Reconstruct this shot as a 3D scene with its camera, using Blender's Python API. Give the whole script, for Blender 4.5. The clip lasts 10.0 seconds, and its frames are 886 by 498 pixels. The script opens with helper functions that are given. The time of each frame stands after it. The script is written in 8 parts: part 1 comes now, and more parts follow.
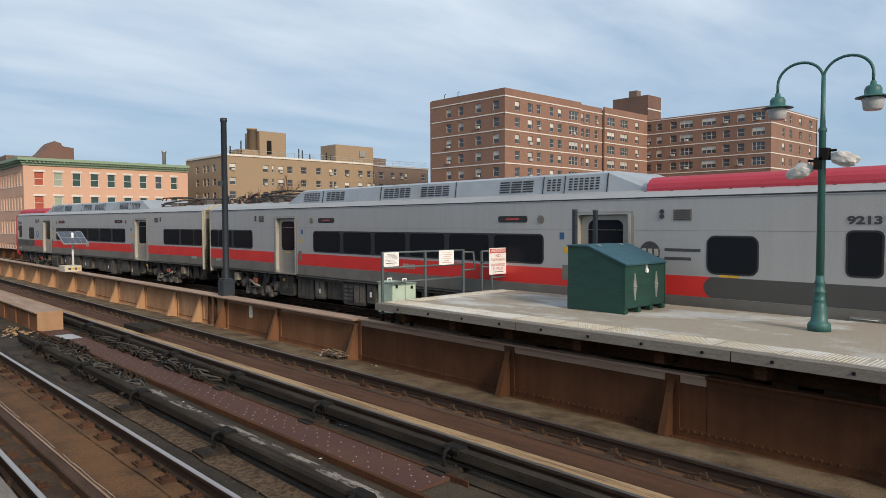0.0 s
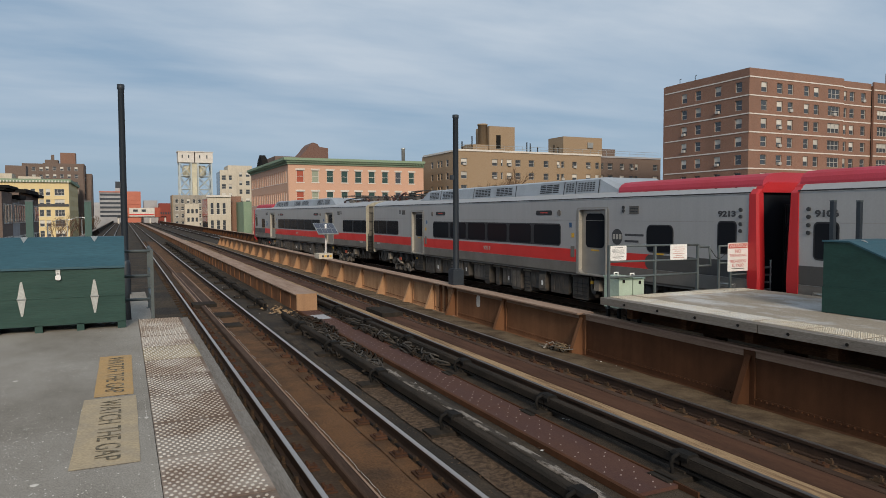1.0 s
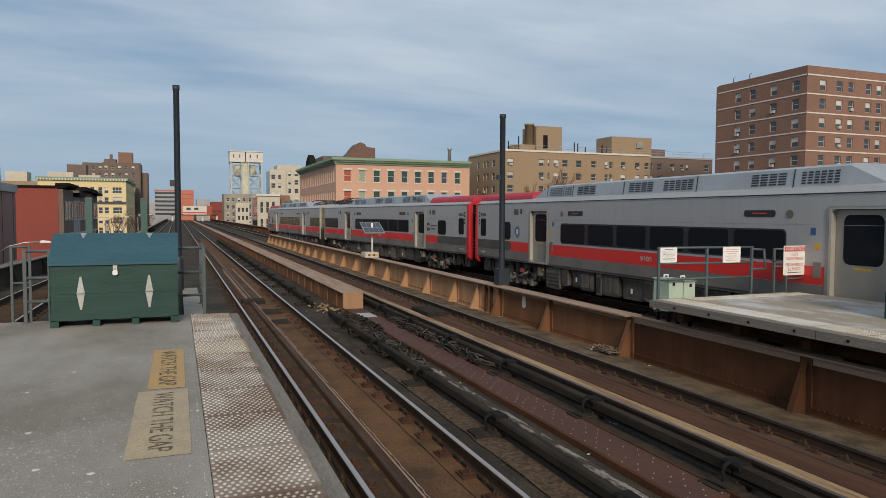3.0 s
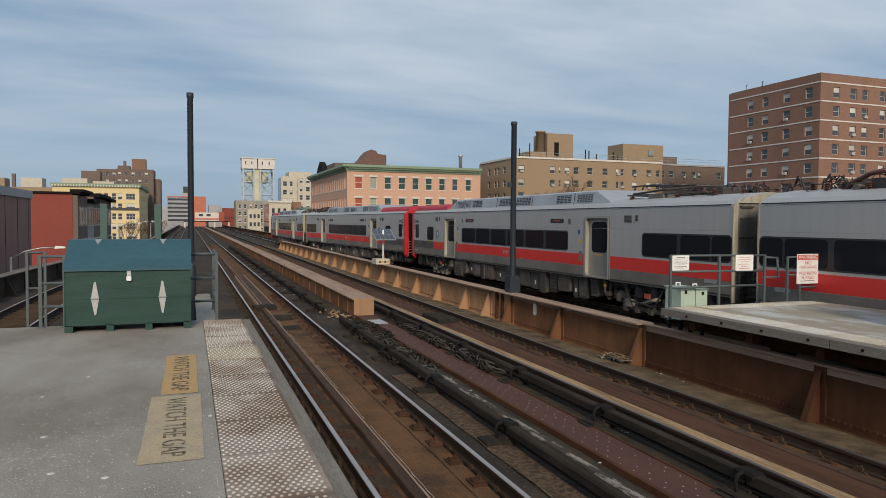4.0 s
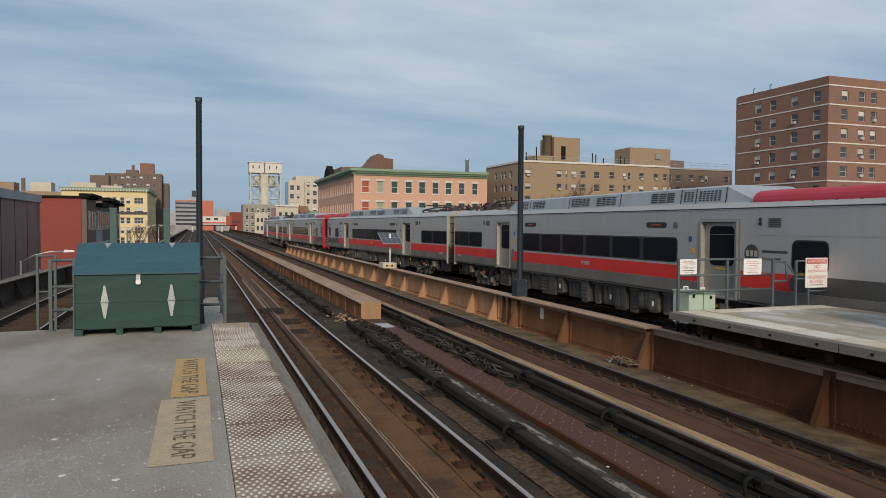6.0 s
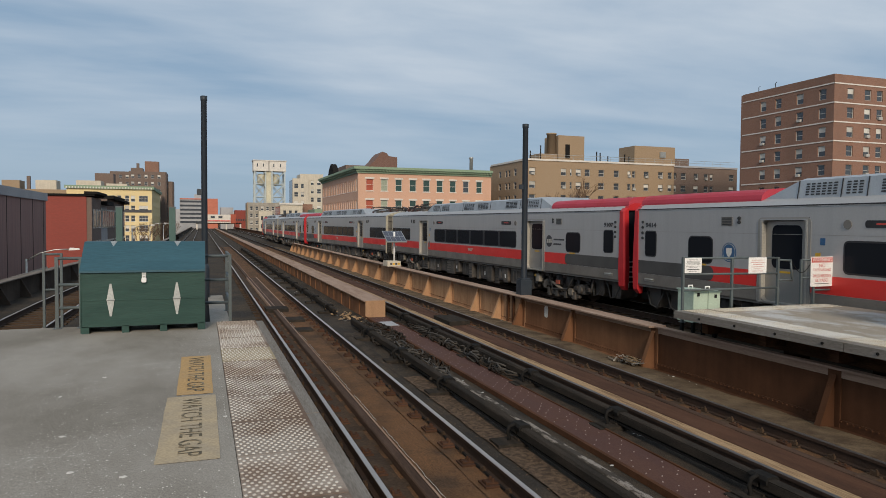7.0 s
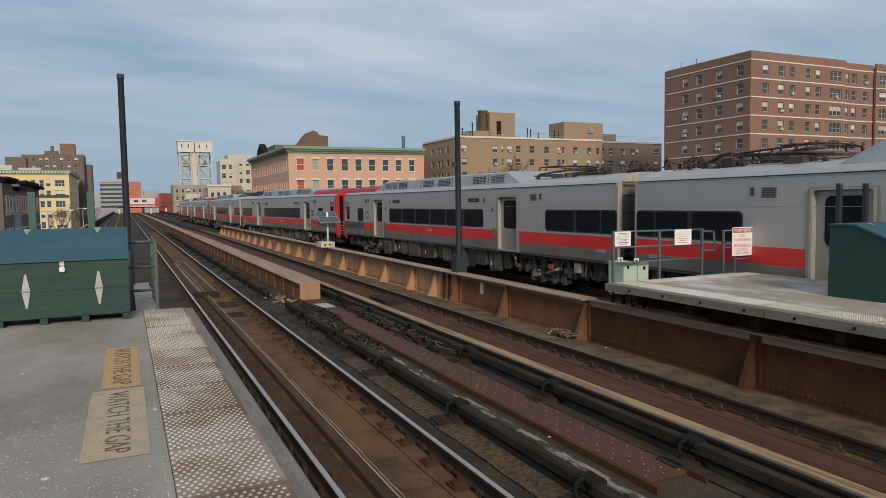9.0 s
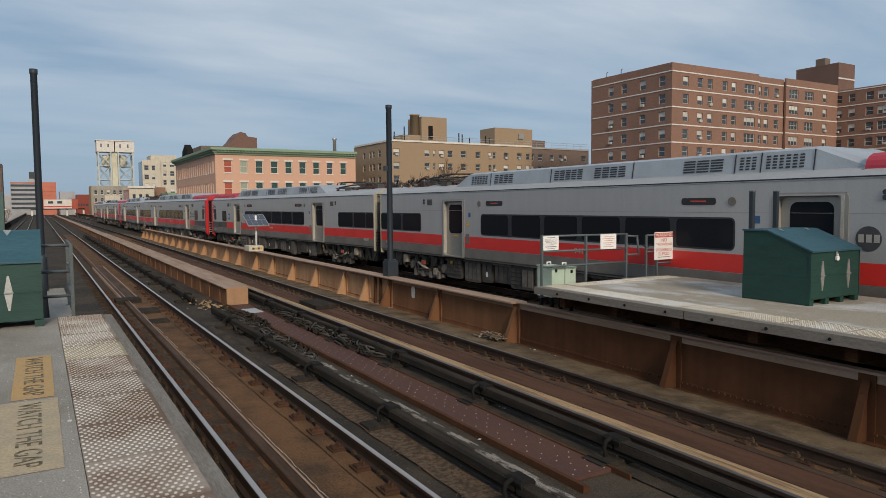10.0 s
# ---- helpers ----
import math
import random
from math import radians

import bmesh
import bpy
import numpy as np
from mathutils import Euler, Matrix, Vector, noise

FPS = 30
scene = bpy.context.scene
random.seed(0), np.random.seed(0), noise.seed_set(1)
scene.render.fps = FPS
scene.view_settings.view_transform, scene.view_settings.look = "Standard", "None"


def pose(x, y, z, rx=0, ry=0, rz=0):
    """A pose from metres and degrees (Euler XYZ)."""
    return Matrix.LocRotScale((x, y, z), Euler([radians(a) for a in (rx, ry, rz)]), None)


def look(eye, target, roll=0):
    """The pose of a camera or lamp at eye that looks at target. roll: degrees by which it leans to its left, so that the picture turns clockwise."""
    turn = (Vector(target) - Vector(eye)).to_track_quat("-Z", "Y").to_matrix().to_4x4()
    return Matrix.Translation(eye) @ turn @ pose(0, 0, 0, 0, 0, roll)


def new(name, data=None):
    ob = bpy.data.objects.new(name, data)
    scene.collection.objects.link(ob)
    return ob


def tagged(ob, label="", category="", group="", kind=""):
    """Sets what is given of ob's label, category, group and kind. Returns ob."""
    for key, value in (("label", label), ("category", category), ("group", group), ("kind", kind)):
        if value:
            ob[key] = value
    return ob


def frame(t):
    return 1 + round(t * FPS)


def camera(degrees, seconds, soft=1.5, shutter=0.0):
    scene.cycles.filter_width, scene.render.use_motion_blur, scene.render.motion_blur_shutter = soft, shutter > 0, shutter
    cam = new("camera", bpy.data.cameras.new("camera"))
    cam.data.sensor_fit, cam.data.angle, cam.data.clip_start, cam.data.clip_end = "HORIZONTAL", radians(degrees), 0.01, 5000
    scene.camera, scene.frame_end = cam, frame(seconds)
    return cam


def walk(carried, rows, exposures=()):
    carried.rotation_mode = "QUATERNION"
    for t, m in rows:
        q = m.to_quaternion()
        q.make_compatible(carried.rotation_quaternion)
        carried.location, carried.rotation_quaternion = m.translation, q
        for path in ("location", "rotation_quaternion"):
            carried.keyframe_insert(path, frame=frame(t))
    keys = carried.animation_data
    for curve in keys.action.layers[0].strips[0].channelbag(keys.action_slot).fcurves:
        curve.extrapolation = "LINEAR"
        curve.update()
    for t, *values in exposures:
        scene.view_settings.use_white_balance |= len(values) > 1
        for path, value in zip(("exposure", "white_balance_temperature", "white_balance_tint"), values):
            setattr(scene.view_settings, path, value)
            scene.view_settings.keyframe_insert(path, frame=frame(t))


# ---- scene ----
cam = camera(65.44, 10.0, soft=0.3)
PATH = [
    (0.0, pose(-1.886, -0.046, 2.940, 87.68, 0, -43.50) @ pose(0, 0, 0, 0, 0, -0.23)),
    (0.1, pose(-1.865, -0.033, 2.941, 87.87, 0, -38.71) @ pose(0, 0, 0, 0, 0, -0.47)),
    (0.2, pose(-1.801, -0.022, 2.953, 88.04, 0, -34.09) @ pose(0, 0, 0, 0, 0, -0.06)),
    (0.3, pose(-1.824, -0.009, 2.965, 88.10, 0, -30.85) @ pose(0, 0, 0, 0, 0, 0.16)),
    (0.4, pose(-1.802, 0.007, 2.940, 88.11, 0, -28.88) @ pose(0, 0, 0, 0, 0, 0.37)),
    (0.5, pose(-1.810, -0.027, 2.947, 88.08, 0, -27.88) @ pose(0, 0, 0, 0, 0, 1.03)),
    (0.6, pose(-1.816, -0.025, 2.945, 87.96, 0, -26.99) @ pose(0, 0, 0, 0, 0, 0.78)),
    (0.7, pose(-1.822, -0.023, 2.944, 87.77, 0, -26.52) @ pose(0, 0, 0, 0, 0, 0.53)),
    (0.8, pose(-1.827, -0.020, 2.942, 87.54, 0, -26.02) @ pose(0, 0, 0, 0, 0, 0.27)),
    (0.9, pose(-1.833, -0.018, 2.941, 87.26, 0, -25.43) @ pose(0, 0, 0, 0, 0, 0.02)),
    (1.0, pose(-1.839, -0.016, 2.939, 87.13, 0, -24.84) @ pose(0, 0, 0, 0, 0, -0.23)),
    (1.1, pose(-1.840, -0.011, 2.938, 87.04, 0, -24.34) @ pose(0, 0, 0, 0, 0, -0.23)),
    (1.2, pose(-1.841, -0.006, 2.937, 86.99, 0, -23.85) @ pose(0, 0, 0, 0, 0, -0.23)),
    (1.3, pose(-1.841, -0.002, 2.936, 87.03, 0, -23.44) @ pose(0, 0, 0, 0, 0, -0.22)),
    (1.4, pose(-1.842, 0.003, 2.935, 87.12, 0, -23.04) @ pose(0, 0, 0, 0, 0, -0.22)),
    (1.5, pose(-1.843, 0.008, 2.934, 87.25, 0, -22.75) @ pose(0, 0, 0, 0, 0, -0.22)),
    (1.6, pose(-1.842, 0.012, 2.933, 87.32, 0, -22.51) @ pose(0, 0, 0, 0, 0, -0.12)),
    (1.8, pose(-1.841, 0.021, 2.932, 87.29, 0, -22.16) @ pose(0, 0, 0, 0, 0, 0.08)),
    (2.0, pose(-1.840, 0.029, 2.931, 87.20, 0, -21.89) @ pose(0, 0, 0, 0, 0, 0.28)),
    (2.5, pose(-1.841, 0.025, 2.929, 87.02, 0, -21.49) @ pose(0, 0, 0, 0, 0, 0.25)),
    (4.0, pose(-1.859, 0.009, 2.932, 87.71, 0, -20.20) @ pose(0, 0, 0, 0, 0, 0.35)),
    (4.5, pose(-1.874, 0.000, 2.934, 87.88, 0, -19.94) @ pose(0, 0, 0, 0, 0, 0.41)),
    (5.0, pose(-1.880, 0.001, 2.936, 88.06, 0, -19.84) @ pose(0, 0, 0, 0, 0, 0.48)),
    (5.5, pose(-1.875, 0.000, 2.929, 88.08, 0, -19.77) @ pose(0, 0, 0, 0, 0, 0.33)),
    (7.0, pose(-1.892, -0.012, 2.935, 87.88, 0, -19.32) @ pose(0, 0, 0, 0, 0, 0.38)),
    (7.5, pose(-1.895, 0.004, 2.927, 87.75, 0, -19.51) @ pose(0, 0, 0, 0, 0, -0.34)),
    (8.0, pose(-1.892, -0.002, 2.935, 87.36, 0, -19.87) @ pose(0, 0, 0, 0, 0, -0.55)),
    (8.1, pose(-1.888, 0.007, 2.934, 87.34, 0, -20.85) @ pose(0, 0, 0, 0, 0, -0.52)),
    (8.2, pose(-1.884, 0.015, 2.933, 87.36, 0, -22.48) @ pose(0, 0, 0, 0, 0, -0.49)),
    (8.3, pose(-1.881, 0.024, 2.931, 87.35, 0, -23.05) @ pose(0, 0, 0, 0, 0, -0.47)),
    (8.4, pose(-1.877, 0.032, 2.930, 87.30, 0, -23.38) @ pose(0, 0, 0, 0, 0, -0.44)),
    (8.5, pose(-1.873, 0.041, 2.929, 87.17, 0, -23.58) @ pose(0, 0, 0, 0, 0, -0.41)),
    (8.6, pose(-1.872, 0.042, 2.932, 87.02, 0, -23.96) @ pose(0, 0, 0, 0, 0, -0.49)),
    (8.7, pose(-1.872, 0.044, 2.936, 86.78, 0, -24.30) @ pose(0, 0, 0, 0, 0, -0.58)),
    (8.8, pose(-1.871, 0.045, 2.939, 86.40, 0, -24.63) @ pose(0, 0, 0, 0, 0, -0.66)),
    (8.9, pose(-1.871, 0.047, 2.943, 86.07, 0, -24.73) @ pose(0, 0, 0, 0, 0, -0.75)),
    (9.0, pose(-1.870, 0.048, 2.946, 86.06, 0, -24.74) @ pose(0, 0, 0, 0, 0, -0.83)),
    (9.1, pose(-1.862, 0.065, 2.945, 86.15, 0, -25.13) @ pose(0, 0, 0, 0, 0, -0.70)),
    (9.2, pose(-1.855, 0.083, 2.944, 86.23, 0, -26.96) @ pose(0, 0, 0, 0, 0, -0.57)),
    (9.3, pose(-1.847, 0.100, 2.943, 86.38, 0, -27.82) @ pose(0, 0, 0, 0, 0, -0.45)),
    (9.4, pose(-1.840, 0.118, 2.942, 86.53, 0, -28.81) @ pose(0, 0, 0, 0, 0, -0.32)),
    (9.5, pose(-1.832, 0.135, 2.941, 86.64, 0, -29.25) @ pose(0, 0, 0, 0, 0, -0.19)),
    (9.6, pose(-1.838, 0.115, 2.942, 86.70, 0, -29.84) @ pose(0, 0, 0, 0, 0, -0.24)),
    (9.7, pose(-1.844, 0.095, 2.943, 86.71, 0, -30.29) @ pose(0, 0, 0, 0, 0, -0.28)),
    (9.8, pose(-1.851, 0.074, 2.944, 86.63, 0, -30.46) @ pose(0, 0, 0, 0, 0, -0.33)),
    (9.9, pose(-1.857, 0.054, 2.945, 86.46, 0, -30.49) @ pose(0, 0, 0, 0, 0, -0.37)),
    (10.0, pose(-1.863, 0.034, 2.946, 86.33, 0, -30.41) @ pose(0, 0, 0, 0, 0, -0.42)),
]
walk(cam, PATH, [(0.0, 0.46), (0.3, 0.36), (0.6, 0.2), (1.0, 0.1), (10.0, 0.1)])


# ---------------------------------------------------------------- light
world = bpy.data.worlds.new("sky")
scene.world = world
world.use_nodes = True
wn, wl = world.node_tree.nodes, world.node_tree.links
wn.clear()


def wnode(kind, **values):
    n = wn.new(kind)
    for k, v in values.items():
        n.inputs[k].default_value = v
    return n


SUN_DIR = Vector((-0.20, -0.88, 0.46)).normalized()
sky = wn.new("ShaderNodeTexSky")
sky.sky_type = 'NISHITA'
sky.sun_disc = False
sky.sun_elevation = math.asin(SUN_DIR.z)
sky.sun_rotation = math.atan2(SUN_DIR.x, SUN_DIR.y)
coord = wn.new("ShaderNodeTexCoord")
sep = wn.new("ShaderNodeSeparateXYZ")
wl.new(coord.outputs["Generated"], sep.inputs[0])
lift = wn.new("ShaderNodeMath"); lift.operation = 'MAXIMUM'; lift.inputs[1].default_value = 0.0
wl.new(sep.outputs[2], lift.inputs[0])
lift2 = wn.new("ShaderNodeMath"); lift2.operation = 'ADD'; lift2.inputs[1].default_value = 0.10
wl.new(lift.outputs[0], lift2.inputs[0])
flat = wn.new("ShaderNodeVectorMath"); flat.operation = 'DIVIDE'
comb = wn.new("ShaderNodeCombineXYZ")
for k in range(3):
    wl.new(lift2.outputs[0], comb.inputs[k])
wl.new(coord.outputs["Generated"], flat.inputs[0]); wl.new(comb.outputs[0], flat.inputs[1])
stretch = wn.new("ShaderNodeMapping")
stretch.inputs["Rotation"].default_value = (0, 0, radians(20))
stretch.inputs["Scale"].default_value = (0.5, 1.05, 0.0)
wl.new(flat.outputs[0], stretch.inputs[0])
n1 = wnode("ShaderNodeTexNoise", Scale=0.62, Detail=5.0, Roughness=0.45, Distortion=0.7)
wl.new(stretch.outputs[0], n1.inputs["Vector"])
n2 = wnode("ShaderNodeTexNoise", Scale=2.6, Detail=6.0, Roughness=0.55, Distortion=0.2)
wl.new(stretch.outputs[0], n2.inputs["Vector"])
nm = wn.new("ShaderNodeMath"); nm.operation = 'MULTIPLY_ADD'; nm.inputs[1].default_value = 0.36
wl.new(n2.outputs[0], nm.inputs[0]); wl.new(n1.outputs[0], nm.inputs[2])
ramp = wn.new("ShaderNodeValToRGB")
ramp.color_ramp.elements[0].position, ramp.color_ramp.elements[0].color = 0.52, (0, 0, 0, 1)
ramp.color_ramp.elements[1].position, ramp.color_ramp.elements[1].color = 0.84, (1, 1, 1, 1)
wl.new(nm.outputs[0], ramp.inputs[0])
veil = wn.new("ShaderNodeMixRGB")                      # thin veil over the blue
veil.inputs[0].default_value = 0.85
veil.inputs[2].default_value = (3.45, 4.95, 6.75, 1)
wl.new(sky.outputs[0], veil.inputs[1])
clouds = wn.new("ShaderNodeMixRGB")
clouds.inputs[2].default_value = (7.5, 8.3, 9.2, 1)
wl.new(veil.outputs[0], clouds.inputs[1])
fade = wn.new("ShaderNodeMapRange")
fade.inputs["From Min"].default_value, fade.inputs["From Max"].default_value = 0.02, 0.30
wl.new(sep.outputs[2], fade.inputs["Value"])
thin = wn.new("ShaderNodeMath"); thin.operation = 'MULTIPLY'
wl.new(ramp.outputs[0], thin.inputs[0]); wl.new(fade.outputs[0], thin.inputs[1])
wl.new(thin.outputs[0], clouds.inputs[0])
back = wnode("ShaderNodeBackground", Strength=0.075)
wl.new(clouds.outputs[0], back.inputs[0])
wout = wn.new("ShaderNodeOutputWorld")
wl.new(back.outputs[0], wout.inputs[0])

sun = new("sun", bpy.data.lights.new("sun", 'SUN'))
sun.data.energy = 2.6
sun.data.angle = radians(14)
sun.data.color = (1.0, 0.86, 0.69)
sun.matrix_world = look((0, 0, 60), tuple(Vector((0, 0, 60)) - SUN_DIR))


# ---------------------------------------------------------------- materials
def ramp_node(nt, a, b, ca, cb):
    r = nt.nodes.new("ShaderNodeValToRGB")
    r.color_ramp.elements[0].position, r.color_ramp.elements[0].color = a, (*ca, 1)
    r.color_ramp.elements[1].position, r.color_ramp.elements[1].color = b, (*cb, 1)
    return r


def surface(name, col, rough=0.7, metal=0.0, other=None, scale=3.0, amount=0.5, fine=40.0, grain=0.15, bump=0.15,
            stretch=(1, 1, 1), rnd=0.0, spec=None, lo=0.4, hi=0.65, streak=0.0):
    """A worn surface: large stains of the colour 'other', fine grain, bump; rnd varies it from piece to piece."""
    m = bpy.data.materials.new(name)
    m.use_nodes = True
    nt = m.node_tree
    bs = nt.nodes["Principled BSDF"]
    L = nt.links
    tc = nt.nodes.new("ShaderNodeTexCoord")
    mp = nt.nodes.new("ShaderNodeMapping")
    mp.inputs["Scale"].default_value = stretch
    L.new(tc.outputs["Object"], mp.inputs[0])
    big = nt.nodes.new("ShaderNodeTexNoise")
    big.inputs["Scale"].default_value, big.inputs["Detail"].default_value, big.inputs["Roughness"].default_value = scale, 6, 0.6
    L.new(mp.outputs[0], big.inputs["Vector"])
    other = other or tuple(c * 0.6 for c in col)
    sel = ramp_node(nt, lo, hi, (0, 0, 0), (amount, amount, amount))
    L.new(big.outputs[0], sel.inputs[0])
    mix = nt.nodes.new("ShaderNodeMixRGB")
    mix.inputs[1].default_value, mix.inputs[2].default_value = (*col, 1), (*other, 1)
    L.new(sel.outputs[0], mix.inputs[0])
    small = nt.nodes.new("ShaderNodeTexNoise")
    small.inputs["Scale"].default_value, small.inputs["Detail"].default_value = fine, 4
    L.new(mp.outputs[0], small.inputs["Vector"])
    gr = ramp_node(nt, 0.3, 0.7, (1 - grain,) * 3, (1 + grain,) * 3)
    L.new(small.outputs[0], gr.inputs[0])
    mul = nt.nodes.new("ShaderNodeMixRGB")
    mul.blend_type = 'MULTIPLY'
    mul.inputs[0].default_value = 1
    L.new(mix.outputs[0], mul.inputs[1])
    L.new(gr.outputs[0], mul.inputs[2])
    last = mul.outputs[0]
    if streak:
        ms = nt.nodes.new("ShaderNodeMapping")
        ms.inputs["Scale"].default_value = (3.0, 3.0, 0.16)
        L.new(tc.outputs["Object"], ms.inputs[0])
        sn = nt.nodes.new("ShaderNodeTexNoise")
        sn.inputs["Scale"].default_value, sn.inputs["Detail"].default_value = 2.0, 5
        L.new(ms.outputs[0], sn.inputs["Vector"])
        sr = ramp_node(nt, 0.4, 0.68, (1, 1, 1), (1 - streak,) * 3)
        L.new(sn.outputs[0], sr.inputs[0])
        mm = nt.nodes.new("ShaderNodeMixRGB")
        mm.blend_type = 'MULTIPLY'
        mm.inputs[0].default_value = 1
        L.new(last, mm.inputs[1])
        L.new(sr.outputs[0], mm.inputs[2])
        last = mm.outputs[0]
    if rnd:
        oi = nt.nodes.new("ShaderNodeObjectInfo")
        rr = ramp_node(nt, 0, 1, (1 - rnd,) * 3, (1 + rnd,) * 3)
        L.new(oi.outputs["Random"], rr.inputs[0])
        m3 = nt.nodes.new("ShaderNodeMixRGB")
        m3.blend_type = 'MULTIPLY'
        m3.inputs[0].default_value = 1
        L.new(last, m3.inputs[1])
        L.new(rr.outputs[0], m3.inputs[2])
        last = m3.outputs[0]
    L.new(last, bs.inputs["Base Color"])
    rg = ramp_node(nt, 0.3, 0.7, (max(rough - 0.1, 0.03),) * 3, (min(rough + 0.12, 1),) * 3)
    L.new(big.outputs[0], rg.inputs[0])
    L.new(rg.outputs[0], bs.inputs["Roughness"])
    bs.inputs["Metallic"].default_value = metal
    bs.inputs["Specular IOR Level"].default_value = spec if spec is not None else (0.12 if rough > 0.78 else 0.5)
    if bump:
        b = nt.nodes.new("ShaderNodeBump")
        b.inputs["Strength"].default_value, b.inputs["Distance"].default_value = bump, 0.02
        L.new(small.outputs[0], b.inputs["Height"])
        L.new(b.outputs[0], bs.inputs["Normal"])
    return m


def glass_dark(name, col, rough=0.08):
    m = bpy.data.materials.new(name)
    m.use_nodes = True
    bs = m.node_tree.nodes["Principled BSDF"]
    bs.inputs["Base Color"].default_value = (*col, 1)
    bs.inputs["Roughness"].default_value = rough
    bs.inputs["Specular IOR Level"].default_value = 0.5
    return m


def brick_mat(name, c1, c2, mortar, w=0.21, h=0.075, stain=(0.3, 0.2, 0.15), stain_amount=0.3):
    """Far brickwork, upright courses on walls that face any way."""
    m = bpy.data.materials.new(name)
    m.use_nodes = True
    nt, L = m.node_tree, m.node_tree.links
    bs = nt.nodes["Principled BSDF"]
    tc = nt.nodes.new("ShaderNodeTexCoord")
    sp = nt.nodes.new("ShaderNodeSeparateXYZ")
    L.new(tc.outputs["Object"], sp.inputs[0])
    ad = nt.nodes.new("ShaderNodeMath")
    L.new(sp.outputs[0], ad.inputs[0])
    L.new(sp.outputs[1], ad.inputs[1])
    cb = nt.nodes.new("ShaderNodeCombineXYZ")
    L.new(ad.outputs[0], cb.inputs[0])
    L.new(sp.outputs[2], cb.inputs[1])
    br = nt.nodes.new("ShaderNodeTexBrick")
    br.inputs["Color1"].default_value, br.inputs["Color2"].default_value, br.inputs["Mortar"].default_value = (*c1, 1), (*c2, 1), (*mortar, 1)
    br.inputs["Scale"].default_value = 1
    br.inputs["Brick Width"].default_value, br.inputs["Row Height"].default_value, br.inputs["Mortar Size"].default_value = w, h, 0.006
    L.new(cb.outputs[0], br.inputs["Vector"])
    no = nt.nodes.new("ShaderNodeTexNoise")
    no.inputs["Scale"].default_value, no.inputs["Detail"].default_value = 0.25, 7
    mp = nt.nodes.new("ShaderNodeMapping")
    mp.inputs["Scale"].default_value = (1, 1, 0.45)
    L.new(tc.outputs["Object"], mp.inputs[0])
    L.new(mp.outputs[0], no.inputs["Vector"])
    r = ramp_node(nt, 0.42, 0.7, (0, 0, 0), (stain_amount,) * 3)
    L.new(no.outputs[0], r.inputs[0])
    mx = nt.nodes.new("ShaderNodeMixRGB")
    mx.inputs[2].default_value = (*stain, 1)
    L.new(br.outputs[0], mx.inputs[1])
    L.new(r.outputs[0], mx.inputs[0])
    L.new(mx.outputs[0], bs.inputs["Base Color"])
    bs.inputs["Roughness"].default_value = 0.9
    return m


M = {}
M["concrete"] = surface("platform_concrete", (0.315, 0.29, 0.252), 0.8, other=(0.20, 0.18, 0.15), scale=0.7, amount=0.9, fine=110, grain=0.28, bump=0.1, lo=0.38, hi=0.62, stretch=(1, 0.55, 1))
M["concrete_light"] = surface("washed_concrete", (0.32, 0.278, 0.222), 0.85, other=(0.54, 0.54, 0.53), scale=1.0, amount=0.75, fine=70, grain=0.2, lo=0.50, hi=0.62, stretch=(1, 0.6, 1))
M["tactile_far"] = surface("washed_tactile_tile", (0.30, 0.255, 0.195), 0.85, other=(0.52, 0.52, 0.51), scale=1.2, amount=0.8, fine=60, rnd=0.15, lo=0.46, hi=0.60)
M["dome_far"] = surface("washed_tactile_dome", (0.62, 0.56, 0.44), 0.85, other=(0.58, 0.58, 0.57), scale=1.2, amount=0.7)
M["tactile"] = surface("tactile_tile", (0.28, 0.235, 0.195), 0.8, other=(0.14, 0.092, 0.066), scale=1.3, amount=0.9, fine=70, rnd=0.2, lo=0.4, hi=0.58)
M["dome"] = surface("tactile_dome", (0.53, 0.495, 0.44), 0.75, other=(0.36, 0.30, 0.24), scale=1.3, amount=0.85, lo=0.42, hi=0.6)
M["tactile_yellow"] = surface("tactile_tile_yellowed", (0.33, 0.27, 0.175), 0.8, scale=2.0)
M["timber_grey"] = surface("grey_edge_timber", (0.20, 0.182, 0.16), 0.85, other=(0.15, 0.13, 0.11), scale=2.5, amount=0.7, stretch=(6, 0.5, 6), fine=25, grain=0.25)
M["timber_brown"] = surface("brown_timber", (0.068, 0.032, 0.017), 0.9, other=(0.135, 0.066, 0.033), scale=1.4, amount=0.8, stretch=(5, 0.5, 5), fine=25, grain=0.35, rnd=0.32)
M["tie_wood"] = surface("dark_creosoted_tie", (0.045, 0.030, 0.020), 0.9, other=(0.085, 0.055, 0.035), scale=2.0, amount=0.7, fine=25, grain=0.25, rnd=0.2)
M["timber_tan"] = surface("tan_worn_timber", (0.335, 0.225, 0.125), 0.9, other=(0.16, 0.095, 0.055), scale=1.8, amount=0.9, stretch=(7, 0.35, 5), fine=25, grain=0.25, lo=0.48, hi=0.62)
M["deck"] = surface("dirty_track_deck", (0.036, 0.031, 0.026), 0.95, other=(0.085, 0.064, 0.044), scale=0.8, amount=0.8, fine=60, grain=0.5, bump=0.6)
M["rusty_bed"] = surface("rust_stained_bed", (0.140, 0.072, 0.034), 0.95, other=(0.058, 0.038, 0.025), scale=1.5, amount=0.85, fine=55, grain=0.42, bump=0.5)
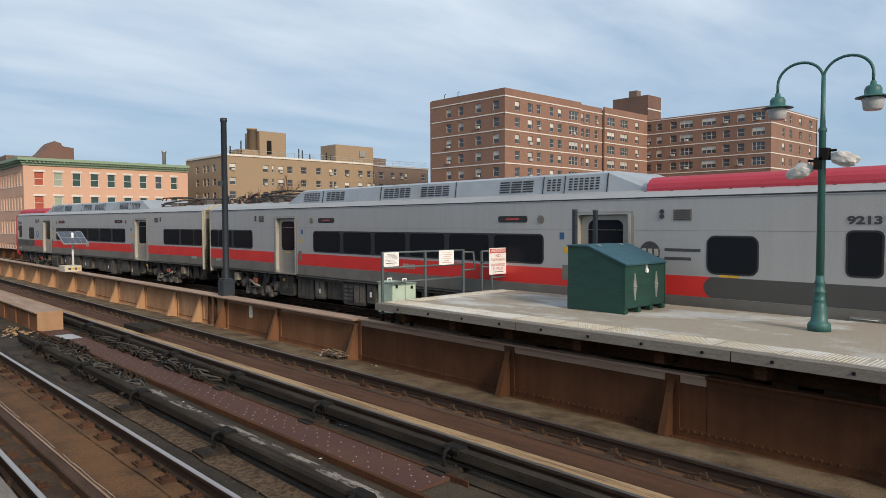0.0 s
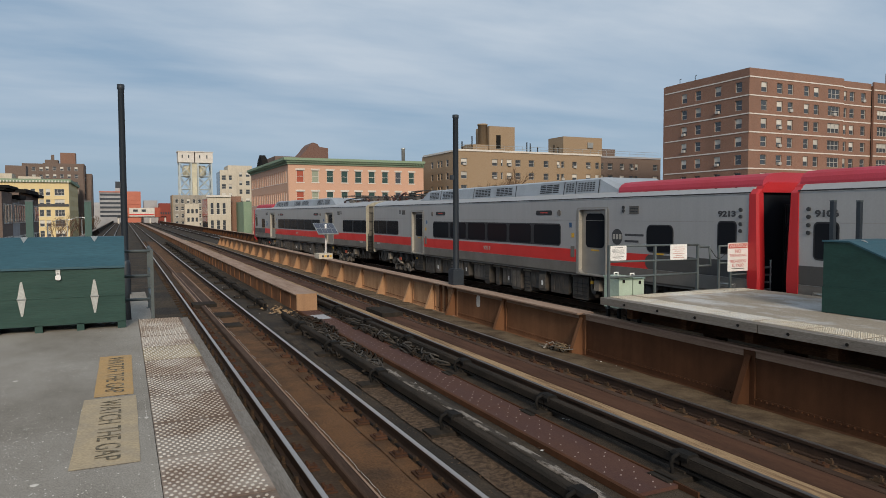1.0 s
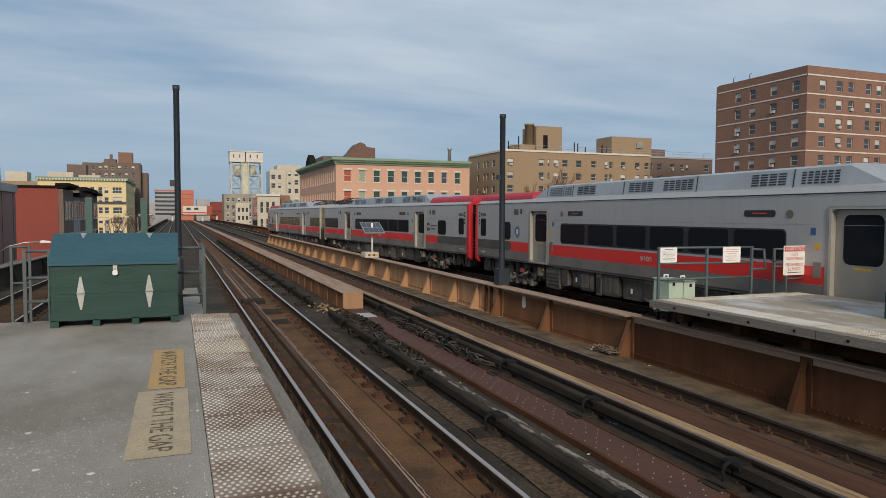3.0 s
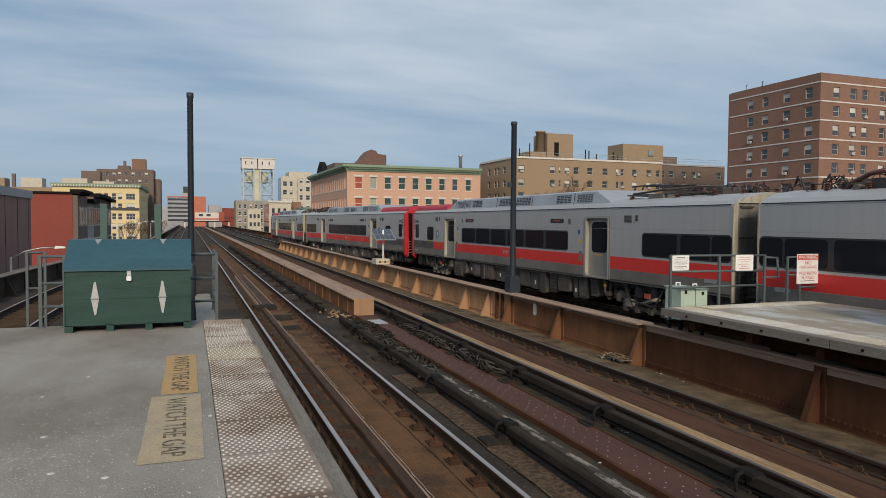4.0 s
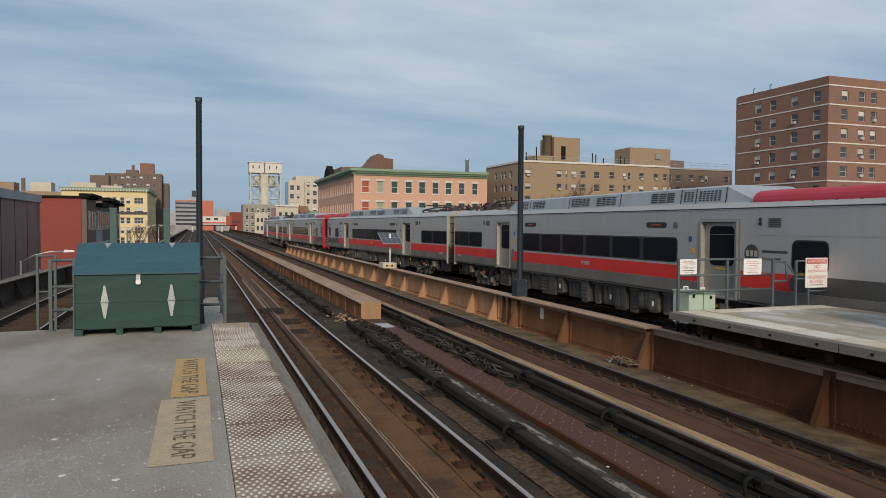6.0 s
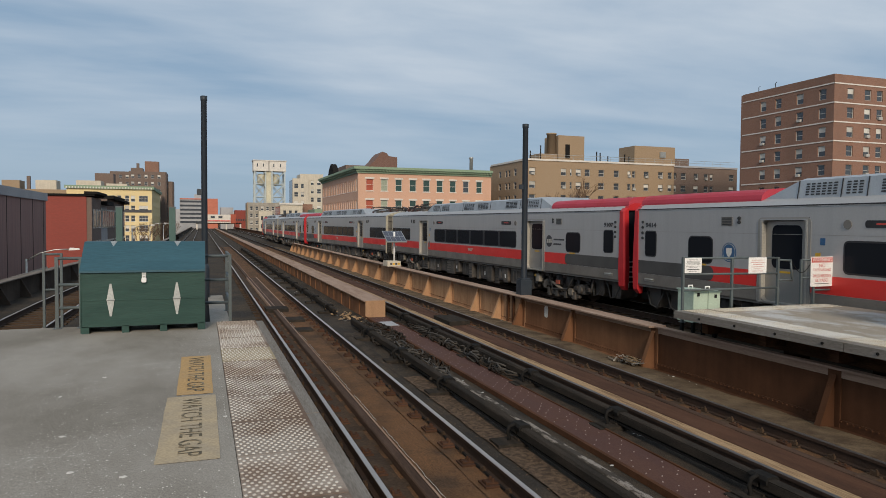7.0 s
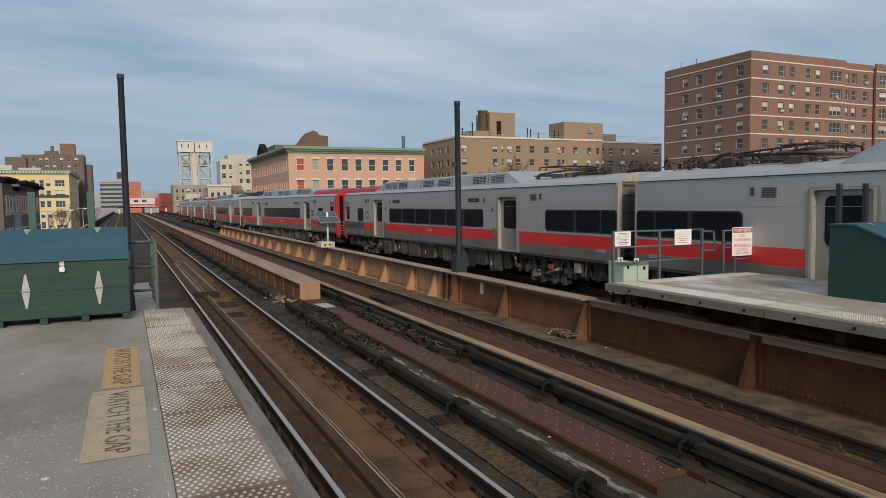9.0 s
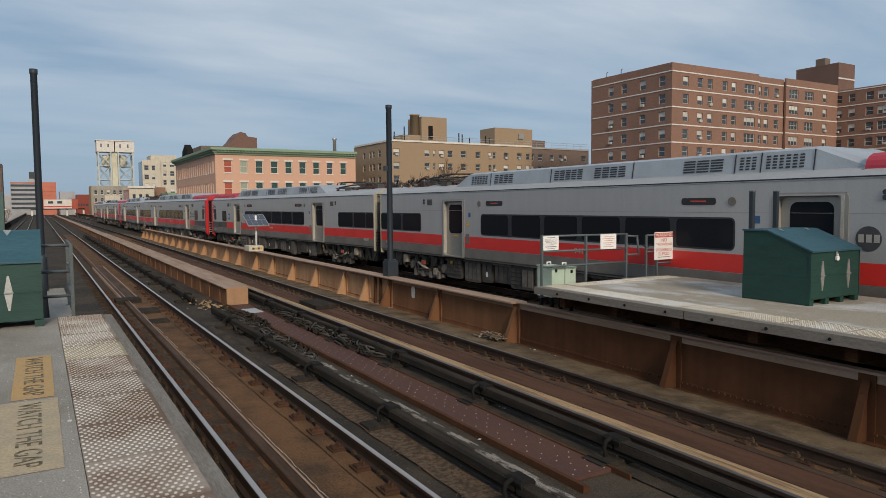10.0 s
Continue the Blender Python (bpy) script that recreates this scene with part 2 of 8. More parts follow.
M["dirt"] = surface("dry_dirt", (0.160, 0.116, 0.072), 0.95, other=(0.060, 0.040, 0.026), scale=1.8, amount=0.9, fine=50, grain=0.35, bump=0.4)
M["dark_dirt"] = surface("damp_gritty_dirt", (0.060, 0.046, 0.034), 0.95, other=(0.032, 0.027, 0.022), scale=2.5, amount=0.9, fine=60, grain=0.5, bump=0.5)
# rust, darkened to carry the shade under the far platform's overhang
M["rust"] = surface("rusty_steel_with_shade", (0.098, 0.043, 0.021), 0.9, other=(0.058, 0.027, 0.015), scale=0.8, amount=0.8, fine=60, grain=0.12, bump=0.08, streak=0.15)
# weathered mid tone; on the middle girder it also stands for shade
M["rust_mid"] = surface("weathered_steel_with_shade", (0.215, 0.104, 0.052), 0.88, other=(0.125, 0.060, 0.032), scale=0.8, amount=0.8, fine=60, grain=0.12, bump=0.08, streak=0.15)
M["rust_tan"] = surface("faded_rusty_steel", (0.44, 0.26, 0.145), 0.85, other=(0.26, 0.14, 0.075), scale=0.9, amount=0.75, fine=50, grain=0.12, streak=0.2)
M["rust_flange"] = surface("dusty_girder_flange", (0.34, 0.24, 0.18), 0.85, other=(0.22, 0.14, 0.095), scale=1.2, amount=0.7, stretch=(3, 0.4, 3))
M["maroon_steel"] = surface("maroon_riveted_plate", (0.082, 0.042, 0.034), 0.8, other=(0.105, 0.055, 0.04), scale=1.3, amount=0.6, stretch=(2, 0.6, 2))
M["grey_girder"] = surface("grimy_grey_girder", (0.075, 0.058, 0.046), 0.88, other=(0.045, 0.036, 0.03), scale=0.8, amount=0.8, streak=0.2)
M["grey_flange"] = surface("grey_dusty_flange", (0.22, 0.19, 0.165), 0.85, other=(0.13, 0.11, 0.09), scale=1.2, amount=0.7, stretch=(3, 0.4, 3))
M["rivet"] = surface("worn_rivet", (0.27, 0.20, 0.175), 0.7, scale=5)
M["guard_steel"] = surface("worn_guard_steel", (0.082, 0.050, 0.035), 0.88, other=(0.045, 0.029, 0.021), scale=1.6, amount=0.8, stretch=(4, 0.4, 4), fine=30, grain=0.2)
M["rust_clip"] = surface("rusted_rail_clip", (0.075, 0.038, 0.023), 0.85, other=(0.06, 0.03, 0.018), scale=4, amount=0.8, rnd=0.25)
M["plank_brown"] = surface("red_brown_track_plate", (0.092, 0.045, 0.027), 0.9, other=(0.052, 0.028, 0.019), scale=1.1, amount=0.8, stretch=(3, 0.4, 3), fine=35, grain=0.2)
M["gravel"] = surface("brown_grit", (0.135, 0.092, 0.06), 0.95, other=(0.06, 0.042, 0.03), scale=14, amount=0.9, fine=90, grain=0.5, bump=0.8, lo=0.42, hi=0.58)
M["pale_ledge"] = surface("pale_dusted_ledge", (0.25, 0.22, 0.19), 0.95, other=(0.05, 0.042, 0.035), scale=3.2, amount=0.97, stretch=(3, 0.8, 3), fine=60, grain=0.4, lo=0.42, hi=0.52)
M["rail_side"] = surface("rail_side_rust", (0.040, 0.027, 0.021), 0.8, other=(0.07, 0.042, 0.028), scale=3)
M["rail_top"] = surface("polished_rail_head", (0.55, 0.48, 0.43), 0.42, 1.0, scale=2, amount=0.2, stretch=(4, 0.3, 4), bump=0, grain=0.05)
M["rail_dull"] = surface("dull_rail_head", (0.15, 0.135, 0.125), 0.45, 0.6, other=(0.09, 0.07, 0.06), scale=2, amount=0.6, stretch=(4, 0.3, 4), bump=0)
M["black_board"] = surface("black_cover_board", (0.028, 0.0245, 0.021), 0.95, spec=0.04, other=(0.055, 0.044, 0.035), scale=1.8, amount=0.7, stretch=(4, 0.7, 4), fine=30, grain=0.3)
M["black_iron"] = surface("black_iron", (0.018, 0.017, 0.016), 0.9, spec=0.08, scale=4)
M["tan_paint"] = surface("tan_painted_plate", (0.37, 0.215, 0.115), 0.75, other=(0.27, 0.15, 0.08), scale=2.2, amount=0.6, streak=0.15)
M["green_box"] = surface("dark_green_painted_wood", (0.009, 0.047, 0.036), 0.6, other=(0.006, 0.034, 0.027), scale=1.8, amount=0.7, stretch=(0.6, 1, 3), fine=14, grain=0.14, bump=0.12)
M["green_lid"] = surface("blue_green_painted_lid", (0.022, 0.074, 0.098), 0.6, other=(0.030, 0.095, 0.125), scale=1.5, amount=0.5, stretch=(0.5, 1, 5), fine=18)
M["galv"] = surface("galvanised_steel", (0.48, 0.49, 0.47), 0.45, 0.7, scale=5, bump=0.05)
M["grey_rail"] = surface("grey_green_rail_paint", (0.085, 0.105, 0.108), 0.55, scale=3, amount=0.4)
M["pole_black"] = surface("dark_blue_black_pole", (0.022, 0.030, 0.040), 0.5, scale=3)
M["lamp_green"] = surface("green_lamp_paint", (0.024, 0.105, 0.097), 0.5, other=(0.045, 0.10, 0.09), scale=3, amount=0.5)
M["post_green"] = surface("dull_green_post", (0.05, 0.105, 0.09), 0.6, other=(0.04, 0.08, 0.07), scale=3, amount=0.5)
M["frosted"] = surface("frosted_lamp_glass", (0.40, 0.41, 0.41), 0.2, scale=3, amount=0.2, bump=0)
M["plastic_bag"] = surface("grey_plastic_wrap", (0.52, 0.50, 0.47), 0.45, other=(0.38, 0.36, 0.33), scale=6, fine=12, bump=0.5)
M["pale_green"] = surface("pale_green_cabinet_paint", (0.42, 0.52, 0.42), 0.6, scale=2, amount=0.3)
M["white"] = surface("white_sign_paint", (0.78, 0.77, 0.75), 0.5, scale=3, amount=0.15, bump=0)
M["red_sign"] = surface("red_sign_ink", (0.50, 0.06, 0.045), 0.5, scale=4, amount=0.3, bump=0)
M["ink"] = surface("dark_ink", (0.05, 0.05, 0.055), 0.6, bump=0)
M["ink_pale"] = surface("pale_red_ink", (0.60, 0.33, 0.30), 0.6, bump=0)
M["yellow_patch"] = surface("worn_yellow_paint", (0.44, 0.28, 0.125), 0.85, other=(0.38, 0.28, 0.16), scale=3, amount=0.7, fine=50)
M["tan_patch"] = surface("worn_tan_paint", (0.415, 0.33, 0.215), 0.85, other=(0.32, 0.275, 0.21), scale=3, amount=0.8, fine=50)
M["stencil"] = surface("worn_black_stencil", (0.10, 0.085, 0.06), 0.85, other=(0.30, 0.25, 0.17), scale=14, amount=0.9, lo=0.45, hi=0.6)
M["steel"] = surface("brushed_stainless", (0.43, 0.425, 0.42), 0.5, 0.4, other=(0.39, 0.385, 0.378), scale=0.25, amount=0.6, fine=20, grain=0.03, bump=0.02, streak=0.05)
M["steel_low"] = surface("grimy_stainless_skirt", (0.20, 0.185, 0.165), 0.6, 0.35, other=(0.14, 0.125, 0.11), scale=0.9, amount=0.7, grain=0.1, bump=0.03)
M["steel_door"] = surface("door_stainless", (0.33, 0.315, 0.285), 0.45, 0.5, scale=1, amount=0.3, grain=0.04, bump=0.0)
M["steel_bright"] = surface("bright_door_post", (0.50, 0.47, 0.41), 0.4, 0.4, scale=2, amount=0.4, bump=0.02)
M["roof_steel"] = surface("grey_blue_roof", (0.38, 0.41, 0.44), 0.5, 0.3, other=(0.28, 0.30, 0.32), scale=0.8, amount=0.6, grain=0.08, bump=0.05)
M["train_red"] = surface("red_stripe_film", (0.60, 0.030, 0.024), 0.45, other=(0.50, 0.027, 0.022), scale=0.8, amount=0.4, grain=0.05, bump=0)
# train red darkened for the shaded cab ends
M["cab_red"] = surface("cab_paint_red_in_shade", (0.47, 0.018, 0.022), 0.5, other=(0.40, 0.016, 0.02), scale=0.8, amount=0.5, grain=0.05, bump=0)
M["roof_red"] = surface("dull_red_roof_hood", (0.40, 0.034, 0.058), 0.7, other=(0.36, 0.035, 0.045), scale=0.9, amount=0.5, bump=0.03)
M["end_grime"] = surface("grimy_car_end_wall", (0.19, 0.175, 0.145), 0.7, other=(0.10, 0.09, 0.075), scale=1.2, amount=0.7, streak=0.3)
M["bare_black"] = surface("black_rubber_and_grease", (0.018, 0.017, 0.016), 0.6, other=(0.035, 0.03, 0.026), scale=6, amount=0.6)
M["under_grey"] = surface("road_dust_grey_case", (0.115, 0.10, 0.085), 0.7, other=(0.05, 0.044, 0.038), scale=3, amount=0.8, rnd=0.45)
M["under_tan"] = surface("dusty_pale_casting", (0.27, 0.235, 0.19), 0.75, other=(0.12, 0.10, 0.08), scale=5, amount=0.7, rnd=0.3)
M["porcelain"] = surface("red_brown_porcelain", (0.075, 0.030, 0.024), 0.3, other=(0.08, 0.03, 0.024), scale=4, amount=0.4, bump=0)
M["train_dark"] = surface("dark_grey_film", (0.065, 0.063, 0.06), 0.5, scale=1, amount=0.3, grain=0.06, bump=0)
M["train_glass"] = glass_dark("tinted_train_glass", (0.014, 0.016, 0.02), 0.16)
M["train_glass"].node_tree.nodes["Principled BSDF"].inputs["Specular IOR Level"].default_value = 0.18
M["train_glass"].node_tree.nodes["Principled BSDF"].inputs["IOR"].default_value = 1.28
M["gasket"] = surface("black_gasket", (0.02, 0.02, 0.022), 0.6, bump=0)
M["underframe"] = surface("grimy_underframe", (0.040, 0.037, 0.034), 0.7, other=(0.12, 0.092, 0.07), scale=4, amount=0.7, fine=30, rnd=0.35)
M["pan_grey"] = surface("weathered_pantograph_steel", (0.075, 0.068, 0.06), 0.55, 0.3, other=(0.10, 0.08, 0.065), scale=4, amount=0.7)
M["insulator"] = surface("brown_insulator", (0.11, 0.055, 0.035), 0.35, scale=4, amount=0.3, bump=0)
M["cream_end"] = surface("cream_car_end", (0.41, 0.38, 0.30), 0.6, other=(0.30, 0.27, 0.20), scale=1.5, amount=0.6, streak=0.3)
M["amber"] = surface("amber_label", (0.62, 0.36, 0.03), 0.5, bump=0)
M["blue_seal"] = surface("blue_round_seal", (0.03, 0.10, 0.22), 0.5, bump=0)
M["louvre"] = surface("dark_louvre", (0.035, 0.038, 0.042), 0.7, bump=0)
M["brick_tower"] = brick_mat("orange_brown_brick", (0.265, 0.138, 0.092), (0.205, 0.105, 0.072), (0.26, 0.175, 0.135), stain=(0.165, 0.098, 0.072), stain_amount=0.55)
M["brick_pent"] = brick_mat("dark_red_brown_brick", (0.165, 0.088, 0.065), (0.135, 0.072, 0.054), (0.18, 0.12, 0.10), stain=(0.10, 0.06, 0.048), stain_amount=0.5)
M["brick_tan"] = brick_mat("tan_brick", (0.315, 0.225, 0.14), (0.28, 0.20, 0.125), (0.34, 0.26, 0.18), stain=(0.28, 0.19, 0.11))
M["brick_salmon"] = brick_mat("salmon_brick", (0.58, 0.345, 0.235), (0.53, 0.31, 0.21), (0.55, 0.36, 0.28), stain=(0.62, 0.38, 0.27))
M["brick_yellow"] = brick_mat("pale_yellow_brick", (0.74, 0.58, 0.30), (0.70, 0.55, 0.28), (0.66, 0.55, 0.34), stain=(0.62, 0.50, 0.28))
M["brick_dark"] = brick_mat("dark_brown_brick", (0.155, 0.112, 0.09), (0.13, 0.095, 0.078), (0.2, 0.15, 0.12), stain=(0.16, 0.10, 0.08))
M["brick_red"] = brick_mat("red_painted_brick", (0.27, 0.058, 0.042), (0.24, 0.052, 0.038), (0.22, 0.06, 0.045), stain=(0.18, 0.042, 0.034))
M["maroon_wall"] = surface("maroon_metal_wall", (0.25, 0.14, 0.12), 0.7, other=(0.29, 0.17, 0.15), scale=0.35, amount=0.7, grain=0.06, streak=0.2)
M["cream_stone"] = surface("cream_stone", (0.58, 0.52, 0.42), 0.8, other=(0.48, 0.43, 0.35), scale=0.5, amount=0.5, streak=0.15)
M["grey_stucco"] = surface("grey_tan_stucco", (0.36, 0.33, 0.28), 0.85, other=(0.26, 0.235, 0.20), scale=0.4, amount=0.7, streak=0.2)
M["trim_white"] = surface("white_stone_trim", (0.66, 0.62, 0.56), 0.8, scale=1, amount=0.3)
M["cornice_green"] = surface("green_copper_cornice", (0.20, 0.28, 0.185), 0.75, other=(0.25, 0.32, 0.22), scale=0.6, amount=0.6)
M["roof_gravel"] = surface("grey_roof", (0.20, 0.19, 0.18), 0.9, scale=0.6)
M["win_dark"] = glass_dark("far_window_glass", (0.06, 0.068, 0.078), 0.1)
M["win_green"] = glass_dark("green_blind_window", (0.035, 0.068, 0.06), 0.25)
M["win_red"] = surface("red_boarded_window", (0.38, 0.10, 0.065), 0.8, scale=1, bump=0)
M["win_block"] = surface("glass_block_window", (0.30, 0.33, 0.25), 0.4, other=(0.20, 0.24, 0.17), scale=3, bump=0)
M["win_frame"] = surface("white_window_frame", (0.44, 0.425, 0.395), 0.6, scale=2, amount=0.3, bump=0)
M["blind"] = surface("pale_blind", (0.55, 0.53, 0.48), 0.7, scale=1, amount=0.4, bump=0, rnd=0.25)
M["bare_bark"] = surface("bare_winter_bark", (0.16, 0.105, 0.07), 0.9, scale=3)
M["street"] = surface("street_asphalt", (0.055, 0.055, 0.056), 0.9, other=(0.09, 0.088, 0.085), scale=0.1, amount=0.7)
M["far_ground"] = surface("city_ground", (0.11, 0.105, 0.10), 0.95, other=(0.17, 0.15, 0.13), scale=0.02, amount=0.8)
M["solar"] = glass_dark("solar_cell", (0.05, 0.055, 0.075), 0.2)
M["car_paint"] = surface("car_paint", (0.3, 0.3, 0.3), 0.3, rnd=0.6, bump=0)
M["haze_wall"] = surface("pale_grey_panels", (0.36, 0.36, 0.37), 0.7, scale=0.2, bump=0)
M["orange_wall"] = surface("orange_panels", (0.50, 0.16, 0.10), 0.7, scale=0.2, amount=0.2, bump=0)
M["tower_steel"] = surface("pale_blue_grey_steel", (0.45, 0.50, 0.50), 0.6, scale=0.5, amount=0.4, bump=0)
M["water_tank"] = surface("cream_counterweight", (0.60, 0.56, 0.42), 0.7, scale=0.3, amount=0.4, bump=0)


# ---------------------------------------------------------------- mesh tools
def box(bm, x0, x1, y0, y1, z0, z1):
    v = [bm.verts.new(p) for p in ((x0, y0, z0), (x1, y0, z0), (x1, y1, z0), (x0, y1, z0), (x0, y0, z1), (x1, y0, z1), (x1, y1, z1), (x0, y1, z1))]
    for f in ((3, 2, 1, 0), (4, 5, 6, 7), (0, 1, 5, 4), (1, 2, 6, 5), (2, 3, 7, 6), (3, 0, 4, 7)):
        bm.faces.new([v[i] for i in f])
    return v


def cyl(bm, a, b, r0, r1=None, seg=10, cap=True):
    """A tapered round bar from a to b."""
    a, b = Vector(a), Vector(b)
    r1 = r0 if r1 is None else r1
    d = (b - a).normalized()
    u = d.orthogonal().normalized()
    w = d.cross(u)
    ra = [bm.verts.new(a + (u * math.cos(k * 2 * math.pi / seg) + w * math.sin(k * 2 * math.pi / seg)) * r0) for k in range(seg)]
    rb = [bm.verts.new(b + (u * math.cos(k * 2 * math.pi / seg) + w * math.sin(k * 2 * math.pi / seg)) * r1) for k in range(seg)]
    for k in range(seg):
        f = bm.faces.new((ra[k], ra[(k + 1) % seg], rb[(k + 1) % seg], rb[k]))
        f.smooth = seg > 6
    if cap:
        bm.faces.new(ra[::-1])
        bm.faces.new(rb)


def tube(bm, pts, r, seg=8):
    """A round bar bent along the points, in one skin."""
    pts = [Vector(p) for p in pts]
    rings, u = [], None
    for k, p in enumerate(pts):
        d = (pts[min(k + 1, len(pts) - 1)] - pts[max(k - 1, 0)]).normalized()
        u = d.orthogonal().normalized() if u is None else (u - d * u.dot(d)).normalized()
        w = d.cross(u)
        rings.append([bm.verts.new(p + (u * math.cos(j * 2 * math.pi / seg) + w * math.sin(j * 2 * math.pi / seg)) * r) for j in range(seg)])
    for a, b in zip(rings[:-1], rings[1:]):
        for j in range(seg):
            f = bm.faces.new((a[j], a[(j + 1) % seg], b[(j + 1) % seg], b[j]))
            f.smooth = True
    bm.faces.new(rings[0][::-1])
    bm.faces.new(rings[-1])


def lathe(bm, rows, at=(0, 0, 0), seg=20):
    """Turned shape: rows of (radius, z)."""
    rings = []
    for r, z in rows:
        rings.append([bm.verts.new((at[0] + r * math.cos(k * 2 * math.pi / seg), at[1] + r * math.sin(k * 2 * math.pi / seg), at[2] + z)) for k in range(seg)])
    for a, b in zip(rings[:-1], rings[1:]):
        for k in range(seg):
            f = bm.faces.new((a[k], a[(k + 1) % seg], b[(k + 1) % seg], b[k]))
            f.smooth = True
    bm.faces.new(rings[0][::-1])
    bm.faces.new(rings[-1])


def prism_y(bm, prof, y0, y1):
    """A closed outline in x, z drawn along y (outline counter-clockwise seen from -y)."""
    a = [bm.verts.new((x, y0, z)) for x, z in prof]
    b = [bm.verts.new((x, y1, z)) for x, z in prof]
    n = len(prof)
    for k in range(n):
        bm.faces.new((a[k], a[(k + 1) % n], b[(k + 1) % n], b[k]))
    bm.faces.new(a[::-1])
    bm.faces.new(b)


def prism_x(bm, prof, x0, x1):
    """A closed outline in y, z drawn along x."""
    a = [bm.verts.new((x0, y, z)) for y, z in prof]
    b = [bm.verts.new((x1, y, z)) for y, z in prof]
    n = len(prof)
    for k in range(n):
        bm.faces.new((a[k], a[(k + 1) % n], b[(k + 1) % n], b[k]))
    bm.faces.new(a[::-1])
    bm.faces.new(b)


def plate(bm, x0, x1, prof):
    """A flat plate across x with a y, z outline."""
    prism_x(bm, prof, x0, x1)


def rounded(w, h, r, n=4):
    """A rounded rectangle outline round its middle."""
    out = []
    for cx, cy, a0 in ((w / 2 - r, h / 2 - r, 0), (-w / 2 + r, h / 2 - r, 90), (-w / 2 + r, -h / 2 + r, 180), (w / 2 - r, -h / 2 + r, 270)):
        for k in range(n + 1):
            a = radians(a0 + 90 * k / n)
            out.append((cx + r * math.cos(a), cy + r * math.sin(a)))
    return out


def mesh_of(name, bm, material):
    bmesh.ops.recalc_face_normals(bm, faces=bm.faces)
    me = bpy.data.meshes.new(name)
    bm.to_mesh(me)
    bm.free()
    me.materials.append(material)
    return me


def part(name, bm, material, parent, label="", kind=""):
    ob = new(name, mesh_of(name, bm, material))
    ob.parent = parent
    return tagged(ob, label, "", "", kind)


def piece(name, me, parent, x=0, y=0, z=0):
    ob = new(name, me)
    ob.parent = parent
    ob.location = (x, y, z)
    return ob


def thing(name, at, label, category, group="", kind=""):
    ob = new(name)
    ob.empty_display_size = 0.2
    ob.location = at
    return tagged(ob, label, category, group, kind)


def structure(name, bm, material, label, category=""):
    return tagged(new(name, mesh_of(name, bm, material)), label, category or name.split("_")[0], "", "structure")


def pbox(name, parent, material, x0, x1, y0, y1, z0, z1, label=""):
    bm = bmesh.new()
    box(bm, x0, x1, y0, y1, z0, z1)
    return part(name, bm, material, parent, label)


def words(name, text, size, material, parent, m, align='CENTER', depth=0.002, bold=0.0):
    """Flat letters at the pose m in the parent's space."""
    cu = bpy.data.curves.new(name, 'FONT')
    cu.body, cu.size, cu.align_x, cu.align_y, cu.extrude = text, size, align, 'CENTER', depth
    cu.offset = bold
    tmp = bpy.data.objects.new(name, cu)
    scene.collection.objects.link(tmp)
    bpy.context.view_layer.update()
    me = bpy.data.meshes.new_from_object(tmp.evaluated_get(bpy.context.evaluated_depsgraph_get()))
    bpy.data.objects.remove(tmp)
    me.materials.clear()
    me.materials.append(material)
    ob = new(name, me)
    ob.parent = parent
    ob.matrix_basis = m
    return ob


def smooth01(t):
    t = max(0.0, min(1.0, t))
    return t * t * (3 - 2 * t)


def bend(y):
    """How far the outer tracks have drawn in at y, past the ends of the platforms."""
    return 3.0 * smooth01((y - 24) / 56)


EAST = 12.95          # middle of the train's track beside the platform
WEST = -6.75          # middle of the track on the other side


# ---------------------------------------------------------------- ground and viaduct
bm = bmesh.new()
box(bm, -1500, 1500, -700, 2600, -9, -7.2)
structure("ground", bm, M["far_ground"], "grey city ground far below the viaduct", "ground")
bm = bmesh.new()
box(bm, -24, 26, -80, 900, -7.2, -7.15)
structure("road", bm, M["street"], "grey asphalt avenue beneath the railway viaduct", "road")

STEPS = [-60, -40, -20, 0, 12, 24] + [24 + 56 * k / 14 for k in range(1, 15)] + [100, 130, 170, 220, 290, 400, 560]


def swept(bm, xf, x0, x1, z0, z1, y0=-60, y1=560):
    """A bar that follows the line xf(y), from x0 to x1 beside it."""
    ys = [y0] + [y for y in STEPS if y0 < y < y1] + [y1]
    rings = [[bm.verts.new((xf(y) + x, y, z)) for x, z in ((x0, z0), (x1, z0), (x1, z1), (x0, z1))] for y in ys]
    for a, b in zip(rings[:-1], rings[1:]):
        for k in range(4):
            bm.faces.new((a[k], a[(k + 1) % 4], b[(k + 1) % 4], b[k]))
    bm.faces.new(rings[0][::-1])
    bm.faces.new(rings[-1])


def east(y):
    return EAST - bend(y)


def west(y):
    return WEST + bend(y) * 0.97


def straight(x):
    return lambda y: x


bm = bmesh.new()
ys = STEPS
ra = [[bm.verts.new(p) for p in ((west(y) - 2.6, y, -1.6), (east(y) + 2.6, y, -1.6), (east(y) + 2.6, y, -0.22), (west(y) - 2.6, y, -0.22))] for y in ys]
for a, b in zip(ra[:-1], ra[1:]):
    for k in range(4):
        bm.faces.new((a[k], a[(k + 1) % 4], b[(k + 1) % 4], b[k]))
bm.faces.new(ra[0][::-1])
bm.faces.new(ra[-1])
structure("viaduct_deck", bm, M["deck"], "dirty dark deck of the elevated railway viaduct", "deck")

bm = bmesh.new()
for y in range(-50, 560, 24):
    for x in (-8.2, 3.5, 11.0):
        box(bm, x - 0.5, x + 0.5, y, y + 0.9, -7.2, -1.6)
structure("viaduct_column", bm, M["rust"], "rusty steel columns carrying the viaduct", "column")

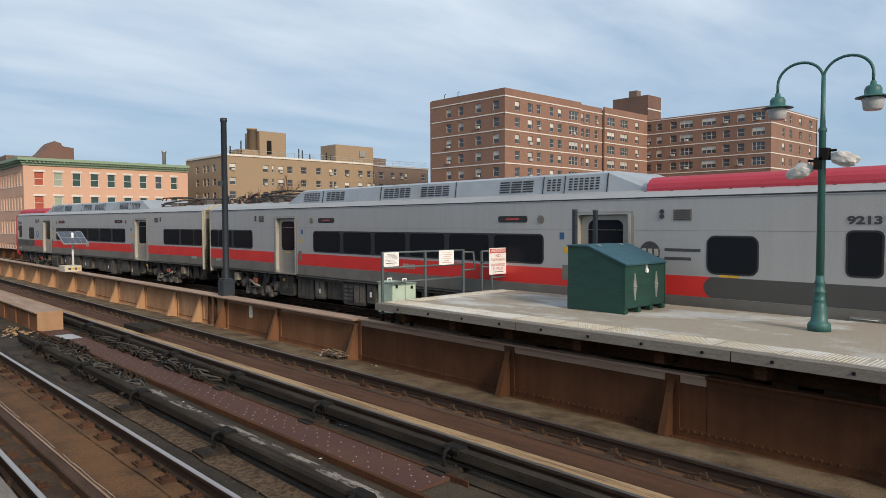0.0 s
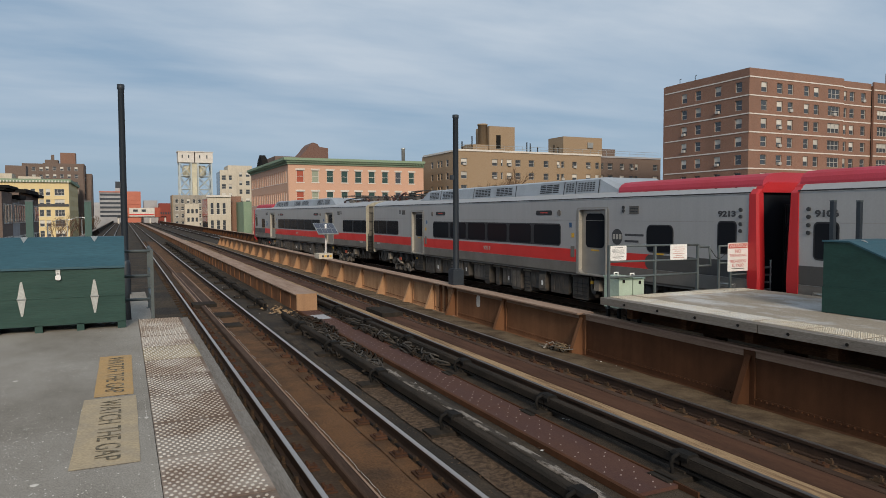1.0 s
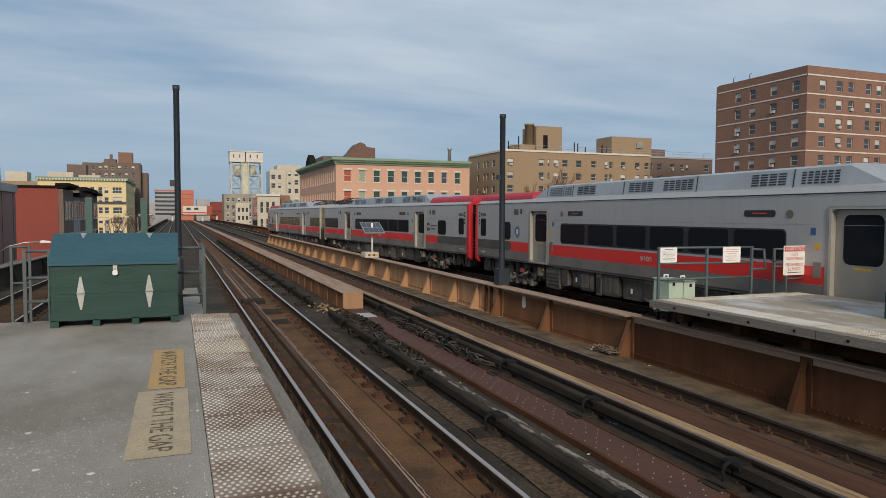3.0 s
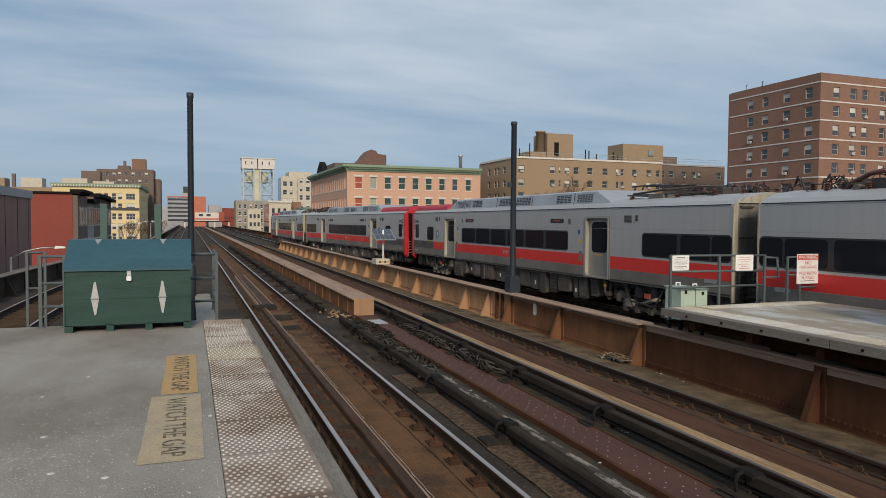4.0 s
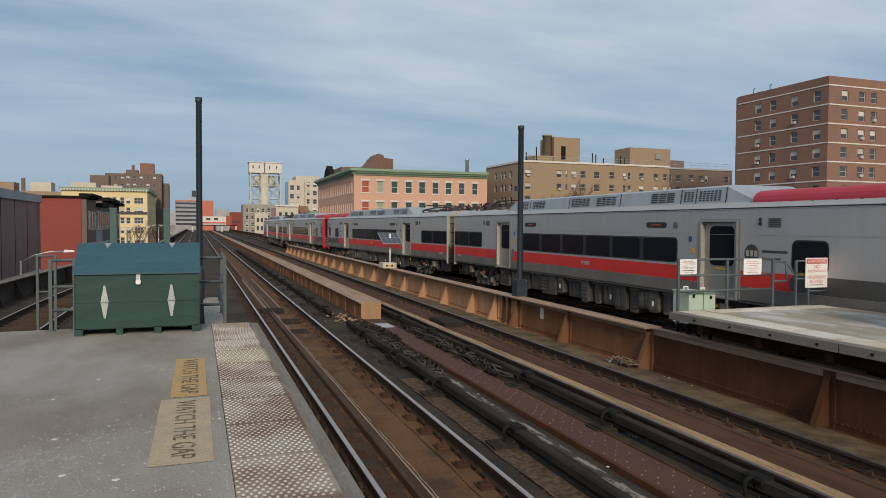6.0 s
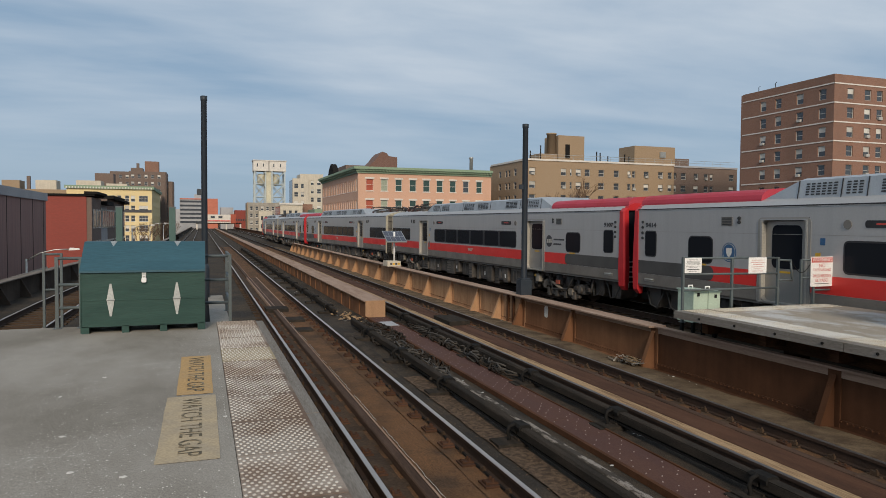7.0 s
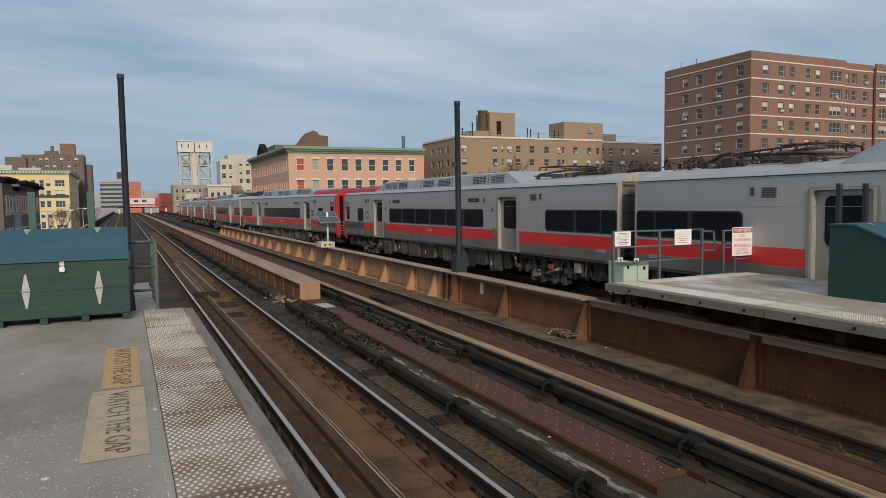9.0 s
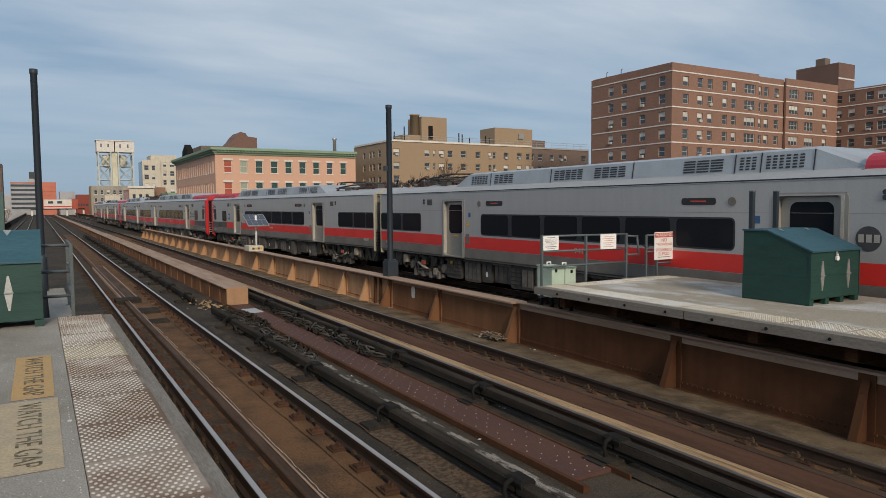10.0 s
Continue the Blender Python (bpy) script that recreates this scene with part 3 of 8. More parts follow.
# rust-stained bed between the rails
for x in (0.7525, 5.3525):
    bm = bmesh.new()
    box(bm, x - 0.70, x + 0.70, -10, 90, -0.215, -0.185)
    structure("rusty_bed", bm, M["rusty_bed"], "rust-stained brown track bed between the rails", "track bed")
# strip of dry dirt along the foot of the girder
bm = bmesh.new()
rows = []
for k in range(240):
    y = -20 + k * 0.45
    row = []
    for i, (x, h) in enumerate(((6.19, -0.205), (6.36, -0.135), (6.6, -0.125), (6.85, -0.135), (7.1, -0.15), (7.34, -0.195))):
        row.append(bm.verts.new((x + 0.05 * noise.noise((x, y * 0.9, 0)), y, h + 0.022 * noise.noise((x * 2.5, y * 1.3, 1)))))
    rows.append(row)
for a, b in zip(rows[:-1], rows[1:]):
    for k in range(5):
        bm.faces.new((a[k], a[k + 1], b[k + 1], b[k])).smooth = True
structure("dirt_strip", bm, M["dirt"], "strip of dry brown dirt along the girder's foot", "dirt")


# ---------------------------------------------------------------- tracks
def make_track(name, line, label, head="rail_top"):
    top = thing(name, (0, 0, 0), label, "track", "tracks of the viaduct", "structure")
    for off in (-0.7525, 0.7525):
        bm = bmesh.new()
        swept(bm, line, off - 0.07, off + 0.07, -0.18, -0.155)
        swept(bm, line, off - 0.012, off + 0.012, -0.155, -0.04)
        swept(bm, line, off - 0.036, off + 0.036, -0.042, -0.006)
        rail = part("rail", bm, M["rail_side"], top, "rust-brown steel rail")
        bm = bmesh.new()
        swept(bm, line, off - 0.030, off + 0.030, -0.006, 0.0)
        part("rail_head", bm, M[head], rail, "worn running surface of the rail")
    return top


track_1 = make_track("track_1", straight(0.7525), "near railway track with polished rails on brown timbers")
track_2 = make_track("track_2", straight(5.3525), "second railway track beside the rusty girder", "rail_dull")
track_3 = make_track("track_3", east, "curving railway track under the commuter train")
track_4 = make_track("track_4", west, "curving railway track beyond the near platform")

bm = bmesh.new()
box(bm, -0.98, 0.98, -0.12, 0.12, -0.24, -0.175)
tie_mesh = mesh_of("tie", bm, M["tie_wood"])
bm = bmesh.new()
box(bm, -0.11, 0.11, -0.10, 0.10, -0.175, -0.158)
for s in (-1, 1):
    box(bm, s * 0.085 - 0.02, s * 0.085 + 0.02, -0.05, 0.05, -0.158, -0.115)
    cyl(bm, (s * 0.085, -0.03, -0.115), (s * 0.085, -0.03, -0.09), 0.016, seg=6)
plate_mesh = mesh_of("tie_plate", bm, M["tie_wood"])


def lay_ties(top, line, y0, y1, step=0.56, plates=True):
    y = y0
    while y < y1:
        a = math.atan2(line(y + 1) - line(y), 1)
        t = piece("tie", tie_mesh, top, line(y), y + random.uniform(-0.03, 0.03), random.uniform(-0.006, 0.006))
        t.rotation_euler = (0, 0, -a)
        if plates and y < 30:
            for off in (-0.7525, 0.7525):
                piece("tie_plate", plate_mesh, top, line(y) + off, y, 0)
        y += step


lay_ties(track_1, straight(0.7525), 3.3, 60, 0.76)
lay_ties(track_2, straight(5.3525), 2.5, 60, 0.62)
lay_ties(track_3, east, 10, 80, plates=False)
lay_ties(track_4, west, 14, 80, plates=False)


def timbers(top, x0, x1, z0, z1, y0, y1, mat, length=6.0, name="guard_timber", label=""):
    """Long timbers butted end to end."""
    y = y0
    while y < y1:
        e = min(y + length + random.uniform(-0.8, 0.8), y1)
        j = random.uniform(-0.012, 0.012)
        pbox(name, top, M[mat], x0 + j, x1 + j, y, e - 0.015, z0, z1 + random.uniform(-0.008, 0.004), label)
        y = e


def rough_sheet(name, parent, x0, x1, y0, y1, z, step, mat, label, amp=0.008, nx=3, seed=0):
    """A long uneven sheet of caked dirt, its edges ragged."""
    bm = bmesh.new()
    n = int((y1 - y0) / step)
    rows = []
    for k in range(n + 1):
        y = y0 + (y1 - y0) * k / n
        row = []
        for i in range(nx + 1):
            x = x0 + (x1 - x0) * i / nx
            e = 0.022 if i in (0, nx) else 0.0
            row.append(bm.verts.new((x + e * noise.noise((x * 3, y * 1.7, seed)), y, z + amp * noise.noise((x * 4, y * 2.3, seed + 5)))))
        rows.append(row)
    for a, b in zip(rows[:-1], rows[1:]):
        for i in range(nx):
            bm.faces.new((a[i], a[i + 1], b[i + 1], b[i]))
    return part(name, bm, M[mat], parent, label)


def swept_angle(name, parent, mat, prof, y0, y1, length, label):
    """A rolled steel section or ledge laid in lengths with open joints."""
    y = y0
    while y < y1:
        e = min(y + length, y1)
        bm = bmesh.new()
        prism_y(bm, prof, y, e - 0.012)
        part(name, bm, M[mat], parent, label)
        y = e


# caked brown bed between the rails, cut by grooves along the line
rough_sheet("caked_bed", track_1, 0.585, 1.135, 1, 60, -0.158, 0.3, "rusty_bed", "rust-brown dirt caked between the rails")
rough_sheet("caked_bed", track_1, 1.165, 1.40, 1, 60, -0.166, 0.3, "rusty_bed", "rust-brown dirt caked between the rails", seed=9)
rough_sheet("caked_bed", track_1, 0.07, 0.37, 1, 60, -0.172, 0.3, "tie_wood", "dark grime between rail and guard angle", seed=4)
swept_angle("guard_angle", track_1, "guard_steel", [(0.43, -0.18), (0.565, -0.18), (0.565, -0.085), (0.545, -0.072), (0.445, -0.072), (0.43, -0.085)], 1, 90, 5.9, "worn brown steel guard beside the rail")
swept_angle("guard_lip", track_1, "rust_flange", [(0.555, -0.072), (0.578, -0.072), (0.578, -0.064), (0.555, -0.064)], 1, 60, 5.9, "worn bright lip of the guard")
bm = bmesh.new()
box(bm, -0.10, 0.10, -0.12, 0.12, -0.165, -0.140)
box(bm, -0.075, 0.075, -0.06, 0.06, -0.140, -0.118)
for dy in (-0.035, 0.04):
    cyl(bm, (0.02, dy, -0.118), (0.03, dy, -0.075), 0.022, 0.018, 6)
    cyl(bm, (-0.06, dy, -0.14), (-0.06, dy, -0.105), 0.016, 0.013, 6)
clip_mesh = mesh_of("rail_clip", bm, M["rust_clip"])
bm = bmesh.new()
box(bm, -0.012, 0.012, -0.30, 0.30, -0.17, -0.135)
key_mesh = mesh_of("rail_key", bm, M["black_iron"])
for k in range(34):
    y = 3.62 + 0.762 * k
    piece("rail_clip", clip_mesh, track_1, 1.325, y, random.uniform(-0.006, 0.006))
    piece("rail_key", key_mesh, track_1, 1.415, y + 0.38, 0)
    c = piece("rail_clip", clip_mesh, track_1, 0.165, y + 0.05, -0.012)
    c.rotation_euler = (0, 0, math.pi)
rw = random.Random(19)
bm = bmesh.new()
y = 5.0
while y < 24:
    pts = [(0.675 + 0.012 * rw.uniform(-1, 1), y + 0.09 * k, -0.145 + rw.uniform(0, 0.006)) for k in range(7)]
    tube(bm, pts, 0.0035, 4)
    y += rw.choice((0.56, 0.56, 0.9))
part("bond_wire", bm, M["plastic_bag"], track_1, "frayed pale bond wire along the guard", "stuff")

# second track: tan timber, brown plates in a steel channel, grooves with wedge blocks
timbers(track_2, 4.66, 4.97, -0.175, -0.06, 1, 90, "timber_tan", length=7.0, name="guard_timber", label="tan worn guard timber")
timbers(track_2, 5.01, 5.06, -0.175, -0.10, 1, 70, "timber_brown", length=7.0, name="guard_edge", label="brown edge of the guard timber")
rough_sheet("caked_bed", track_2, 5.14, 5.62, 0, 60, -0.128, 0.35, "plank_brown", "red-brown caked plate between the rails", 0.004)
swept_angle("guard_angle", track_2, "guard_steel", [(5.625, -0.18), (5.74, -0.18), (5.74, -0.12), (5.725, -0.108), (5.64, -0.108), (5.625, -0.12)], 0, 70, 6.2, "worn brown steel guard beside the rail")
bm = bmesh.new()
box(bm, -0.045, 0.045, -0.09, 0.09, -0.17, -0.095)
cyl(bm, (0, -0.04, -0.095), (0, -0.04, -0.07), 0.018, seg=6)
cyl(bm, (0, 0.05, -0.095), (0, 0.05, -0.078), 0.016, seg=6)
wedge_mesh = mesh_of("wedge_block", bm, M["rust_clip"])
for k in range(40):
    piece("wedge_block", wedge_mesh, track_2, 5.80, 1.0 + 0.92 * k + random.uniform(-0.05, 0.05), random.uniform(-0.01, 0.01))


# third rails with cover boards on brackets
def third_rail(x, y0, y1, side, first, pitch):
    """Power rail under short cover boards, carried by cranked iron brackets on sleeper blocks."""
    top = thing("third_rail", (x, 0, 0), "power rail under a sagging black cover board on brackets", "third rail", "third rails", "structure")
    rt = random.Random(int(x * 100))
    bm = bmesh.new()
    box(bm, -0.035, 0.035, y0, y1, -0.10, -0.02)
    box(bm, -0.06, 0.06, y0, y1, -0.13, -0.10)
    part("power_rail", bm, M["black_iron"], top)
    y = first - pitch * math.ceil((first - y0) / pitch)
    while y < y1:
        a, b = max(y, y0), min(y + pitch, y1)
        sag = rt.uniform(-0.012, 0.006)
        tilt = rt.uniform(-0.010, 0.010)
        if b - a > 0.3:
            bm = bmesh.new()
            prism_y(bm, [(-0.065, 0.02 + sag - tilt), (0.06, 0.02 + sag + tilt), (0.065, 0.036 + sag + tilt), (0.045, 0.055 + sag), (-0.045, 0.055 + sag), (-0.068, 0.036 + sag - tilt)], a + 0.01, b - 0.01)
            part("cover_board", bm, M["black_board"], top)
            bm = bmesh.new()
            q = [(0.05, -0.07), (0.075, -0.07), (0.075, 0.03), (0.05, 0.03)]
            prism_y(bm, [(-side * u, v + sag) for u, v in q], a + 0.02, b - 0.02)
            part("side_board", bm, M["black_board"], top)
        if y > y0:
            bm = bmesh.new()
            prism_y(bm, [(-0.09, 0.0), (0.09, 0.0), (0.10, 0.05), (0.07, 0.088), (-0.07, 0.088), (-0.10, 0.05)], y - 0.13, y + 0.13)
            tube(bm, [(-side * 0.10, y, 0.08), (-side * 0.19, y, 0.05), (-side * 0.215, y, -0.03), (-side * 0.17, y + 0.02, -0.12), (-side * 0.20, y + 0.02, -0.20)], 0.026, 7)
            part("bracket", bm, M["black_iron"], top)
            bm = bmesh.new()
            box(bm, -0.42 if side > 0 else -0.16, 0.16 if side > 0 else 0.42, y - 0.17, y + 0.17, -0.215, -0.15)
            box(bm, -0.09, 0.09, y - 0.08, y + 0.08, -0.15, -0.12)
            part("sleeper_block", bm, M["black_board"], top)
        y += pitch
    return top


third_rail(2.42, -8, 20.5, 1, 8.85, 3.1)
third_rail(4.20, -8, 58, 1, 6.15, 2.95)
third_rail(2.35, 23, 80, 1, 24.0, 3.1)

# riveted maroon walkway plate between the tracks
walk_plate = thing("walkway_plate", (0, 0, 0), "maroon riveted steel plate lying between the tracks", "steel plate", "", "structure")
y = 5.9
for e in (9.6, 14.6, 19.2, 22.1):
    pbox("plate_sheet", walk_plate, M["maroon_steel"], 3.25, 3.86, y, e - 0.01, -0.215, -0.17)
    y = e
bm = bmesh.new()
y = 5.95
while y < 22:
    for k, x in enumerate((3.34, 3.45, 3.56, 3.67, 3.78)):
        if random.random() < 0.8:
            dx, dy = random.uniform(-0.018, 0.018), 0.15 * (k % 2) + random.uniform(-0.03, 0.03)
            cyl(bm, (x + dx, y + dy, -0.172), (x + dx, y + dy, -0.161), random.uniform(0.009, 0.014), 0.008, 6)
    y += 0.30
part("rivet", bm, M["rivet"], walk_plate, "rows of worn rivet heads", "stuff")
for x0, x1, z in ((3.16, 3.185, -0.13), (3.185, 3.26, -0.155), (3.86, 3.885, -0.15)):
    pbox("edge_angle", walk_plate, M["rust"], x0, x1, 5.6, 22.1, -0.215, z, "rusty edge angle")
pbox("painted_panel", walk_plate, M["haze_wall"], 3.34, 3.78, 20.1, 21.0, -0.17, -0.164, "worn white painted panel")


swept_angle("ledge", walk_plate, "pale_ledge", [(2.82, -0.215), (2.95, -0.215), (2.95, -0.175), (2.935, -0.158), (2.835, -0.158), (2.82, -0.175)], -4, 17.5, 4.3, "pale dust-covered concrete ledge")
rough_sheet("grit_bed", walk_plate, 1.98, 2.36, 0, 13.4, -0.196, 0.12, "gravel", "strip of brown grit beside the power rail", 0.022, 5)
rough_sheet("grit_bed", walk_plate, 3.93, 4.12, 0, 21, -0.196, 0.25, "dark_dirt", "dark dirt beside the steel plate", 0.012, 2, 3)
for cx, cy, rx, ry in ((2.0, 17, 0.14, 3.0), (2.3, 18.9, 0.3, 0.55), (4.4, 11.2, 0.11, 1.7)):
    bm = bmesh.new()
    c = bm.verts.new((cx, cy, -0.17))
    ring = []
    for k in range(28):
        a = k * 2 * math.pi / 28
        q = 1 + 0.35 * noise.noise((math.cos(a) * 2 + cx, math.sin(a) * 2, cy))
        ring.append(bm.verts.new((cx + rx * q * math.cos(a), cy + ry * q * math.sin(a), -0.214)))
    for k in range(28):
        bm.faces.new((c, ring[k], ring[(k + 1) % 28]))
    structure("dirt_strip", bm, M["dark_dirt"], "patch of dry brown dirt between the tracks", "dirt")


# ---------------------------------------------------------------- girders
def stiffener(bm, y, x_web, x_foot, z0, z1, t=0.07):
    """A sloping knee plate with its flange."""
    prism_x_pts = [(x_web, z0), (x_foot, z0), (x_web - 0.05, z1)]
    a = [bm.verts.new((x, y, z)) for x, z in prism_x_pts]
    b = [bm.verts.new((x, y + 0.014, z)) for x, z in prism_x_pts]
    for k in range(3):
        bm.faces.new((a[k], a[(k + 1) % 3], b[(k + 1) % 3], b[k]))
    bm.faces.new(a)
    bm.faces.new(b[::-1])
    p0, p1 = Vector((x_foot, y, z0)), Vector((x_web - 0.05, y, z1))
    d = (p1 - p0).normalized()
    nrm = Vector((d.z, 0, -d.x))
    if nrm.x > 0:
        nrm = -nrm
    v = []
    for p in (p0, p1):
        for dy in (-t, t):
            for q in (0, 0.016):
                v.append(bm.verts.new(p + Vector((0, dy + 0.007, 0)) + nrm * q))
    for f in ((0, 1, 3, 2), (4, 6, 7, 5), (0, 4, 5, 1), (2, 3, 7, 6), (0, 2, 6, 4), (1, 5, 7, 3)):
        bm.faces.new([v[i] for i in f])


girder = thing("plate_girder", (0, 0, 0), "rusty brown riveted plate girder along the track", "girder", "girders", "structure")
G0, G1 = -14.0, 76.0
seams = [G0, -3, 4.4, 12.55, 19.0, 20.4, 32, 46, 60, G1]
for a, b in zip(seams[:-1], seams[1:]):
    bm = bmesh.new()
    box(bm, 7.47, 7.49, a + 0.004, b - 0.004, -0.22, 0.70)
    box(bm, 7.33, 7.47, a + 0.004, b - 0.004, -0.22, -0.20)
    box(bm, 7.455, 7.47, a + 0.004, b - 0.004, -0.20, -0.07)
    # web beside the platform takes the darker rust as its overhang shade
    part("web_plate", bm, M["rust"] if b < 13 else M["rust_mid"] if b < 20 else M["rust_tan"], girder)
    bm = bmesh.new()
    box(bm, 7.26 if b > 13 else 7.40, 7.70 if b > 13 else 7.56, a + 0.003, b - 0.003, 0.70, 0.735)
    box(bm, 7.455, 7.47, a + 0.003, b - 0.003, 0.58, 0.70)
    # flange under the platform painted dark for the shadow there
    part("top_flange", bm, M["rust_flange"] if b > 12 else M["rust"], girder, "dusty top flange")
bm = bmesh.new()
stiffener(bm, 0, 7.47, 7.10, -0.21, 0.62, 0.055)
for k in range(6):
    cyl(bm, (7.34, 0.014, -0.05 + 0.1 * k), (7.34, 0.028, -0.05 + 0.1 * k), 0.018, 0.012, 6)
box(bm, 7.44, 7.47, -0.10, 0.13, -0.20, 0.70)
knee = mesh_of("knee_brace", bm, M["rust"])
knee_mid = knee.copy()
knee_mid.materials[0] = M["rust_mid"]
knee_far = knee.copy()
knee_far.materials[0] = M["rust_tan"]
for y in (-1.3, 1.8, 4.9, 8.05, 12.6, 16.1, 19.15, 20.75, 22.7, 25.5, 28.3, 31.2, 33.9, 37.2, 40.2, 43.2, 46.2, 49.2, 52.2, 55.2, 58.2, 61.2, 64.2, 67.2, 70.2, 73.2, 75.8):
    # knees below the platform use the shade-darkened rust too
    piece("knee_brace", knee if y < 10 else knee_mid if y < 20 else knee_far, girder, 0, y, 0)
for y in (19.75, 20.15):
    pbox("splice_angle", girder, M["rust"], 7.40, 7.47, y, y + 0.10, -0.2, 0.70)
bm = bmesh.new()
y = 1.0
while y < 34:
    cyl(bm, (7.455, y, -0.10), (7.437, y, -0.10), 0.02, 0.013, 6)
    y += 0.105
part("rivet", bm, M["rust"], girder, "row of rivets along the foot of the web", "stuff")
bm = bmesh.new()
plate(bm, 7.455, 7.468, [(17.65 + a, 0.42 + b) for a, b in rounded(0.20, 0.34, 0.07)])
part("white_smear", bm, M["trim_white"], girder, "white paint smear")

mid = thing("middle_girder", (0, 0, 0), "low rusty box girder between the tracks with a tan end", "girder", "girders", "structure")
for a, b in ((22.2, 34), (34, 48), (48, 66), (66, 90), (90, 130), (130, 200), (200, 300)):
    bm = bmesh.new()
    box(bm, 3.22, 3.80, a + 0.004, b - 0.004, -0.22, 0.34)
    # shaded side of the low girder, put into its colour
    part("web_plate", bm, M["rust_mid"], mid)
    bm = bmesh.new()
    box(bm, 3.14, 3.88, a + 0.003, b - 0.003, 0.34, 0.375)
    part("top_flange", bm, M["rust_flange"], mid, "dusty top flange")
bm = bmesh.new()
box(bm, 3.19, 3.86, 22.15, 22.2, -0.19, 0.372)
part("end_plate", bm, M["tan_paint"], mid, "tan painted end plate")
bm = bmesh.new()
box(bm, 3.19, 3.22, -0.04, 0.04, -0.2, 0.34)
# ribs share the web's shade colour
rib = mesh_of("rib", bm, M["rust_mid"])
y = 23.2
while y < 110:
    piece("rib", rib, mid, 0, y, 0)
    y += 1.6 if y < 60 else 3.2

for nm, line, s in (("outer_girder_east", east, 1), ("outer_girder_west", west, -1)):
    g = thing(nm, (0, 0, 0), "outer plate girder of the viaduct, brown and stained", "girder", "girders", "structure")
    bm = bmesh.new()
    swept(bm, line, s * 2.35 - 0.02, s * 2.35 + 0.02, -1.6, 0.62)
    part("web_plate", bm, M["rust"] if s > 0 else M["grey_girder"], g)
    bm = bmesh.new()
    swept(bm, line, s * 2.35 - 0.22, s * 2.35 + 0.22, 0.62, 0.66)
    part("top_flange", bm, M["rust_flange"] if s > 0 else M["grey_flange"], g)
    bm = bmesh.new()
    y = 12.0
    while y < 140:
        x = line(y) + s * 2.33
        v = [bm.verts.new(p) for p in ((x, y, -0.2), (x - s * 0.42, y, -0.2), (x, y, 0.6))]
        w = [bm.verts.new((q.co.x, y + 0.09, q.co.z)) for q in v]
        bm.faces.new(v)
        bm.faces.new(w[::-1])
        for k in range(3):
            bm.faces.new((v[k], v[(k + 1) % 3], w[(k + 1) % 3], w[k]))
        y += 2.9
    part("knee_brace", bm, M["rust"] if s > 0 else M["grey_girder"], g, "", "stuff")


# ---------------------------------------------------------------- platforms
def domes(bm, x0, x1, y0, y1, z, step=0.061):
    nx = int((x1 - x0) / step)
    ny = int((y1 - y0) / step)
    for i in range(nx):
        for j in range(ny):
            x, y = x0 + (i + 0.25 + 0.5 * (j % 2)) * step, y0 + (j + 0.5) * step
            a = [bm.verts.new((x + 0.0135 * math.cos(k * 1.0472), y + 0.0135 * math.sin(k * 1.0472), z)) for k in range(6)]
            b = [bm.verts.new((x + 0.0095 * math.cos(k * 1.0472), y + 0.0095 * math.sin(k * 1.0472), z + 0.006)) for k in range(6)]
            for k in range(6):
                bm.faces.new((a[k], a[(k + 1) % 6], b[(k + 1) % 6], b[k]))
            bm.faces.new(b)


def fast_mesh(name, bm, material):
    me = bpy.data.meshes.new(name)
    bm.to_mesh(me)
    bm.free()
    me.materials.append(material)
    return me


near = thing("platform_near", (0, 0, 0), "grey concrete station platform with a tactile edge", "platform", "", "structure")
bm = bmesh.new()
box(bm, -5.05, -1.66, -20, 12.45, 0.98, 1.22)
part("slab", bm, M["concrete"], near, "grey speckled concrete slab")
pbox("slab_edge", near, M["concrete"], -1.66, -1.02, -20, 12.45, 0.98, 1.20)
y = 12.42
k = 0
while y > -1.5:
    e = y - 0.905
    t = pbox("tactile_tile", near, M["tactile_yellow"] if k == 3 else M["tactile"], -1.655, -1.012, e, y - 0.006, 1.2, 1.222)
    bm = bmesh.new()
    domes(bm, -1.65, -1.015, e + 0.01, y - 0.015, 1.222, 0.0505)
    d = new("tile_domes", fast_mesh("tile_domes", bm, M["dome"]))
    d.parent = t
    tagged(d, "raised pale domes", "", "", "stuff")
    y = e
    k += 1
y = 12.45
while y > -6:
    e = y - 3.1
    pbox("edge_timber", near, M["timber_grey"], -1.005, -0.885, e, y - 0.02, 0.98, 1.205, "weathered grey edge timber")
    y = e
bm = bmesh.new()
for y in range(-8, 13, 3):
    box(bm, -4.9, -1.3, y - 0.15, y + 0.15, 0.66, 0.98)
    for x in (-4.4, -1.8):
        box(bm, x - 0.15, x + 0.15, y - 0.15, y + 0.15, -0.22, 0.66)
part("platform_frame", bm, M["timber_brown"], near, "dark timber frame under the slab")


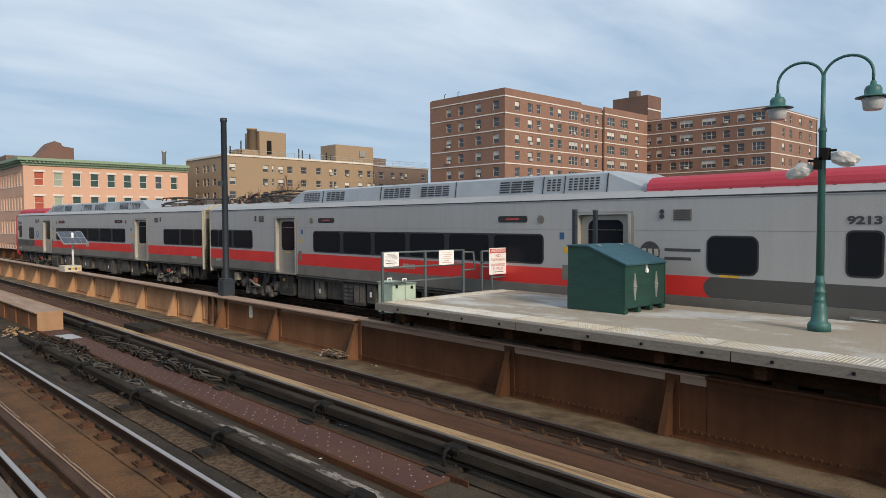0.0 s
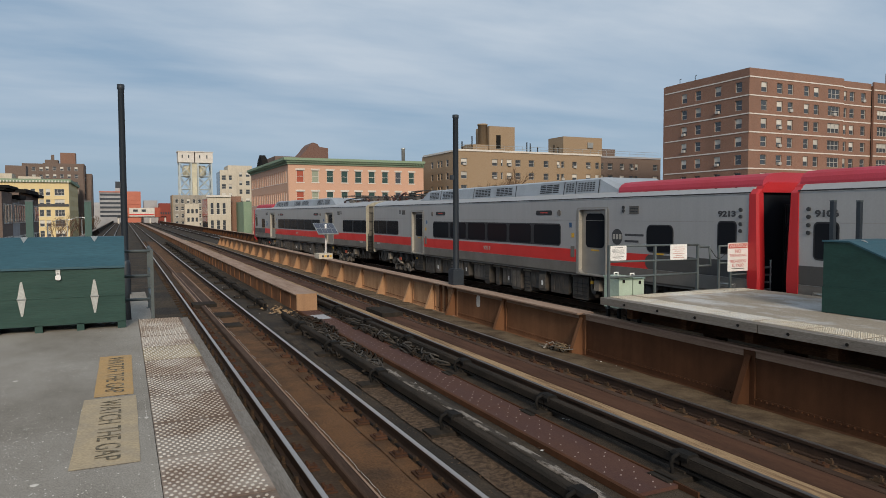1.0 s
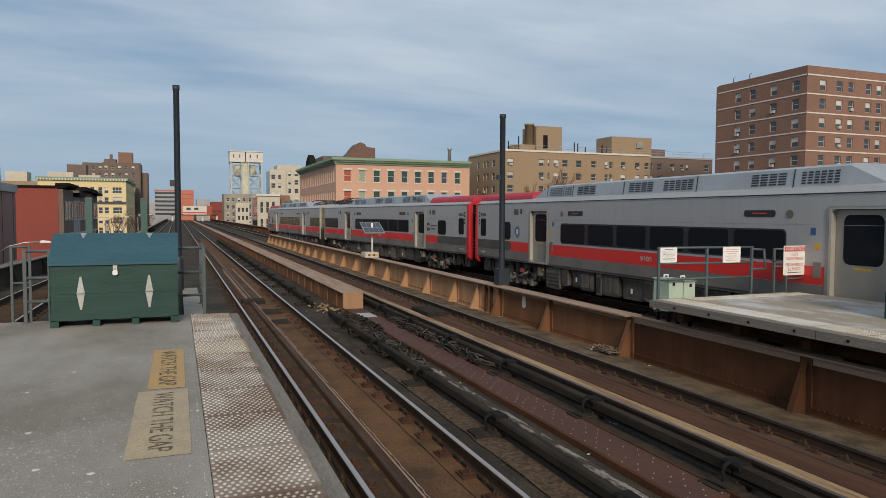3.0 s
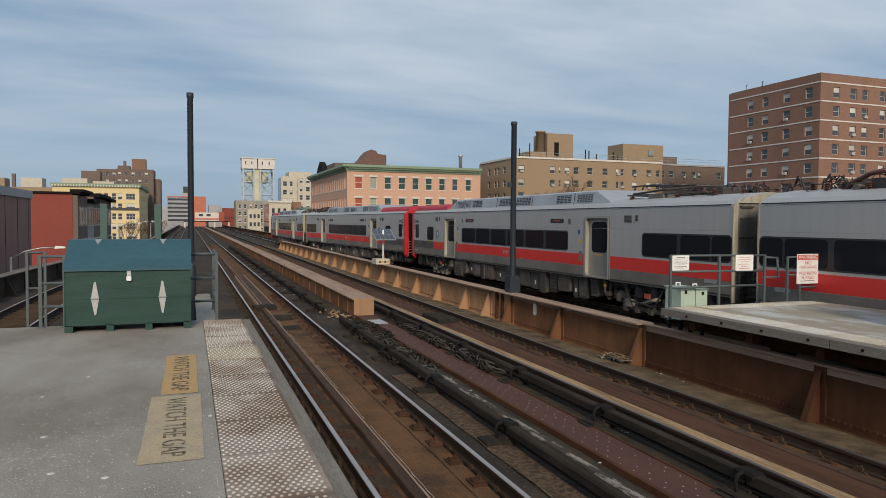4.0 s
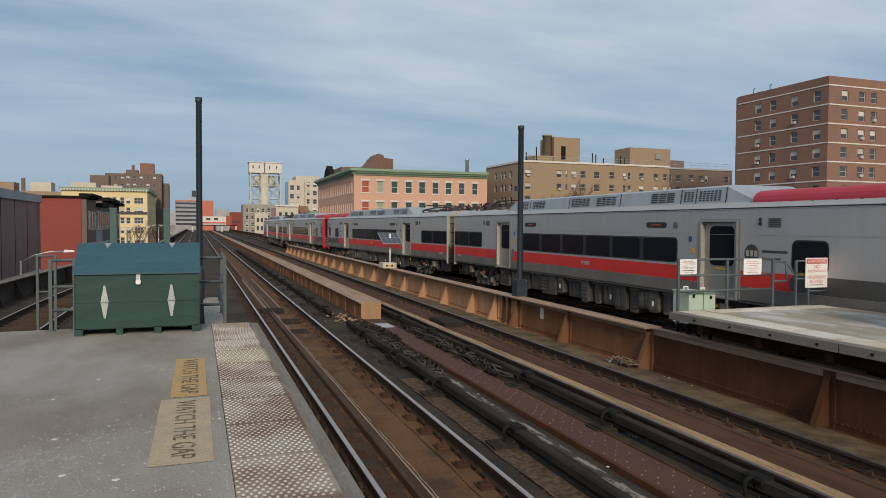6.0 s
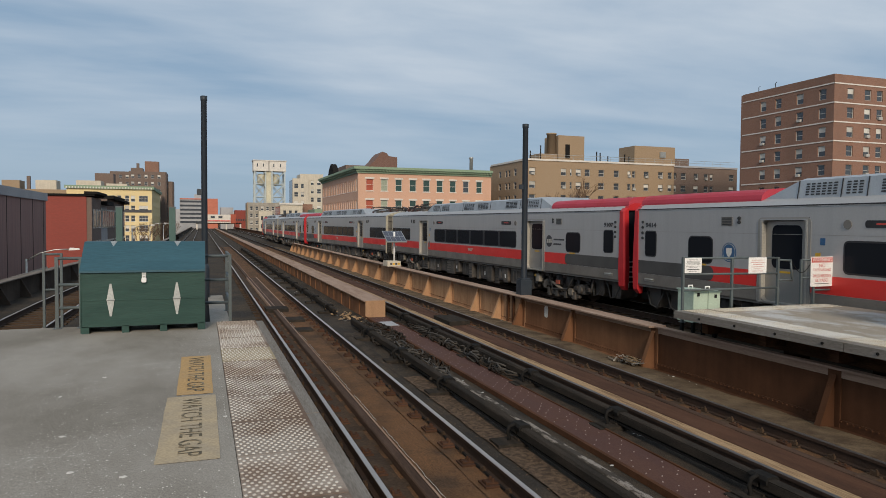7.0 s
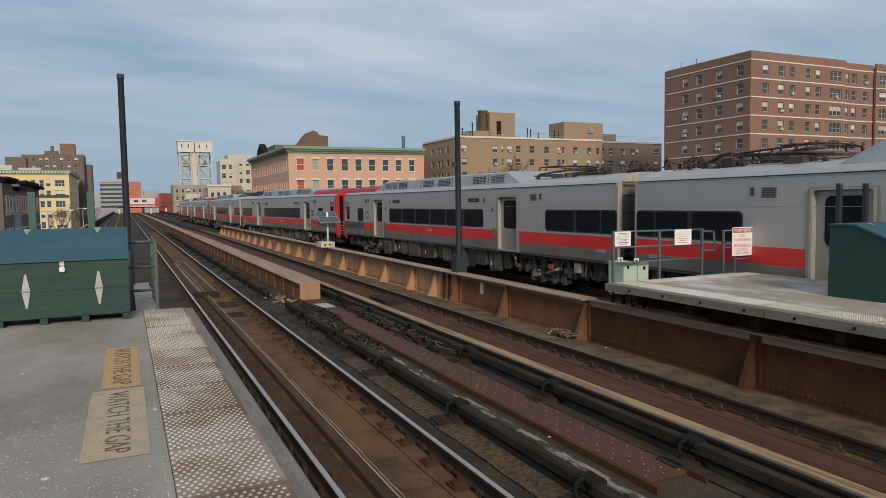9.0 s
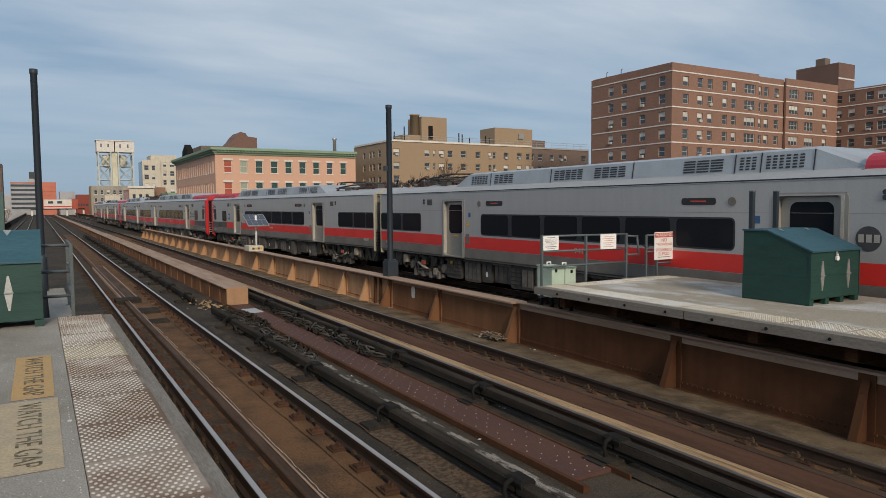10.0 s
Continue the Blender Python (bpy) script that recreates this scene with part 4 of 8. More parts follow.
def floor_words(text, x0, x1, y0, y1, patch, label, dx):
    """A painted panel on the platform with letters that read towards the camera."""
    pn = thing("painted_warning", ((x0 + x1) / 2, (y0 + y1) / 2, 1.22), label, "floor sign", "painted platform warnings")
    w, l = x1 - x0, y1 - y0
    bm = bmesh.new()
    n = 10
    left = [bm.verts.new((-w / 2 + random.uniform(-0.004, 0.004), -l / 2 + l * k / n, 0.004)) for k in range(n + 1)]
    right = [bm.verts.new((w / 2 + random.uniform(-0.003, 0.003), -l / 2 + l * k / n, 0.004)) for k in range(n + 1)]
    for k in range(n):
        bm.faces.new((left[k], right[k], right[k + 1], left[k + 1]))
    part("paint_panel", bm, M[patch], pn)
    t = words("lettering", text, 0.30, M["stencil"], pn, pose(0.02, 0, 0.007, 0, 0, -90), depth=0.0006)
    bpy.context.view_layer.update()
    sx = l * 0.89 / max(t.dimensions.x, 0.01)
    t.matrix_basis = pose(dx, 0, 0.007, 0, 0, -90) @ Matrix.Diagonal((sx, 0.82, 1, 1))
    return pn


floor_words("WATCH THE GAP", -2.135, -1.79, 7.21, 9.27, "yellow_patch", "worn yellow painted panel reading watch the gap", -0.005)
floor_words("WATCH THE GAP", -2.215, -1.77, 5.18, 7.14, "tan_patch", "faded tan painted panel reading watch the gap", 0.0)

bm = bmesh.new()
box(bm, -1.75, -1.42, 12.5, 17.5, 1.10, 1.16)
structure("end_walkway", bm, M["concrete"], "narrow pale walkway past the platform end", "walkway")

far = thing("platform_far", (0, 0, 0), "washed pale concrete platform with tactile edges beside the train", "platform", "", "structure")
PROF = [(7.22, -25), (11.12, -25), (11.12, 11.0), (10.75, 11.6), (7.22, 11.46)]


def slab(bm, pts, z0, z1):
    a = [bm.verts.new((x, y, z0)) for x, y in pts]
    b = [bm.verts.new((x, y, z1)) for x, y in pts]
    n = len(pts)
    for k in range(n):
        bm.faces.new((a[k], a[(k + 1) % n], b[(k + 1) % n], b[k]))
    bm.faces.new(a[::-1])
    bm.faces.new(b)


bm = bmesh.new()
slab(bm, PROF, 1.08, 1.22)
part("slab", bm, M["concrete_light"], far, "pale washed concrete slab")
for y0, y1 in ((7.6, 11.48), (3.9, 7.58), (0.2, 3.88), (-3.5, 0.18), (-7.2, -3.52)):
    pbox("edge_timber", far, M["timber_grey"], 7.06, 7.22, y0, y1, 1.075, 1.215, "weathered grey edge timber with bolts")
bm = bmesh.new()
y = -4.0
while y < 11.2:
    cyl(bm, (7.06, y, 1.145), (7.045, y, 1.145), 0.024, seg=8)
    y += 0.92
part("bolt", bm, M["black_iron"], far, "", "stuff")
y = 11.42
while y > -3:
    e = y - 0.9
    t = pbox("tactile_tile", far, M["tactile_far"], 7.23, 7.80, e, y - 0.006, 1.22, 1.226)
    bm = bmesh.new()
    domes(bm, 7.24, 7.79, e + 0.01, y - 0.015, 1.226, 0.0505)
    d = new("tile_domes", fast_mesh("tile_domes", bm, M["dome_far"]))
    d.parent = t
    tagged(d, "raised pale domes", "", "", "stuff")
    y = e
for k in range(4):
    x0 = 7.85 + k * 0.80
    t = pbox("tactile_tile", far, M["tactile_far"], x0, x0 + 0.79, 10.95, 11.44, 1.22, 1.226)
    bm = bmesh.new()
    domes(bm, x0 + 0.01, x0 + 0.78, 10.96, 11.43, 1.226, 0.0505)
    d = new("tile_domes", fast_mesh("tile_domes", bm, M["dome_far"]))
    d.parent = t
    tagged(d, "raised pale domes", "", "", "stuff")
bm = bmesh.new()
box(bm, 7.75, 7.95, -20, 11.0, 0.74, 1.08)
box(bm, 10.6, 10.8, -20, 11.0, 0.70, 1.02)
y = -8.0
while y < 11.2:
    box(bm, 7.30, 11.0, y - 0.08, y + 0.08, 0.84, 1.08)
    y += 1.45
for y in (-6, -1, 4, 9.5):
    for x in (8.2, 10.4):
        box(bm, x - 0.15, x + 0.15, y - 0.15, y + 0.15, -0.22, 0.74)
part("platform_frame", bm, M["timber_brown"], far, "dark frame under the slab")


# ---------------------------------------------------------------- commuter train
CAR = 26.5
HALF = 1.6


def section(inset=0.0):
    """Half outline of the car body, x outward, z up, from the sill to the roof's middle."""
    return [(HALF - 0.05 - inset, 0.97), (HALF - inset, 1.05), (HALF - inset, 3.06), (HALF, 3.10), (HALF, 3.36), (HALF - 0.05, 3.44), (HALF - 0.16, 3.54), (HALF - 0.55, 3.68), (0.5, 3.76)]


def shell(bm, y0, y1, inset=0.0):
    h = section(inset)
    prism_y(bm, h + [(-x, z) for x, z in h[::-1]], y0, y1)


def side_panel(bm, s, y0, y1, z0, z1, t, r=0.0):
    """A flat panel on the side s, t proud of it."""
    x0, x1 = sorted((s * (HALF - 0.004), s * (HALF + t)))
    if r <= 0:
        box(bm, x0, x1, y0, y1, z0, z1)
    else:
        prism_x(bm, [((y0 + y1) / 2 + a, (z0 + z1) / 2 + b) for a, b in rounded(y1 - y0, z1 - z0, r)], x0, x1)


def car_parts(car, seal, number):
    """One car, its cab at y = -12.95 and its coupled end at y = +12.95, sides at x = +-1.6."""
    H = CAR / 2
    d1, d2 = 6.55, -7.05                # door middles
    dw = 0.72
    for a, b, i in ((-H + 0.34, d2 - dw, 0), (d2 - dw, d2 + dw, 0.15), (d2 + dw, d1 - dw, 0), (d1 - dw, d1 + dw, 0.15), (d1 + dw, H - 0.50, 0)):
        bm = bmesh.new()
        shell(bm, a, b, i)
        part("body_section", bm, M["steel"], car, "brushed stainless car body")
    for s in (-1, 1):
        for a, b in ((-H + 0.35, d2 - dw - 0.10), (d2 + dw + 0.10, d1 - dw - 0.10), (d1 + dw + 0.10, H - 0.505)):
            bm = bmesh.new()
            prism_y(bm, [(s * (HALF - 0.045), 0.98), (s * (HALF + 0.005), 1.055), (s * (HALF + 0.005), 1.392), (s * (HALF - 0.01), 1.392)], a, b)
            part("skirt_panel", bm, M["steel_low"], car, "grimy brown-grey lower skirt")
        cut = -9.6
        for a, b, m, n in ((-H + 0.34, cut, "train_dark", "dark_stripe"), (cut, d2 - dw - 0.10, "train_red", "red_stripe"), (d2 + dw + 0.10, d1 - dw - 0.10, "train_red", "red_stripe"), (d1 + dw + 0.10, H - 0.505, "train_red", "red_stripe")):
            bm = bmesh.new()
            side_panel(bm, s, a, b, 1.40, 1.81, 0.006)
            stripe = part(n, bm, M[m], car)
        bm = bmesh.new()
        prism_x(bm, [(cut + 0.205 * math.cos(radians(a)) - 0.02, 1.605 + 0.205 * math.sin(radians(a))) for a in range(-90, 91, 15)], *sorted((s * (HALF + 0.001), s * (HALF + 0.0085))))
        part("stripe_end", bm, M["train_dark"], car)
        # seams and the drip rail, black to draw the gutter's shadow line
        bm = bmesh.new()
        side_panel(bm, s, -H + 0.34, H - 0.56, 2.725, 2.733, 0.003)
        part("seam", bm, M["steel_door"], car)
        bm = bmesh.new()
        side_panel(bm, s, -H + 0.34, H - 0.56, 3.40, 3.43, 0.02)
        part("drip_rail", bm, M["gasket"], car)
        # windows
        def window(y0, y1, z0, z1, r=0.09):
            bm = bmesh.new()
            side_panel(bm, s, y0 - 0.035, y1 + 0.035, z0 - 0.035, z1 + 0.035, 0.007, r + 0.03)
            fr = part("window_gasket", bm, M["gasket"], car)
            bm = bmesh.new()
            side_panel(bm, s, y0, y1, z0, z1, 0.011, r)
            part("pane", bm, M["train_glass"], fr)
        n = 6
        a, b = d2 + 1.70, d1 - 1.88
        bm = bmesh.new()
        side_panel(bm, s, a - 0.04, b + 0.04, 1.88, 2.62, 0.007, 0.13)
        strip = part("window_strip", bm, M["gasket"], car, "long dark window band")
        w = (b - a) / n
        for k in range(n):
            bm = bmesh.new()
            side_panel(bm, s, a + k * w + (0.0 if k == 0 else 0.10), a + (k + 1) * w - (0.0 if k == n - 1 else 0.10), 1.92, 2.58, 0.011, 0.10)
            part("pane", bm, M["train_glass"], strip)
        bm = bmesh.new()
        side_panel(bm, s, 9.02, 12.73, 1.88, 2.62, 0.007, 0.13)
        strip = part("window_strip", bm, M["gasket"], car, "short dark window band")
        for y0, y1 in ((9.07, 10.62), (10.78, 11.95), (12.02, 12.70)):
            bm = bmesh.new()
            side_panel(bm, s, y0, y1, 1.92, 2.58, 0.011, 0.10)
            part("pane", bm, M["train_glass"], strip)
        pbox("small_label", car, M["amber"], *sorted((s * HALF, s * (HALF + 0.007))), -10.12, -9.73, 1.815, 1.86)
        window(-10.45, -9.50, 1.90, 2.60, 0.14)
        window(-12.50, -11.99, 1.98, 2.72, 0.08)
        # doors
        for d in (d1, d2):
            for y in (d - dw + 0.035, d + dw - 0.035):
                bm = bmesh.new()
                box(bm, *sorted((s * (HALF - 0.14), s * (HALF + 0.02))), y - 0.03, y + 0.03, 1.06, 3.07)
                part("door_post", bm, M["steel_bright"], car, "bright stainless door post")
            bm = bmesh.new()
            box(bm, *sorted((s * (HALF - 0.14), s * (HALF + 0.02))), d - dw, d + dw, 3.072, 3.10)
            part("door_header", bm, M["steel"], car)
            bm = bmesh.new()
            box(bm, *sorted((s * (HALF - 0.14), s * (HALF + 0.05))), d - dw, d + dw, 1.02, 1.058)
            part("door_sill", bm, M["steel_door"], car)
            bm = bmesh.new()
            for y in (d - dw - 0.02, d + dw + 0.02):
                side_panel(bm, s, y - 0.012, y + 0.012, 1.06, 3.12, 0.004)
            side_panel(bm, s, d - dw - 0.03, d + dw + 0.03, 3.10, 3.13, 0.006)
            part("door_gasket", bm, M["gasket"], car)
            bm = bmesh.new()
            rings = []
            for w, h, r, xx in ((1.60, 2.13, 0.13, HALF - 0.004), (1.60, 2.13, 0.13, HALF + 0.014), (1.36, 2.03, 0.17, HALF + 0.014), (1.32, 2.01, 0.17, HALF - 0.10)):
                rings.append([bm.verts.new((s * xx, d + a, 2.075 + b)) for a, b in rounded(w, h, r)])
            for ra_, rb_ in zip(rings[:-1], rings[1:]):
                for q in range(len(ra_)):
                    bm.faces.new((ra_[q], ra_[(q + 1) % len(ra_)], rb_[(q + 1) % len(ra_)], rb_[q]))
            part("door_surround", bm, M["steel_door"], car, "rounded stainless door surround")
            bm = bmesh.new()
            x0, x1 = sorted((s * (HALF - 0.145), s * (HALF - 0.11)))
            box(bm, x0, x1, d - dw + 0.07, d + dw - 0.07, 1.06, 3.05)
            door = part("door", bm, M["steel_door"], car, "closed stainless sliding door")
            bm = bmesh.new()
            prism_x(bm, [(d + a, 2.42 + b) for a, b in rounded(0.90, 1.06, 0.15)], *sorted((s * (HALF - 0.111), s * (HALF - 0.101))))
            part("door_window", bm, M["train_glass"], door)
            pbox("door_label", door, M["amber"], *sorted((s * (HALF - 0.111), s * (HALF - 0.106))), d - 0.2, d + 0.2, 1.78, 1.83)
            # grab recess, labels and small plates beside the door
            q = 1 if d == d2 else -1
            pbox("small_label", car, M["amber"], *sorted((s * HALF, s * (HALF + 0.007))), d + q * 1.0 - 0.07, d + q * 1.0 + 0.07, 2.18, 2.32)
            pbox("small_label", car, M["blue_seal"], *sorted((s * HALF, s * (HALF + 0.007))), d + q * 1.12 - 0.065, d + q * 1.12 + 0.065, 2.50, 2.66)
            pbox("control_panel", car, M["steel_low"], *sorted((s * HALF, s * (HALF + 0.012))), d + q * 1.0 - 0.1, d + q * 1.0 + 0.1, 1.55, 1.9)
            # destination display
            y = d + q * 2.65
            bm = bmesh.new()
            side_panel(bm, s, y - 0.48, y + 0.48, 2.90, 3.06, 0.012, 0.06)
            disp = part("destination_display", bm, M["gasket"], car)
            pbox("display_text", disp, M["red_sign"], *sorted((s * (HALF + 0.011), s * (HALF + 0.014))), y - 0.22, y + 0.22, 2.965, 3.0)
            bm = bmesh.new()
            y = d + q * 1.75
            prism_x(bm, [(y + 0.1 * math.cos(a), 2.97 + 0.1 * math.sin(a)) for a in [k * math.pi / 8 for k in range(16)]], *sorted((s * HALF, s * (HALF + 0.02))))
            part("speaker", bm, M["steel_low"], car)
        # louvred grille and markers by the cab and the coupled end
        for y in (-8.95, 8.3):
            bm = bmesh.new()
            side_panel(bm, s, y - 0.2, y + 0.2, 2.93, 3.16, 0.012)
            g = part("side_grille", bm, M["steel_low"], car)
            bm = bmesh.new()
            for k in range(5):
                side_panel(bm, s, y - 0.17, y + 0.17, 2.95 + k * 0.042, 2.97 + k * 0.042, 0.016)
            part("grille_slat", bm, M["louvre"], g)
            bm = bmesh.new()
            for z in (3.02, 3.12):
                cyl(bm, (s * HALF, y + 0.45, z), (s * (HALF + 0.03), y + 0.45, z), 0.05, seg=10)
            part("marker_lamp", bm, M["louvre"], car)
        for z in (2.52, 2.68, 2.86, 3.02):
            bm = bmesh.new()
            cyl(bm, (s * HALF, -12.65, z), (s * (HALF + 0.035), -12.65, z), 0.045, seg=10)
            part("marker_lamp", bm, M["louvre"], car)
        # emblem
        if seal:
            bm = bmesh.new()
            cyl(bm, (s * HALF, -8.85, 2.22), (s * (HALF + 0.008), -8.85, 2.22), 0.26, seg=24)
            em = part("round_seal", bm, M["blue_seal"], car, "round blue seal with a pale shield")
            bm = bmesh.new()
            ro = [bm.verts.new((s * (HALF + 0.0095), -8.85 + 0.235 * math.cos(k * math.pi / 12), 2.22 + 0.235 * math.sin(k * math.pi / 12))) for k in range(24)]
            ri = [bm.verts.new((s * (HALF + 0.0095), -8.85 + 0.215 * math.cos(k * math.pi / 12), 2.22 + 0.215 * math.sin(k * math.pi / 12))) for k in range(24)]
            for k in range(24):
                bm.faces.new((ro[k], ro[(k + 1) % 24], ri[(k + 1) % 24], ri[k]))
            part("seal_ring", bm, M["blind"], em)
            bm = bmesh.new()
            prism_x(bm, [(-8.85 + u, 2.22 + v) for u, v in ((-0.10, 0.11), (0.10, 0.11), (0.10, -0.01), (0.05, -0.10), (0.0, -0.13), (-0.05, -0.10), (-0.10, -0.01))], *sorted((s * (HALF + 0.007), s * (HALF + 0.012))))
            part("shield", bm, M["blind"], em)
        else:
            y = -8.22
            bm = bmesh.new()
            cyl(bm, (s * HALF, y, 2.26), (s * (HALF + 0.008), y, 2.26), 0.235, seg=24)
            em = part("round_emblem", bm, M["ink"], car, "round black emblem with white bars")
            for k in range(3):
                pbox("emblem_bar", em, M["steel_bright"], *sorted((s * (HALF + 0.007), s * (HALF + 0.011))), y - 0.2 + 0.14 * k, y - 0.1 + 0.14 * k, 2.19, 2.34)
            for z, l in ((2.33, 0.78), (2.15, 0.58)):
                pbox("lettering_bar", em, M["ink"], *sorted((s * HALF, s * (HALF + 0.006))), y - 0.34 - l, y - 0.34, z - 0.03, z + 0.03)
        # car number
        for txt, y, z, size, mt in ((number, -12.24, 2.92, 0.185, "ink"), (number, -0.4, 1.605, 0.19, "steel_bright")):
            m = pose(s * (HALF + 0.009), y, z, 90, 0, 90 * s)
            words("car_number", txt, size, M[mt], car, m @ Matrix.Diagonal((1.45, 1, 1, 1)), bold=0.008)
    # roof: gutters, shrouds with louvres, red hood
    bm = bmesh.new()
    a, b = d2 + 0.1, d1 - 0.55
    prof = [(-1.30, 3.52), (1.30, 3.52), (1.22, 4.02), (1.02, 4.08), (-1.02, 4.08), (-1.22, 4.02)]
    prism_y(bm, prof, a, b)
    for ye, yo in ((a, a - 1.35), (b, b + 1.1)):
        p = [bm.verts.new((x, ye, z)) for x, z in prof]
        q = [bm.verts.new((x, yo, 3.50 + (0.10 if abs(x) < 1.1 and z > 3.6 else 0.0))) for x, z in ((-1.30, 3.5), (1.30, 3.5), (1.25, 3.55), (1.0, 3.62), (-1.0, 3.62), (-1.25, 3.55))]
        for k in range(6):
            bm.faces.new((p[k], p[(k + 1) % 6], q[(k + 1) % 6], q[k]))
        bm.faces.new(q)
    hood = part("roof_shroud", bm, M["roof_steel"], car, "grey roof shroud with louvred panels")
    L = b - a
    for s in (-1, 1):
        for f0, f1, g in ((0.015, 0.085, 6), (0.10, 0.135, 3), (0.165, 0.255, 3), (0.40, 0.495, 4), (0.53, 0.63, 5), (0.79, 0.875, 4), (0.905, 0.985, 6)):
            y0, y1 = a + f0 * L, a + f1 * L
            bm = bmesh.new()
            w = (y1 - y0) / g
            for k in range(g):
                for j in range(5):
                    za = 3.66 + j * 0.062
                    xa, xb = s * (1.30 - 0.16 * (za - 3.52)), s * (1.30 - 0.16 * (za + 0.036 - 3.52))
                    v = [bm.verts.new(p) for p in ((xa + s * 0.012, y0 + k * w + 0.02, za), (xa + s * 0.012, y0 + (k + 1) * w - 0.03, za), (xb + s * 0.012, y0 + (k + 1) * w - 0.03, za + 0.036), (xb + s * 0.012, y0 + k * w + 0.02, za + 0.036))]
                    bm.faces.new(v)
            part("louvre_panel", bm, M["louvre"], hood)
        for f in (0.0, 0.092, 0.142, 0.38, 0.64, 0.89):
            bm = bmesh.new()
            y = a + f * L
            prism_y(bm, [(s * 1.31, 3.52), (s * 1.318, 3.52), (s * 1.238, 4.02), (s * 1.23, 4.02)], y - 0.012, y + 0.012)
            part("panel_seam", bm, M["gasket"], hood)
    bm = bmesh.new()
    prism_y(bm, [(-1.38, 3.52), (1.38, 3.52), (1.375, 3.62), (1.34, 3.72), (1.26, 3.80), (1.12, 3.86), (0.7, 3.90), (-0.7, 3.90), (-1.12, 3.86), (-1.26, 3.80), (-1.34, 3.72), (-1.375, 3.62)], -H + 0.20, d2 - 0.95)
    part("red_hood", bm, M["roof_red"], car, "dull red rounded roof hood")
    bm = bmesh.new()
    for k in range(8):
        box(bm, -1.41, -1.36, -H + 0.9 + k * 0.62, -H + 0.96 + k * 0.62, 3.53, 3.56)
    part("hood_clip", bm, M["black_iron"], car, "", "stuff")
    roof_gear(car)
    # cab end: red surround swelling at the waist, black front, gangway, steps
    for s in (-1, 1):
        bm = bmesh.new()
        loops = []
        for z, y0, y1, xo in ((0.72, -H + 0.12, -H + 0.33, 1.50), (0.86, -H + 0.08, -H + 0.36, 1.615), (1.45, -H + 0.05, -H + 0.385, 1.628), (2.4, -H + 0.09, -H + 0.36, 1.628), (3.38, -H + 0.13, -H + 0.355, 1.62), (3.50, -H + 0.15, -H + 0.355, 1.50)):
            loops.append([bm.verts.new((s * x, y, z)) for x, y in ((1.40, y0 + 0.02), (xo - 0.05, y0), (xo, y0 + 0.05), (xo, y1), (1.40, y1))])
        for a, b in zip(loops[:-1], loops[1:]):
            for k in range(5):
                bm.faces.new((a[k], a[(k + 1) % 5], b[(k + 1) % 5], b[k]))
        bm.faces.new(loops[0][::-1])
        bm.faces.new(loops[-1])
        part("cab_end_pillar", bm, M["cab_red"], car, "red cab end surround, darkened as in shade")
        bm = bmesh.new()
        for z in (0.98, 1.15, 1.32, 1.49, 1.66):
            box(bm, *sorted((s * 1.18, s * 1.40)), -H + 0.07, -H + 0.17, z, z + 0.035)
        tube(bm, [(s * 1.17, -H + 0.11, 0.8), (s * 1.17, -H + 0.11, 1.85)], 0.02, 6)
        tube(bm, [(s * 1.40, -H + 0.11, 0.8), (s * 1.40, -H + 0.11, 1.85)], 0.02, 6)
        part("cab_steps", bm, M["galv"], car, "pale steel steps up the cab end")
        bm = bmesh.new()
        side_panel(bm, s, -H + 0.72, -H + 1.22, 1.16, 1.27, 0.012, 0.04)
        hp = part("step_plate", bm, M["steel_door"], car)
        bm = bmesh.new()
        tube(bm, [(s * (HALF + 0.01), -H + 0.78, 1.235), (s * (HALF + 0.05), -H + 0.80, 1.235), (s * (HALF + 0.05), -H + 1.14, 1.235), (s * (HALF + 0.01), -H + 1.16, 1.235)], 0.014, 6)
        part("grab_bar", bm, M["galv"], hp)
    bm = bmesh.new()
    prism_y(bm, [(-1.46, 3.42), (1.46, 3.42), (1.40, 3.56), (1.2, 3.66), (-1.2, 3.66), (-1.40, 3.56)], -H + 0.14, -H + 0.335)
    # header in the same shade-darkened red as the pillars
    part("cab_end_header", bm, M["cab_red"], car, "red header over the cab front")
    bm = bmesh.new()
    box(bm, -1.40, 1.40, -H + 0.24, -H + 0.335, 0.75, 3.42)
    part("cab_front", bm, M["train_glass"], car, "black glazed cab front")
    bm = bmesh.new()
    box(bm, -0.55, 0.55, -H - 0.38, -H + 0.32, 0.9, 3.1)
    for k in range(11):
        box(bm, -0.6, 0.6, -H - 0.36 + 0.06 * k, -H - 0.34 + 0.06 * k, 0.85, 3.15)
    part("gangway_bellows", bm, M["gasket"], car)
    # coupled end: cream corner posts round a grimy wall with grab bars
    bm = bmesh.new()
    box(bm, -1.46, 1.46, H - 0.50, H - 0.45, 0.86, 3.46)
    wall = part("coupled_end_wall", bm, M["end_grime"], car, "grimy grey-brown end wall")
    for s in (-1, 1):
        bm = bmesh.new()
        q = [(1.46, 0.84), (1.60, 0.84), (1.618, 0.90), (1.618, 3.34), (1.58, 3.44), (1.46, 3.52)]
        prism_y(bm, [(s * x, z) for x, z in (q if s > 0 else q[::-1])], H - 0.50, H - 0.46)
        part("corner_post", bm, M["cream_end"], car, "stained cream corner post at the coupling")
        for z in (2.05, 2.55, 3.05, 3.36):
            bm = bmesh.new()
            tube(bm, [(s * 1.42, H - 0.45, z), (s * 1.40, H - 0.38, z), (s * 1.02, H - 0.38, z), (s * 1.0, H - 0.45, z)], 0.016, 6)
            part("grab_bar", bm, M["bare_black"], wall)
